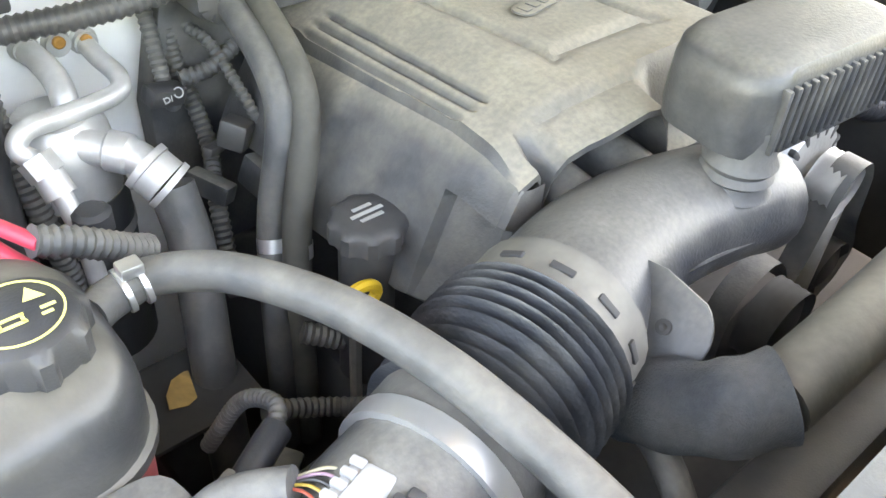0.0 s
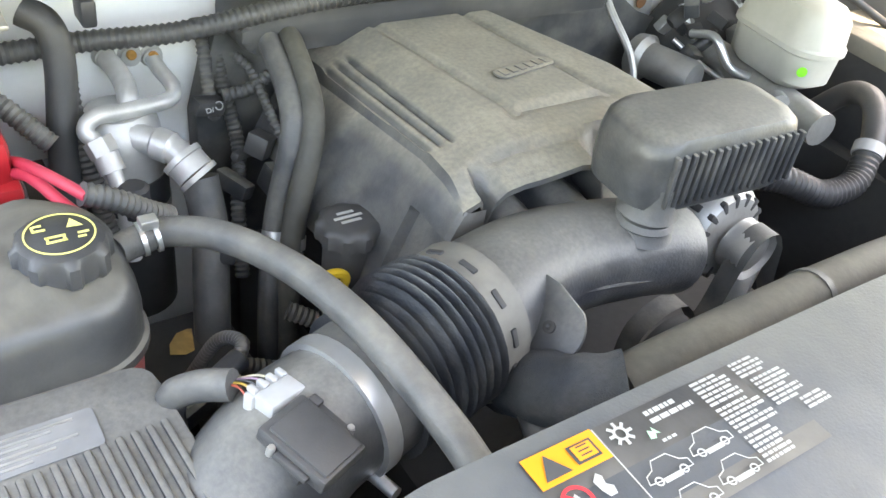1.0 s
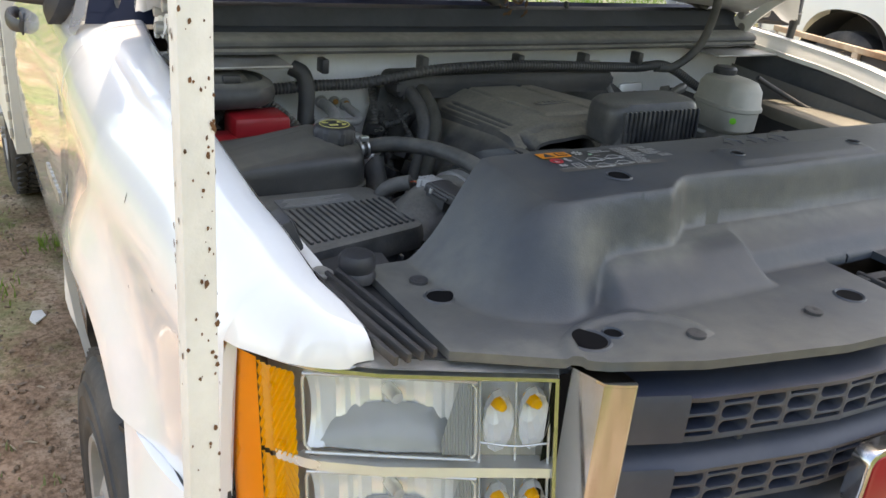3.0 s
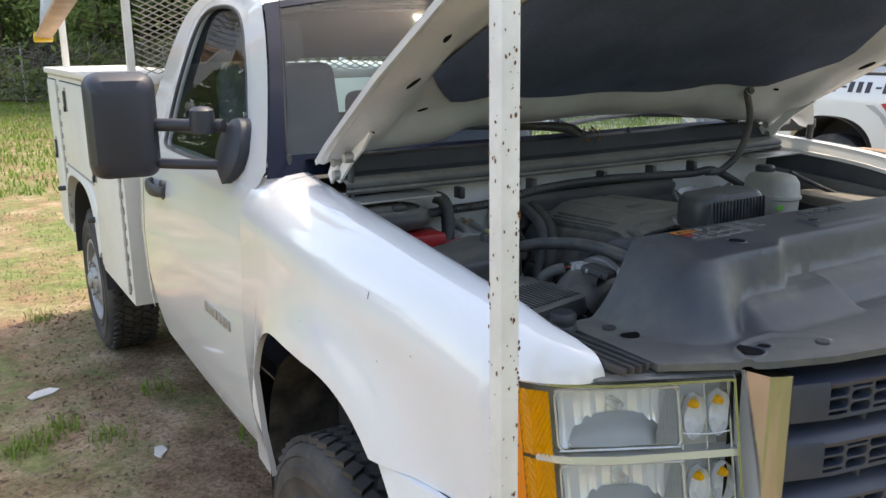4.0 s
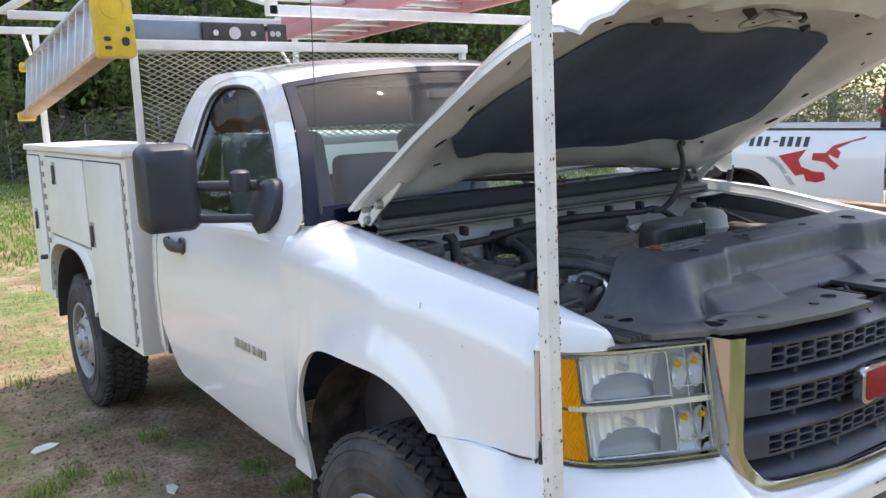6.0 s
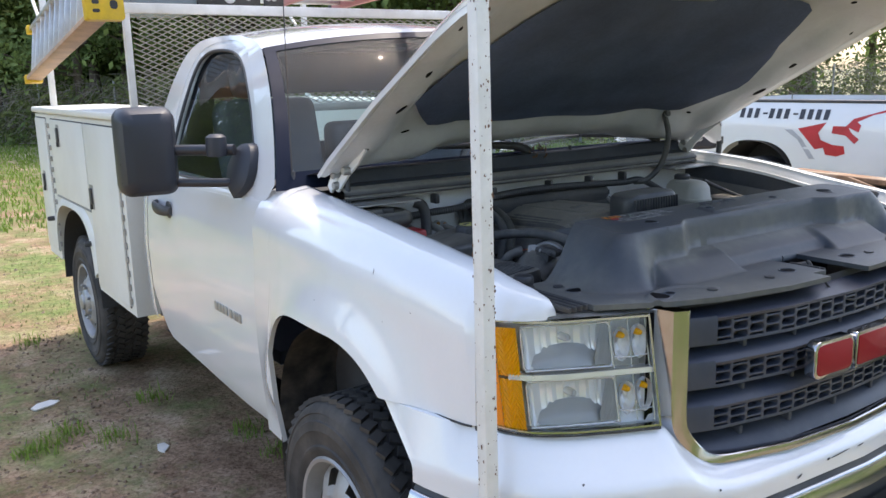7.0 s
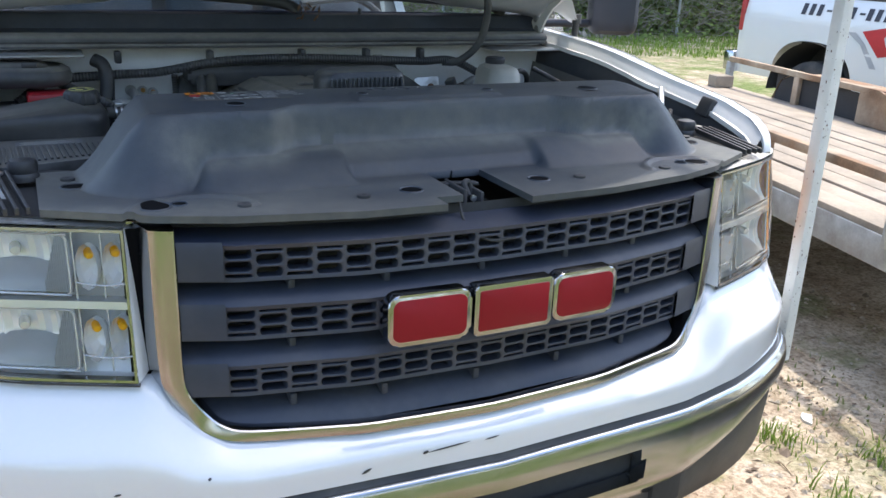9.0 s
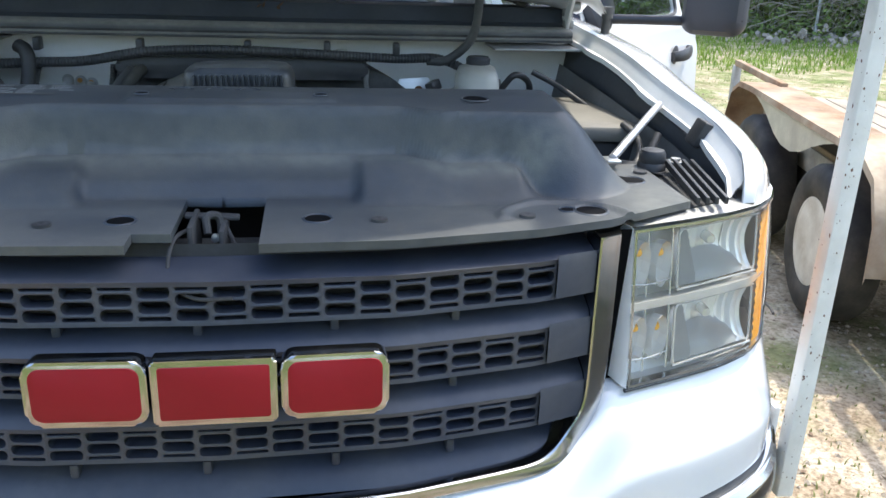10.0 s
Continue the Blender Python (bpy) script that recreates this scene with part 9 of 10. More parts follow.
# mudguard over the tandem wheels, near side and far side
for x0, out in ((0.0, -1), (TW, 1)):
    bm = nb()
    prof = [(0.86, 0.40), (0.88, 0.62), (0.96, 0.76), (1.10, 0.82), (1.35, 0.83), (2.72, 0.83), (2.97, 0.82), (3.11, 0.76), (3.19, 0.62), (3.21, 0.40)]
    rows = [[TM @ Vector((x0 + out * d, y, z)) for d in (-0.02, 0.10, 0.22)] for y, z in prof]
    loft(bm, rows)
    rows = [[TM @ Vector((x0 + out * 0.22, y, z)), TM @ Vector((x0 + out * 0.225, y, z - 0.03))] for y, z in prof]
    loft(bm, rows)
    part("mudguard", bm, RUST, trailer, "rusty tan mudguard")
    # web plate between the wheels
    bm = nb()
    pts = [(1.30, 0.825), (2.77, 0.825), (2.68, 0.80), (2.52, 0.765), (2.38, 0.72), (2.24, 0.665), (2.10, 0.635), (1.95, 0.635), (1.81, 0.665), (1.67, 0.72), (1.53, 0.765), (1.38, 0.80)]
    bm.faces.new([bm.verts.new(TM @ Vector((x0 + out * 0.21, y, z))) for y, z in pts])
    part("mudguard_web", bm, material("cream_web_paint", (0.56, 0.54, 0.44), 0.6, vary=0.15, scale=9, dust=0.4), trailer)
    for y in (1.45, 2.60):
        c = TM @ Vector((x0 + out * 0.215, y, 0.345))
        m = Matrix.Translation(c) @ TM.to_3x3().to_4x4() @ Matrix.Rotation(radians(90 * out), 4, "Y")
        bm = nb()
        lathe(bm, [(0.19, 0.0), (0.20, 0.012), (0.23, 0.022), (0.29, 0.022), (0.325, 0.008), (0.345, -0.02), (0.345, -0.15), (0.325, -0.18), (0.22, -0.19)], m, 48, cap=False)
        tyre = part("tyre", bm, TYRE, trailer, "dusty trailer tyre")
        bm = nb()
        lathe(bm, [(0.198, 0.012), (0.185, 0.014), (0.180, -0.02), (0.165, -0.045), (0.12, -0.050), (0.085, -0.030), (0.06, -0.028), (0.045, -0.005), (0.0005, 0.0)], m, 40)
        rim = part("rim", bm, material("white_trailer_rim", (0.68, 0.67, 0.62), 0.5, vary=0.1, scale=14, dust=0.4, dust_color=(0.35, 0.28, 0.2)), tyre)
        for k in range(5):
            bm = nb()
            box(bm, (0.140, 0, -0.0445), (0.05, 0.035, 0.004), 0.0015, m @ Matrix.Rotation(2 * math.pi * k / 5, 4, "Z"))
            part("rim_slot", bm, DARK, rim)
    bm = nb()
    loft(bm, [[TM @ Vector((x0 - out * 0.01, y, z)) for z in (0.30, 0.80)] for y in (0.9, 3.17)])
    part("wheel_well", bm, DARK, trailer)
tbar("axle", (0.0, 1.45, 0.345), (TW, 1.45, 0.345), 0.07, 0.07, DARK)
tbar("axle", (0.0, 2.60, 0.345), (TW, 2.60, 0.345), 0.07, 0.07, DARK)
for x in (0.4, 0.8, 1.2):
    tbar("deck_joist", (x, T0, DECK - 0.10), (x, T1, DECK - 0.10), 0.06, 0.10, DARK)
bm = nb()
box(bm, (TW - 0.16, 3.70, DECK + 0.045), (0.16, 0.12, 0.09), 0.004, TM)
part("wood_block", bm, WOOD, trailer)
bm = nb()
prism(bm, [(0, 0), (0.62, 0), (0.62, 0.20), (0.45, 0.23), (0.12, 0.16)], 0.02, TM @ axes((TW - 0.08, 1.55, DECK + 0.0), (0, 1, 0), (0, 0, 1)))
part("rusty_plate", bm, RUST, trailer)

# ---- second pickup beyond the trailer ----
VX = 5.62
van = thing("white_pickup_truck", (VX + 1.0, 3.2, 0), "parked white pickup with red and grey door graphics", "pickup truck")


def bed_x(z):
    return VX + curve_at([(0.5, 0.07), (0.65, 0.02), (0.9, 0.0), (1.1, 0.005), (1.25, 0.03), (1.33, 0.06)], z)


def van_arch(y):
    t = abs((y - 4.28) / 0.46)
    return 0.0 if t >= 1 else 0.50 + 0.44 * (1 - t ** 2.6) ** (1 / 2.6)


bm = nb()
rows = []
for k in range(101):
    y = 2.74 + 2.46 * k / 100
    low = max(0.56, van_arch(y))
    rows.append([Vector((bed_x(z) + 0.02 * step(5.1, 5.2, y), y, z)) for z in [1.33 - (1.33 - low) * j / 14 for j in range(15)]])
loft(bm, rows)
loft(bm, [[Vector((x, 5.20, z)) for z in (0.56, 1.33)] for x in (VX + 0.03, VX + 2.0)])
loft(bm, [[Vector((VX + 2.02, y, z)) for z in (0.56, 1.33)] for y in (0.6, 5.20)])
part("cargo_bed", bm, PAINT, van, "white cargo bed side")
bm = nb()
box(bm, (VX + 0.11, 3.95, 1.335), (0.12, 2.45, 0.03), 0.01)
part("bed_rail_cap", bm, BLACK, van)
bm = nb()
box(bm, (VX + 1.0, 4.0, 0.95), (1.9, 2.4, 0.05), 0.01)
part("bed_floor", bm, DARK, van)
bm = nb()
rows = []
CABV = [(0.62, 1.02), (0.75, 1.06), (1.0, 1.12), (1.35, 1.55), (1.62, 1.82), (1.85, 1.90), (2.4, 1.90), (2.6, 1.84), (2.68, 1.6), (2.70, 1.25)]
for y, top in CABV + [(2.705, 1.2)]:
    rows.append([Vector((VX + 0.02 + curve_at([(0.5, 0.04), (0.7, 0.0), (1.1, 0.0), (1.3, 0.04), (1.9, 0.30)], z), y, z)) for z in [0.5 + (top - 0.5) * j / 12 for j in range(13)]] + [Vector((VX + 1.7, y, top + 0.02))])
loft(bm, rows)
part("cab_shell", bm, PAINT, van, "white cab side")
bm = nb()
loft(bm, [[Vector((VX + 0.015, 2.715, z)) for z in (0.56, 1.34)], [Vector((VX + 0.05, 2.74, z)) for z in (0.56, 1.34)]])
part("cab_gap", bm, DARK, van)
bm = nb()
bm.faces.new([bm.verts.new((VX + 0.06 + curve_at([(1.3, 0), (1.9, 0.26)], z) - 0.008, y, z)) for y, z in ((1.30, 1.32), (1.62, 1.68), (1.85, 1.78), (2.35, 1.78), (2.45, 1.60), (2.48, 1.32))])
part("side_window", bm, material("dark_tinted_glass", (0.02, 0.025, 0.03), 0.08, vary=0.05), van)
bm = nb()
box(bm, (VX + 0.02, 2.25, 1.12), (0.03, 0.16, 0.035), 0.01)
part("door_handle", bm, BLACK, van)
for y in (1.0, 4.28):
    m = Matrix.Translation((VX + 0.06, y, 0.38)) @ Matrix.Rotation(radians(-90), 4, "Y")
    bm = nb()
    lathe(bm, [(0.21, 0.0), (0.23, 0.02), (0.30, 0.025), (0.36, 0.008), (0.385, -0.02), (0.385, -0.20), (0.30, -0.24)], m, 40, cap=False)
    tyre = part("tyre", bm, TYRE, van)
    bm = nb()
    lathe(bm, [(0.215, 0.01), (0.20, 0.0), (0.17, -0.03), (0.10, -0.005), (0.06, 0.01), (0.0005, 0.012)], m, 32)
    part("rim", bm, CAST, tyre)
bm = nb()
rows = [[Vector((VX + d, 4.28 + 0.46 * math.cos(a), 0.46 + 0.47 * math.sin(a))) for d in (0.01, 0.5)] for a in [math.pi * k / 20 for k in range(21)]]
loft(bm, rows)
loft(bm, [[Vector((VX + 0.45, y, z)) for z in (0.3, 1.0)] for y in (3.75, 4.8)])
part("wheelhouse", bm, DARK, van)
bm = nb()
box(bm, (VX + 0.07, 5.175, 1.14), (0.12, 0.06, 0.36), 0.01)
part("tail_lamp", bm, RED, van, "red tail lamp")
bm = nb()
box(bm, (VX + 1.0, 5.28, 0.66), (2.0, 0.14, 0.20), 0.03)
part("rear_bumper", bm, CHROME, van, "chrome rear bumper")
# bed guard: black posts with a red ribbon
bm = nb()
bar(bm, (VX + 0.12, 2.82, 1.34), (VX + 0.12, 2.78, 1.95), 0.05, None, 0.005)
bar(bm, (VX + 0.12, 2.78, 1.93), (VX + 1.9, 2.78, 1.93), 0.05, None, 0.005)
bar(bm, (VX + 1.9, 2.82, 1.34), (VX + 1.9, 2.78, 1.95), 0.05, None, 0.005)
part("bed_guard", bm, BLACK, van)
bm = nb()
rs = random.Random(7)
for k in range(14):
    m = Matrix.Translation((VX + 0.09 + rs.gauss(0, 0.01), 2.80 + rs.gauss(0, 0.03), 1.60 + rs.uniform(-0.14, 0.14))) @ Euler([rs.uniform(0, 6) for _ in range(3)]).to_matrix().to_4x4()
    prism(bm, rounded(0.075, 0.03, 0.01, 2), 0.002, m)
part("red_ribbon", bm, RED, van)
# graphics: number as plain bars, emblem as plain shapes
GRAY = material("grey_vinyl", (0.40, 0.41, 0.43), 0.4)
VRED = material("red_vinyl", (0.50, 0.02, 0.03), 0.35)
INK = material("dark_vinyl", (0.03, 0.03, 0.045), 0.4)


def decal(name, pts, mat, lift=0.004):
    bm = nb()
    bm.faces.new([bm.verts.new((bed_x(z) - lift, y, z)) for y, z in pts])
    bmesh.ops.triangulate(bm, faces=bm.faces)
    return part(name, bm, mat, van)


for k in range(12):
    if k in (3, 7):
        decal("number_bar", [(4.46 - 0.085 * k, 1.205), (4.405 - 0.085 * k, 1.205), (4.40 - 0.085 * k, 1.222), (4.455 - 0.085 * k, 1.222)], INK)
    else:
        decal("number_bar", [(4.475 - 0.085 * k, 1.165), (4.425 - 0.085 * k, 1.165), (4.41 - 0.085 * k, 1.262), (4.46 - 0.085 * k, 1.262)], INK)
decal("grey_swoosh", [(3.935, 1.06), (3.852, 1.062), (3.743, 0.979), (3.598, 0.788), (3.659, 0.785), (3.787, 0.967)], GRAY)
decal("red_emblem", [(3.789, 1.075), (3.498, 1.141), (3.573, 1.04), (3.542, 0.974), (3.422, 0.934), (3.306, 0.927), (3.292, 0.857), (3.378, 0.826), (3.49, 0.837), (3.498, 0.904), (3.6, 0.883)], VRED)
decal("red_emblem", [(3.234, 1.182), (2.921, 1.273), (3.204, 0.952), (3.297, 1.025), (3.437, 1.043), (3.427, 1.109), (3.3, 1.111), (3.174, 1.06), (3.154, 1.124)], VRED)


# ---- ground ----
def ground_z(x, y):
    d = math.hypot(x, y)
    near = 0.012 * noise.noise((x * 1.3, y * 1.3, 0)) + 0.006 * noise.noise((x * 5, y * 5, 3))
    far = 0.25 * noise.noise((x * 0.05, y * 0.05, 7)) * step(12, 40, d)
    return near * step(0.4, 1.0, abs(x) if -0.5 < y < 5.5 else 2) - 0.012 + far


def soil():
    mat = bpy.data.materials.new("sandy_soil_with_sparse_grass")
    mat.use_nodes = True
    nodes, links = mat.node_tree.nodes, mat.node_tree.links
    bsdf = nodes["Principled BSDF"]
    where = nodes.new("ShaderNodeTexCoord")

    def tex(size, detail=8.0, rough=0.6):
        t = nodes.new("ShaderNodeTexNoise")
        t.inputs["Scale"].default_value, t.inputs["Detail"].default_value, t.inputs["Roughness"].default_value = size, detail, rough
        links.new(where.outputs["Object"], t.inputs["Vector"])
        return t.outputs[0]

    def ramp(src, stops):
        node = nodes.new("ShaderNodeValToRGB")
        el = node.color_ramp.elements
        while len(el) < len(stops):
            el.new(0.5)
        for e, (p, c) in zip(el, stops):
            e.position, e.color = p, (*c, 1)
        links.new(src, node.inputs[0])
        return node.outputs[0]

    def mix(f, a, b, kind="MIX"):
        node = nodes.new("ShaderNodeMix")
        node.data_type, node.blend_type = "RGBA", kind
        if hasattr(f, "links"):
            links.new(f, node.inputs[0])
        else:
            node.inputs[0].default_value = f
        links.new(a, node.inputs[6]), links.new(b, node.inputs[7])
        return node.outputs[2]

    sand = ramp(tex(2.2), [(0.30, (0.19, 0.115, 0.075)), (0.50, (0.38, 0.255, 0.175)), (0.70, (0.60, 0.47, 0.35))])
    pale = ramp(tex(2.6), [(0.30, (0.34, 0.27, 0.19)), (0.50, (0.56, 0.47, 0.36)), (0.70, (0.74, 0.66, 0.54))])
    split = nodes.new("ShaderNodeSeparateXYZ")
    links.new(where.outputs["Object"], split.inputs[0])
    side = nodes.new("ShaderNodeMapRange")
    side.inputs[1].default_value, side.inputs[2].default_value = 0.5, 1.5
    links.new(split.outputs[0], side.inputs[0])
    sand = mix(side.outputs[0], sand, pale)
    crumbs = ramp(tex(55, 4), [(0.38, (0.45, 0.42, 0.38)), (0.55, (1, 1, 1))])
    base = mix(0.75, sand, crumbs, "MULTIPLY")
    clods = ramp(tex(9, 9, 0.7), [(0.34, (0.55, 0.50, 0.46)), (0.50, (0.95, 0.93, 0.90)), (0.66, (1, 1, 1))])
    base = mix(0.9, base, clods, "MULTIPLY")
    moss = ramp(tex(14, 6), [(0.35, (0.10, 0.135, 0.045)), (0.7, (0.23, 0.27, 0.10))])
    place = ramp(tex(0.9, 10, 0.72), [(0.50, (0, 0, 0)), (0.62, (0.75, 0.75, 0.75))])
    # the sward closes up a few steps before the truck
    ahead = nodes.new("ShaderNodeMapRange")
    ahead.inputs[1].default_value, ahead.inputs[2].default_value, ahead.inputs[4].default_value = -1.1, -2.6, 0.5
    links.new(split.outputs[1], ahead.inputs[0])
    sward = nodes.new("ShaderNodeMath")
    sward.operation, sward.use_clamp = "ADD", True
    # and again in ragged patches beyond the truck
    beyond = nodes.new("ShaderNodeMapRange")
    beyond.inputs[1].default_value, beyond.inputs[2].default_value, beyond.inputs[4].default_value = 2.2, 6.0, 1.0
    links.new(split.outputs[1], beyond.inputs[0])
    ragged = nodes.new("ShaderNodeMath")
    ragged.operation = "MULTIPLY_ADD"
    links.new(beyond.outputs[0], ragged.inputs[0])
    links.new(ramp(tex(1.7, 10, 0.75), [(0.40, (0, 0, 0)), (0.58, (0.8, 0.8, 0.8))]), ragged.inputs[1])
    links.new(ahead.outputs[0], ragged.inputs[2])
    links.new(place, sward.inputs[0]), links.new(ragged.outputs[0], sward.inputs[1])
    base = mix(sward.outputs[0], base, moss)
    links.new(base, bsdf.inputs["Base Color"])
    bsdf.inputs["Roughness"].default_value = 0.95
    bsdf.inputs["Specular IOR Level"].default_value = 0.15
    bump = nodes.new("ShaderNodeBump")
    bump.inputs["Strength"].default_value, bump.inputs["Distance"].default_value = 0.9, 0.02
    links.new(tex(26, 8), bump.inputs["Height"])
    links.new(bump.outputs[0], bsdf.inputs["Normal"])
    return mat


bm = nb()
steps = [-400, -200, -100, -60, -40, -30, -24, -19, -15, -12, -10] + [-8.5 + 0.5 * k for k in range(46)] + [15.5, 17, 19, 22, 26, 32, 40, 60, 100, 200, 400]
loft(bm, [[Vector((x, y, ground_z(x, y))) for y in steps] for x in steps])
ground = part("ground", bm, soil(), None)
tagged(ground, "sandy brown earth with patches of moss and sparse grass", "ground", kind="structure")


# ---- litter on the ground ----
rs = random.Random(11)
WHITE_SCRAP = material("pale_scrap", (0.70, 0.68, 0.63), 0.7, vary=0.1)
for x, y, w, h, a in ((-1.34, 3.60, 0.16, 0.07, 30), (-1.00, 2.66, 0.10, 0.05, 70), (-1.55, 1.50, 0.05, 0.04, 10), (-1.72, 2.35, 0.06, 0.04, 50), (-1.30, 2.15, 0.09, 0.035, 20), (1.75, 0.62, 0.08, 0.05, 40)):
    bm = nb()
    pts = [(w / 2 * c + rs.uniform(-0.01, 0.01), h / 2 * d + rs.uniform(-0.008, 0.008)) for c, d in ((-1, -0.8), (0.2, -1), (1, -0.5), (0.8, 0.9), (-0.3, 1), (-0.9, 0.4))]
    prism(bm, pts, 0.008, Matrix.Translation((x, y, ground_z(x, y) + 0.002)) @ pose(0, 0, 0, 4, 3, a))
    tagged(part("paper_scrap", bm, WHITE_SCRAP), "pale scrap of paper lying on the soil", "litter", "scraps on the ground")
bm = nb()
for k in range(40):
    m = Matrix.Translation((0.92 + rs.gauss(0, 0.05), -0.02 + rs.gauss(0, 0.05), 0.02 + abs(rs.gauss(0, 0.02)))) @ Euler([rs.uniform(0, 6) for _ in range(3)]).to_matrix().to_4x4()
    prism(bm, rounded(0.09, 0.05, 0.02, 2), 0.004, m)
tagged(part("black_rag", bm, BLACK), "crumpled black rag lying on the sand", "rag", kind="stuff")

# twigs, clods and stones
verts, faces = [], []
for k in range(2600):
    x, y = rs.uniform(-4.5, 5), rs.uniform(-2.5, 9)
    if -0.95 < x < 0.95 and 0.2 < y < 5:
        continue
    r = abs(rs.gauss(0.006, 0.006)) + 0.003
    z = ground_z(x, y)
    a = rs.uniform(0, 6.3)
    i = len(verts)
    for q in range(5):
        t = a + q * 1.2566
        rr = r * rs.uniform(0.6, 1.4)
        verts.append((x + rr * math.cos(t), y + rr * math.sin(t), z - 0.002))
    verts.append((x + r * 0.2, y, z + r * rs.uniform(0.5, 1.1)))
    faces += [(i + q, i + (q + 1) % 5, i + 5) for q in range(5)]
me = bpy.data.meshes.new("soil_clods")
me.from_pydata(verts, [], faces)
tagged(part_mesh("soil_clods", me, material("earth_clod", (0.25, 0.19, 0.14), 0.95, vary=0.35, scale=30), None, "", False), "small clods and stones strewn over the soil", "clods", kind="stuff")
verts, faces = [], []
for k in range(3200):
    x, y = rs.uniform(-3.6, -0.8) if k % 3 else rs.uniform(0.8, 3.0), rs.uniform(-1.8, 6)
    r, a = rs.uniform(0.006, 0.020), rs.uniform(0, 6.3)
    z = ground_z(x, y) + rs.uniform(0.001, 0.008)
    d, n = Vector((math.cos(a) * r, math.sin(a) * r, rs.uniform(-0.004, 0.004))), Vector((-math.sin(a), math.cos(a), 0)) * r * 0.45
    p = Vector((x, y, z))
    i = len(verts)
    verts += [tuple(p - d), tuple(p + n), tuple(p + d), tuple(p - n)]
    faces.append((i, i + 1, i + 2, i + 3))
me = bpy.data.meshes.new("leaf_litter")
me.from_pydata(verts, [], faces)
litter_leaf = material("dead_leaf_litter", (0.22, 0.15, 0.10), 0.9, vary=0.5, scale=6)
tagged(part_mesh("leaf_litter", me, litter_leaf, None, "", False), "dead brown leaves and crumbs over the soil", "litter", kind="stuff")
verts, faces = [], []
for k in range(900):
    x, y = rs.uniform(-4.5, 5), rs.uniform(-2.5, 8)
    if -0.95 < x < 0.95 and 0.2 < y < 5:
        continue
    ln, a = abs(rs.gauss(0.03, 0.025)) + 0.012, rs.uniform(0, 6.3)
    z = ground_z(x, y) + 0.004
    d, n = Vector((math.cos(a) * ln, math.sin(a) * ln, rs.uniform(-0.004, 0.008))), Vector((-math.sin(a), math.cos(a), 0)) * 0.003
    p = Vector((x, y, z))
    i = len(verts)
    verts += [tuple(p + n), tuple(p - n), tuple(p + d - n * 0.4), tuple(p + d + n * 0.4), tuple(p + d * 0.5 + Vector((0, 0, 0.006)))]
    faces += [(i, i + 1, i + 4), (i + 1, i + 2, i + 4), (i + 2, i + 3, i + 4), (i + 3, i, i + 4)]
me = bpy.data.meshes.new("twigs")
me.from_pydata(verts, [], faces)
tagged(part_mesh("twigs", me, material("dry_twig", (0.42, 0.33, 0.23), 0.9, vary=0.4, scale=20), None, "", False), "dry twigs and straw scattered over the soil", "twigs", kind="stuff")


# ---- grass ----
def leaf_material(name, a, b, scale=3.0, through=0.35):
    mat = bpy.data.materials.new(name)
    mat.use_nodes = True
    nodes, links = mat.node_tree.nodes, mat.node_tree.links
    bsdf = nodes["Principled BSDF"]
    where, tex, geo = nodes.new("ShaderNodeTexCoord"), nodes.new("ShaderNodeTexNoise"), nodes.new("ShaderNodeNewGeometry")
    tex.inputs["Scale"].default_value = scale
    links.new(where.outputs["Object"], tex.inputs["Vector"])
    add = nodes.new("ShaderNodeMath")
    add.operation = "MULTIPLY_ADD"
    add.inputs[1].default_value, add.inputs[2].default_value = 0.55, -0.12
    links.new(geo.outputs["Random Per Island"], add.inputs[0])
    total = nodes.new("ShaderNodeMath")
    links.new(add.outputs[0], total.inputs[0]), links.new(tex.outputs[0], total.inputs[1])
    mix = nodes.new("ShaderNodeMix")
    mix.data_type, mix.clamp_factor = "RGBA", True
    mix.inputs[6].default_value, mix.inputs[7].default_value = (*a, 1), (*b, 1)
    links.new(total.outputs[0], mix.inputs[0])
    links.new(mix.outputs[2], bsdf.inputs["Base Color"])
    bsdf.inputs["Roughness"].default_value = 0.7
    bsdf.inputs["Specular IOR Level"].default_value = 0.2
    trans, blend = nodes.new("ShaderNodeBsdfTranslucent"), nodes.new("ShaderNodeMixShader")
    links.new(mix.outputs[2], trans.inputs[0])
    blend.inputs[0].default_value = through
    links.new(bsdf.outputs[0], blend.inputs[1]), links.new(trans.outputs[0], blend.inputs[2])
    links.new(blend.outputs[0], nodes["Material Output"].inputs[0])
    return mat


def blades(name, spots, count, height, spread, mat, label, wide=0.004):
    verts, faces = [], []
    for k in range(count):
        x, y, keep = spots(rs)
        if not keep:
            continue
        h = height * rs.uniform(0.35, 1.2)
        a, lean = rs.uniform(0, 6.3), rs.uniform(0.1, 0.8) * spread
        d = Vector((math.cos(a), math.sin(a), 0))
        n = Vector((-d.y, d.x, 0)) * wide * rs.uniform(0.7, 1.4)
        p = Vector((x, y, ground_z(x, y) - 0.004))
        mid, tip = p + d * lean * h * 0.35 + Vector((0, 0, h * 0.6)), p + d * lean * h + Vector((0, 0, h))
        i = len(verts)
        verts += [tuple(p + n), tuple(p - n), tuple(mid - n * 0.8), tuple(mid + n * 0.8), tuple(tip)]
        faces += [(i, i + 1, i + 2, i + 3), (i + 3, i + 2, i + 4)]
    me = bpy.data.meshes.new(name)
    me.from_pydata(verts, [], faces)
    return tagged(part_mesh(name, me, mat, None, "", False), label, "grass", kind="stuff")


def patchy(x, y, bias=0.0):
    return noise.noise((x * 0.9, y * 0.9, 5)) + 0.5 * noise.noise((x * 3, y * 3, 9)) > 0.12 - bias


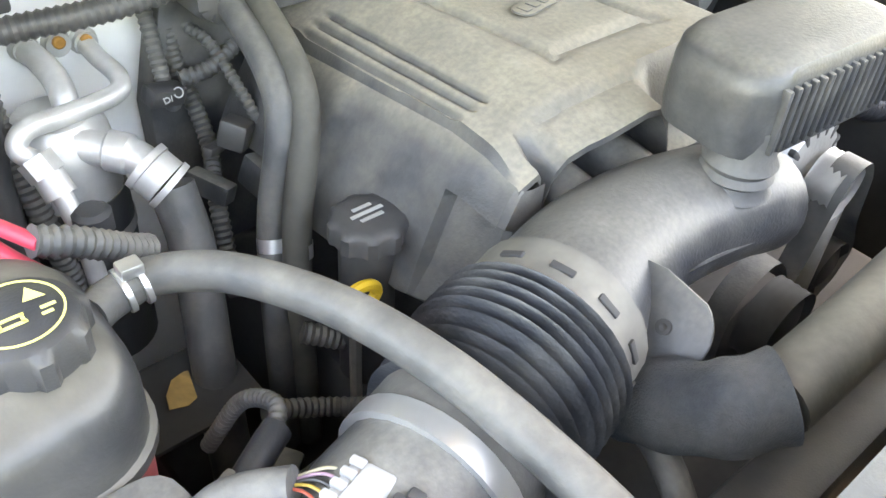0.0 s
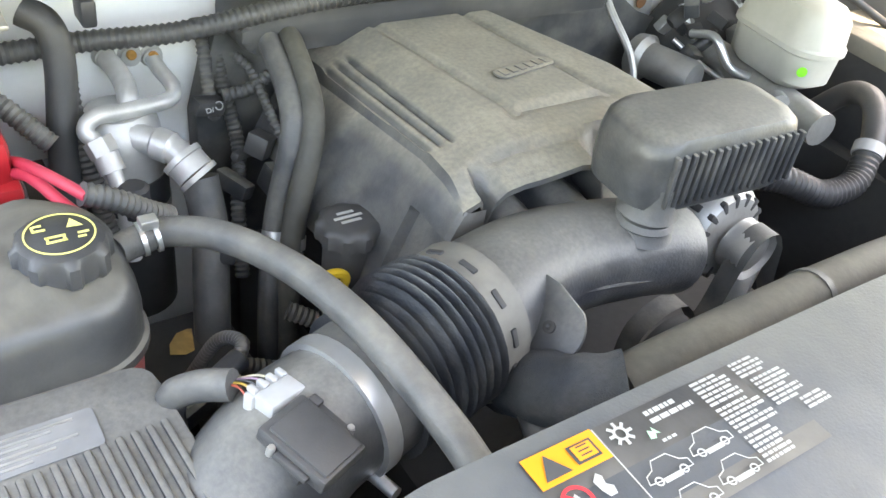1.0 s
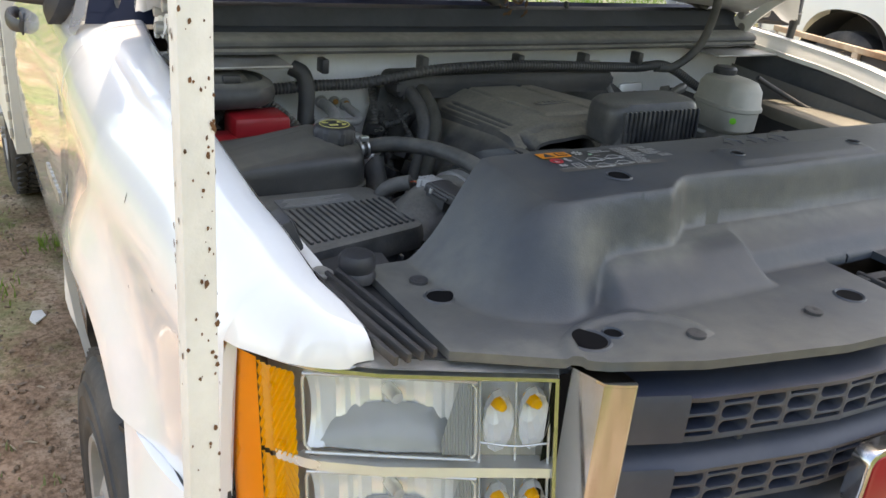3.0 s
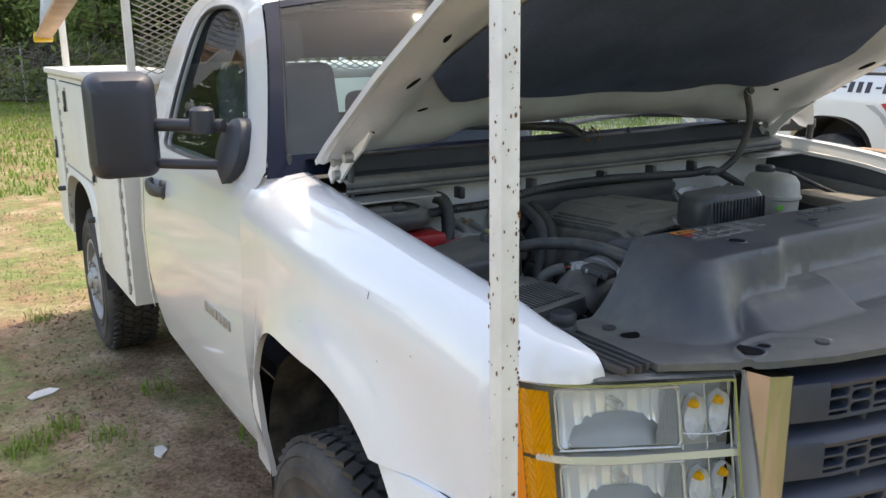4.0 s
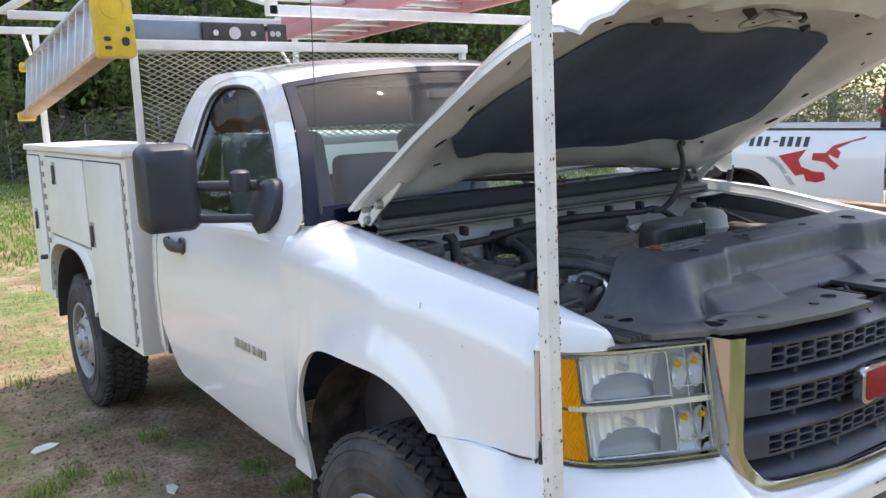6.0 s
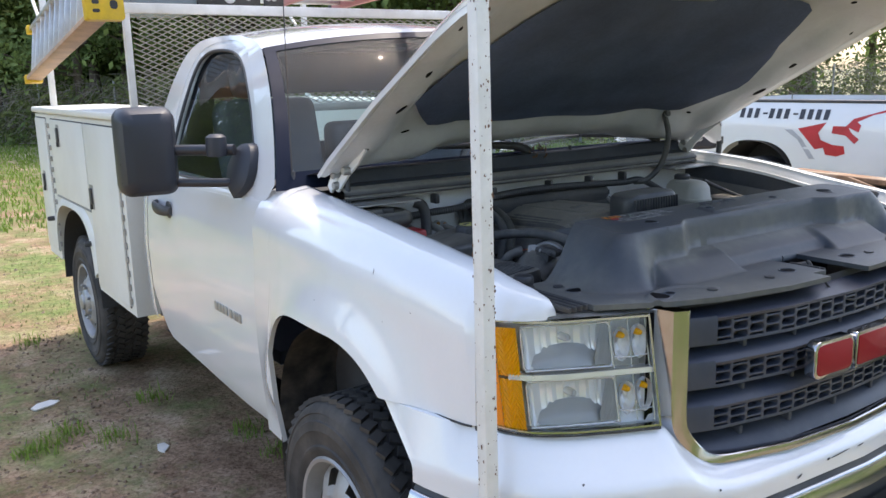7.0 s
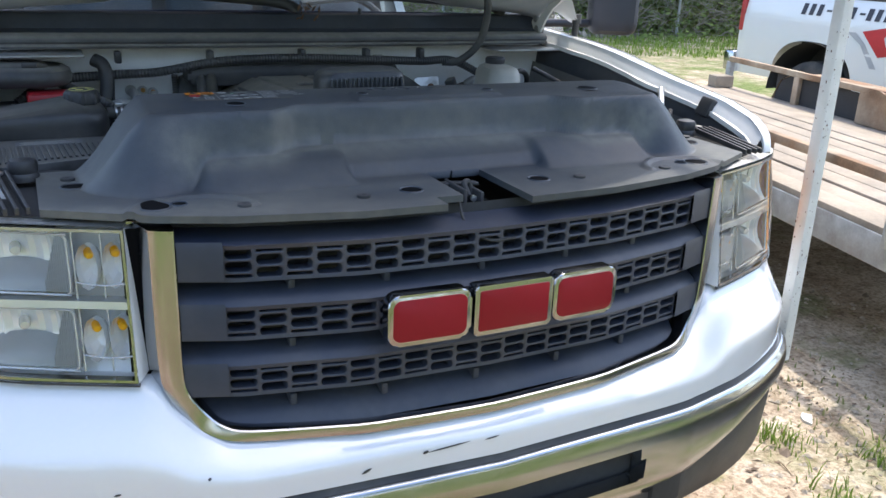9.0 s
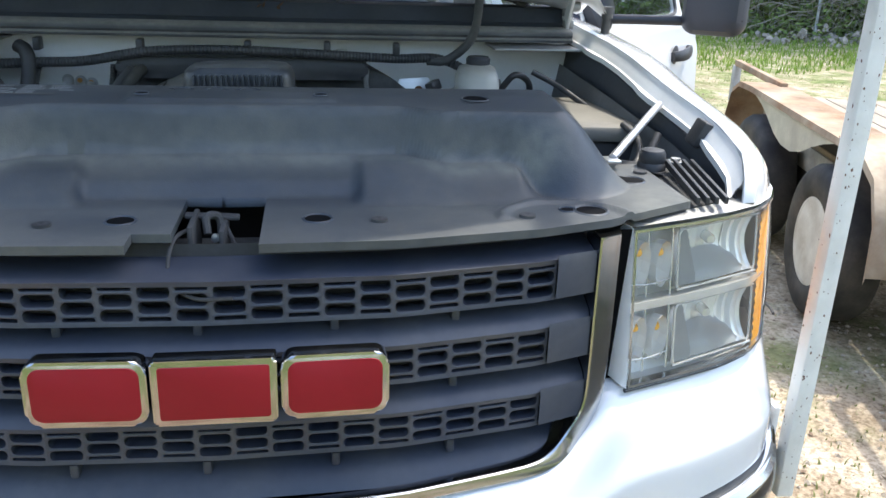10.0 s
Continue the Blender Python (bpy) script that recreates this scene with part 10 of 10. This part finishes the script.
def near_spot(r):
    x, y = r.uniform(-6, 7), r.uniform(-2.5, 10)
    ok = not (-1.0 < x < 1.0 and 0.0 < y < 5.2) and not (2.2 < x < 5.0 and y < 5.5)
    shade = -0.28 if -2.6 < x < -0.9 and y < 4.6 else (0.25 if y > 2.5 or x > 0.9 else 0.0)
    return x, y, ok and patchy(x, y, shade)


def tuft_spot(r):
    c = r.choice(((-1.42, 3.05), (-1.30, 3.15), (-1.15, 2.95), (-0.85, 3.35), (-0.6, 2.6), (-0.55, 2.3), (-1.5, 3.0), (-0.8, 4.9), (-1.2, 4.9), (1.55, 0.55), (1.8, 0.3), (1.45, 0.2)))
    return c[0] + r.gauss(0, 0.05), c[1] + r.gauss(0, 0.06), True


def far_spot(r):
    x, y = r.uniform(-26, 24), r.uniform(7.0, 30)
    edge = 10.3 if x > 2 else 9.5
    return x, y, y > edge + 1.2 * noise.noise((x * 0.4, 0, 2)) and r.random() < 1.25 - (y - 8) / 40


GRASS = leaf_material("green_grass", (0.085, 0.15, 0.025), (0.235, 0.34, 0.065), 0.8)
DRY = leaf_material("dry_moss_grass", (0.14, 0.17, 0.06), (0.31, 0.33, 0.15), 1.5)
blades("sparse_grass", near_spot, 80000, 0.026, 1.4, DRY, "short sparse grass and moss on the sand", 0.0035)
blades("grass_tufts", tuft_spot, 1100, 0.055, 1.3, GRASS, "small green grass tufts near the wheels", 0.0028)
blades("meadow_grass", far_spot, 170000, 0.10, 1.4, GRASS, "bright green meadow grass before the fence", 0.009)


# ---- fence overgrown with dry vines ----
FENCE = [(30, 12.0), (20, 13.5), (13, 14.0), (9.5, 15.0), (6.5, 19.0), (3.5, 25.0), (0, 30.0), (-9, 33.0), (-22, 35.0), (-40, 36.0)]
fence = thing("chain_link_fence", (3.5, 25.0, 0), "chain-link fence grown over with dry grey vines", "fence")
VINE = leaf_material("dry_grey_vine", (0.15, 0.125, 0.105), (0.34, 0.30, 0.26), 4.0, 0.1)
POST = material("galvanised_post", (0.40, 0.41, 0.42), 0.5, metal=0.5, vary=0.1)
line = smooth_line([(x, y, 0) for x, y in FENCE], 10)
walked = 0.0
for a, b in zip(line, line[1:]):
    walked += (b - a).length
    if walked > 2.6:
        walked = 0.0
        bm = nb()
        tube(bm, [(a.x, a.y, ground_z(a.x, a.y) - 0.1), (a.x, a.y, 1.75)], 0.03, 8)
        part("post", bm, POST, fence)
verts, faces = [], []
segs = [(a, b, (b - a).length) for a, b in zip(line, line[1:])]
for k in range(15000):
    a, b, ln = rs.choice(segs)
    f = rs.random()
    if rs.random() > min(1.0, ln / 1.2):
        continue
    p = a.lerp(b, f) + Vector((rs.gauss(0, 0.10), rs.gauss(0, 0.10), 0))
    z0 = rs.uniform(0, 1.8) ** 1.0
    steps_v = rs.randint(3, 6)
    d = Vector((rs.gauss(0, 1), rs.gauss(0, 0.3), rs.gauss(0, 0.8))).normalized() * rs.uniform(0.06, 0.14)
    w = rs.uniform(0.004, 0.010)
    q = Vector((p.x, p.y, z0 + ground_z(p.x, p.y)))
    i = len(verts)
    for s in range(steps_v):
        verts += [tuple(q + Vector((0, 0, w))), tuple(q - Vector((0, 0, w)) + Vector((w * 0.6, 0, 0)))]
        d = (d + Vector((rs.gauss(0, 0.05), rs.gauss(0, 0.03), rs.gauss(0, 0.05) - 0.012)))
        q = q + d
        q.z = max(0.02, min(1.95, q.z))
    faces += [(i + 2 * s, i + 2 * s + 1, i + 2 * s + 3, i + 2 * s + 2) for s in range(steps_v - 1)]
me = bpy.data.meshes.new("vine_tangle")
me.from_pydata(verts, [], faces)
part_mesh("vine_tangle", me, VINE, fence, "", False)["kind"] = "stuff"
# wire netting: crossing strands
verts, faces = [], []
for a, b, ln in segs:
    n = max(2, int(ln / 0.11))
    for k in range(n):
        p, q = a.lerp(b, k / n), a.lerp(b, min(1, (k + 4) / n) if (k + 4) <= n else 1)
        for u, v in ((p, q), (q, p)):
            i = len(verts)
            o = Vector((0, 0, 0.006))
            verts += [(u.x, u.y, 0.05), (u.x, u.y, 0.062), (v.x, v.y, 1.70), (v.x, v.y, 1.712)]
            faces.append((i, i + 1, i + 3, i + 2))
me = bpy.data.meshes.new("wire_netting")
me.from_pydata(verts, [], faces)
part_mesh("wire_netting", me, POST, fence, "", False)["kind"] = "stuff"


# ---- trees and brush ----
LEAF = leaf_material("summer_leaf", (0.050, 0.090, 0.030), (0.21, 0.28, 0.085), 1.2)
BARK = material("brown_bark", (0.13, 0.10, 0.075), 0.95, vary=0.3, scale=6, bump=0.6, bump_scale=30)


def tree_meshes(seed, height, girth):
    r = random.Random(seed)
    bm = nb()
    lean = Vector((r.uniform(-0.5, 0.5), r.uniform(-0.5, 0.5), 0))
    tube(bm, [(0, 0, -0.2), lean * 0.3 + Vector((0, 0, height * 0.35)), lean + Vector((0, 0, height * 0.85))], lambda f: girth * (1 - 0.8 * f), 8, 5)
    tips = []
    for k in range(11):
        f = r.uniform(0.22, 0.85)
        a = r.uniform(0, 6.3)
        p = lean * f + Vector((0, 0, height * f))
        reach = height * r.uniform(0.16, 0.34) * (1.1 - 0.6 * f)
        q = p + Vector((math.cos(a) * reach, math.sin(a) * reach, reach * r.uniform(0.15, 0.7)))
        tube(bm, [p, p.lerp(q, 0.5) + Vector((0, 0, -0.1)), q], lambda g: girth * 0.35 * (1 - 0.75 * g), 6, 3)
        tips += [q, p.lerp(q, 0.6)]
    tips += [lean + Vector((r.uniform(-0.6, 0.6), r.uniform(-0.6, 0.6), height * r.uniform(0.85, 1.0))) for _ in range(4)]
    trunk = bpy.data.meshes.new("trunk")
    bm.to_mesh(trunk)
    bm.free()
    trunk.materials.append(BARK)
    trunk.polygons.foreach_set("use_smooth", [True] * len(trunk.polygons))
    verts, faces = [], []
    for t in tips:
        size = height * r.uniform(0.07, 0.15)
        for sub in range(5):
            c = t + Vector((r.gauss(0, size * 0.6), r.gauss(0, size * 0.6), r.gauss(0, size * 0.45)))
            for k in range(44):
                p = c + Vector((r.gauss(0, 1), r.gauss(0, 1), r.gauss(0, 0.7))) * size * 0.38
                u = Vector((r.gauss(0, 1), r.gauss(0, 1), r.gauss(0, 1))).normalized()
                v = u.orthogonal().normalized()
                s = r.uniform(0.05, 0.12)
                i = len(verts)
                verts += [tuple(p - u * s), tuple(p + v * s * 0.5), tuple(p + u * s), tuple(p - v * s * 0.5)]
                faces.append((i, i + 1, i + 2, i + 3))
    crown = bpy.data.meshes.new("crown")
    crown.from_pydata(verts, [], faces)
    crown.materials.append(LEAF)
    return trunk, crown


KINDS = [tree_meshes(21, 8.5, 0.16), tree_meshes(22, 10.0, 0.20), tree_meshes(23, 7.0, 0.13), tree_meshes(24, 11.5, 0.22)]
for k in range(64):
    f = k / 63
    p = line[min(len(line) - 1, int(f * (len(line) - 1)))]
    back = rs.uniform(2.0, 12.0) if k % 3 else rs.uniform(1.2, 3.0)
    x, y = p.x + rs.gauss(0, 1.5) + back * 0.25 * (1 if p.x > 4 else 0), p.y + back
    trunk, crown = KINDS[rs.randrange(4)]
    t = thing("tree", (x, y, ground_z(x, y)), "leafy green tree behind the overgrown fence", "tree", "trees behind the fence")
    t.rotation_euler[2] = rs.uniform(0, 6.3)
    s = rs.uniform(0.8, 1.25)
    t.scale = (s, s, s)
    for name, me in (("trunk", trunk), ("crown", crown)):
        ob = new(name, me)
        ob.parent = t
# low brush along the foot of the fence
verts, faces = [], []
for k in range(16000):
    a, b, ln = rs.choice(segs)
    p = a.lerp(b, rs.random()) + Vector((rs.gauss(0, 0.5), rs.gauss(0.5, 0.8), 0))
    lump = 0.5 + noise.noise((p.x * 0.5, p.y * 0.5, 3))
    z = abs(rs.gauss(0, 0.9)) * max(0.1, lump)
    u = Vector((rs.gauss(0, 1), rs.gauss(0, 1), rs.gauss(0, 1))).normalized()
    v = u.orthogonal().normalized()
    s = rs.uniform(0.03, 0.085)
    c = Vector((p.x, p.y, z))
    i = len(verts)
    verts += [tuple(c - u * s), tuple(c + v * s * 0.45), tuple(c + u * s), tuple(c - v * s * 0.45)]
    faces.append((i, i + 1, i + 2, i + 3))
me = bpy.data.meshes.new("brush")
me.from_pydata(verts, [], faces)
tagged(part_mesh("brush", me, LEAF, None, "", False), "green brush growing along the fence foot", "brush", kind="stuff")

# dense undergrowth between the fence and the trees, and a far wall of woods
UNDER = leaf_material("undergrowth_leaf", (0.075, 0.11, 0.045), (0.26, 0.30, 0.11), 0.8)


def thicket(name, count, back0, back1, top, size, mat, label):
    verts, faces = [], []
    for k in range(count):
        a, b, ln = rs.choice(segs)
        p = a.lerp(b, rs.random()) + Vector((rs.gauss(0, 0.4), rs.uniform(back0, back1), 0))
        lump = 0.62 + 0.75 * noise.noise((p.x * 0.35, p.y * 0.2, 6)) + 0.3 * noise.noise((p.x * 1.3, 0, 2))
        z = rs.random() ** 0.8 * top * max(0.25, lump)
        u = Vector((rs.gauss(0, 1), rs.gauss(0, 1), rs.gauss(0, 0.8))).normalized()
        v = u.orthogonal().normalized()
        s = size * rs.uniform(0.6, 1.5)
        c = Vector((p.x, p.y, z))
        i = len(verts)
        verts += [tuple(c - u * s), tuple(c + v * s * 0.5), tuple(c + u * s), tuple(c - v * s * 0.5)]
        faces.append((i, i + 1, i + 2, i + 3))
    me = bpy.data.meshes.new(name)
    me.from_pydata(verts, [], faces)
    tagged(part_mesh(name, me, mat, None, "", False), label, "undergrowth", kind="stuff")


thicket("undergrowth", 60000, 0.3, 2.5, 2.6, 0.075, UNDER, "tangled green undergrowth behind the fence")
thicket("far_woods", 70000, 9.0, 16.0, 13.0, 0.30, LEAF, "dense dark green woods in the distance")
bm = nb()
for k in range(140):
    c = Vector((rs.gauss(9.4, 1.2), rs.gauss(14.2, 0.35), 0))
    r = abs(rs.gauss(0.03, 0.025)) + 0.015
    m = Matrix.Translation((c.x, c.y, ground_z(c.x, c.y) + abs(rs.gauss(0, 0.14)) * math.exp(-((c.x - 9.4) / 1.3) ** 2))) @ Euler([rs.uniform(0, 6) for _ in range(3)]).to_matrix().to_4x4()
    prism(bm, [(r * rs.uniform(0.6, 1.2) * math.cos(q), r * rs.uniform(0.6, 1.2) * math.sin(q)) for q in (0, 1.3, 2.4, 3.6, 5.0)], r * 0.8, m)
tagged(part("rubble_pile", bm, material("grey_rubble", (0.30, 0.27, 0.23), 0.9, vary=0.3, scale=8), None, "", smooth=False), "pile of grey rubble at the meadow edge", "rubble", kind="stuff")

# the same woods close the clearing on the other side
for k in range(26):
    x, y = -30 + 2.6 * k + rs.gauss(0, 1.0), -15 - rs.uniform(0, 6) + 0.006 * (k - 13) ** 2
    trunk, crown = KINDS[rs.randrange(4)]
    t = thing("tree", (x, y, ground_z(x, y)), "leafy green tree across the clearing", "tree", "trees across the clearing")
    t.rotation_euler[2] = rs.uniform(0, 6.3)
    for name, me in (("trunk", trunk), ("crown", crown)):
        ob = new(name, me)
        ob.parent = t


def front_meadow(r):
    x, y = r.uniform(-18, 18), r.uniform(-14, -3.2)
    return x, y, patchy(x, y, 0.35)


blades("clearing_grass", front_meadow, 40000, 0.16, 0.8, GRASS, "grass across the clearing", 0.012)


def apron(r):
    x, y = r.uniform(-5, 5), r.uniform(-5, -0.55)
    return x, y, patchy(x, y, 0.06 + 0.6 * step(1.6, 3.0, -y))


blades("apron_grass", apron, 60000, 0.04, 1.3, GRASS, "short patchy grass before the truck", 0.004)


def clods(name, count, spots, mat, label):
    """Small lumps of earth and gravel, each an uneven eight-sided stone."""
    r = random.Random(41)
    verts, faces = [], []
    for k in range(count):
        x, y = spots(r)
        size = 0.004 + 0.010 * r.random() ** 3
        z = ground_z(x, y) + size * 0.2
        turn = r.uniform(0, 6.3)
        i = len(verts)
        for a in range(4):
            b = turn + a * math.pi / 2
            e = size * r.uniform(0.7, 1.4)
            verts.append((x + e * math.cos(b), y + e * math.sin(b), z))
        verts += [(x, y, z + size * r.uniform(0.5, 0.9)), (x, y, z - size)]
        for a in range(4):
            b = (a + 1) % 4
            faces += [(i + a, i + b, i + 4), (i + b, i + a, i + 5)]
    me = bpy.data.meshes.new(name)
    me.from_pydata(verts, [], faces)
    return tagged(part_mesh(name, me, mat, None, "", False), label, "soil", kind="stuff")


clods("soil_clods", 5200, lambda r: (r.uniform(-3.4, -0.9), r.uniform(-0.6, 5.5)), material("brown_earth_lump", (0.24, 0.165, 0.11), 0.95, vary=0.45, scale=30), "small brown lumps of earth beside the truck")
clods("pale_gravel", 4200, lambda r: (r.uniform(0.95, 3.0), r.uniform(-1.6, 3.2)), material("pale_sand_lump", (0.46, 0.40, 0.32), 0.95, vary=0.35, scale=30), "pale sandy gravel beside the trailer")
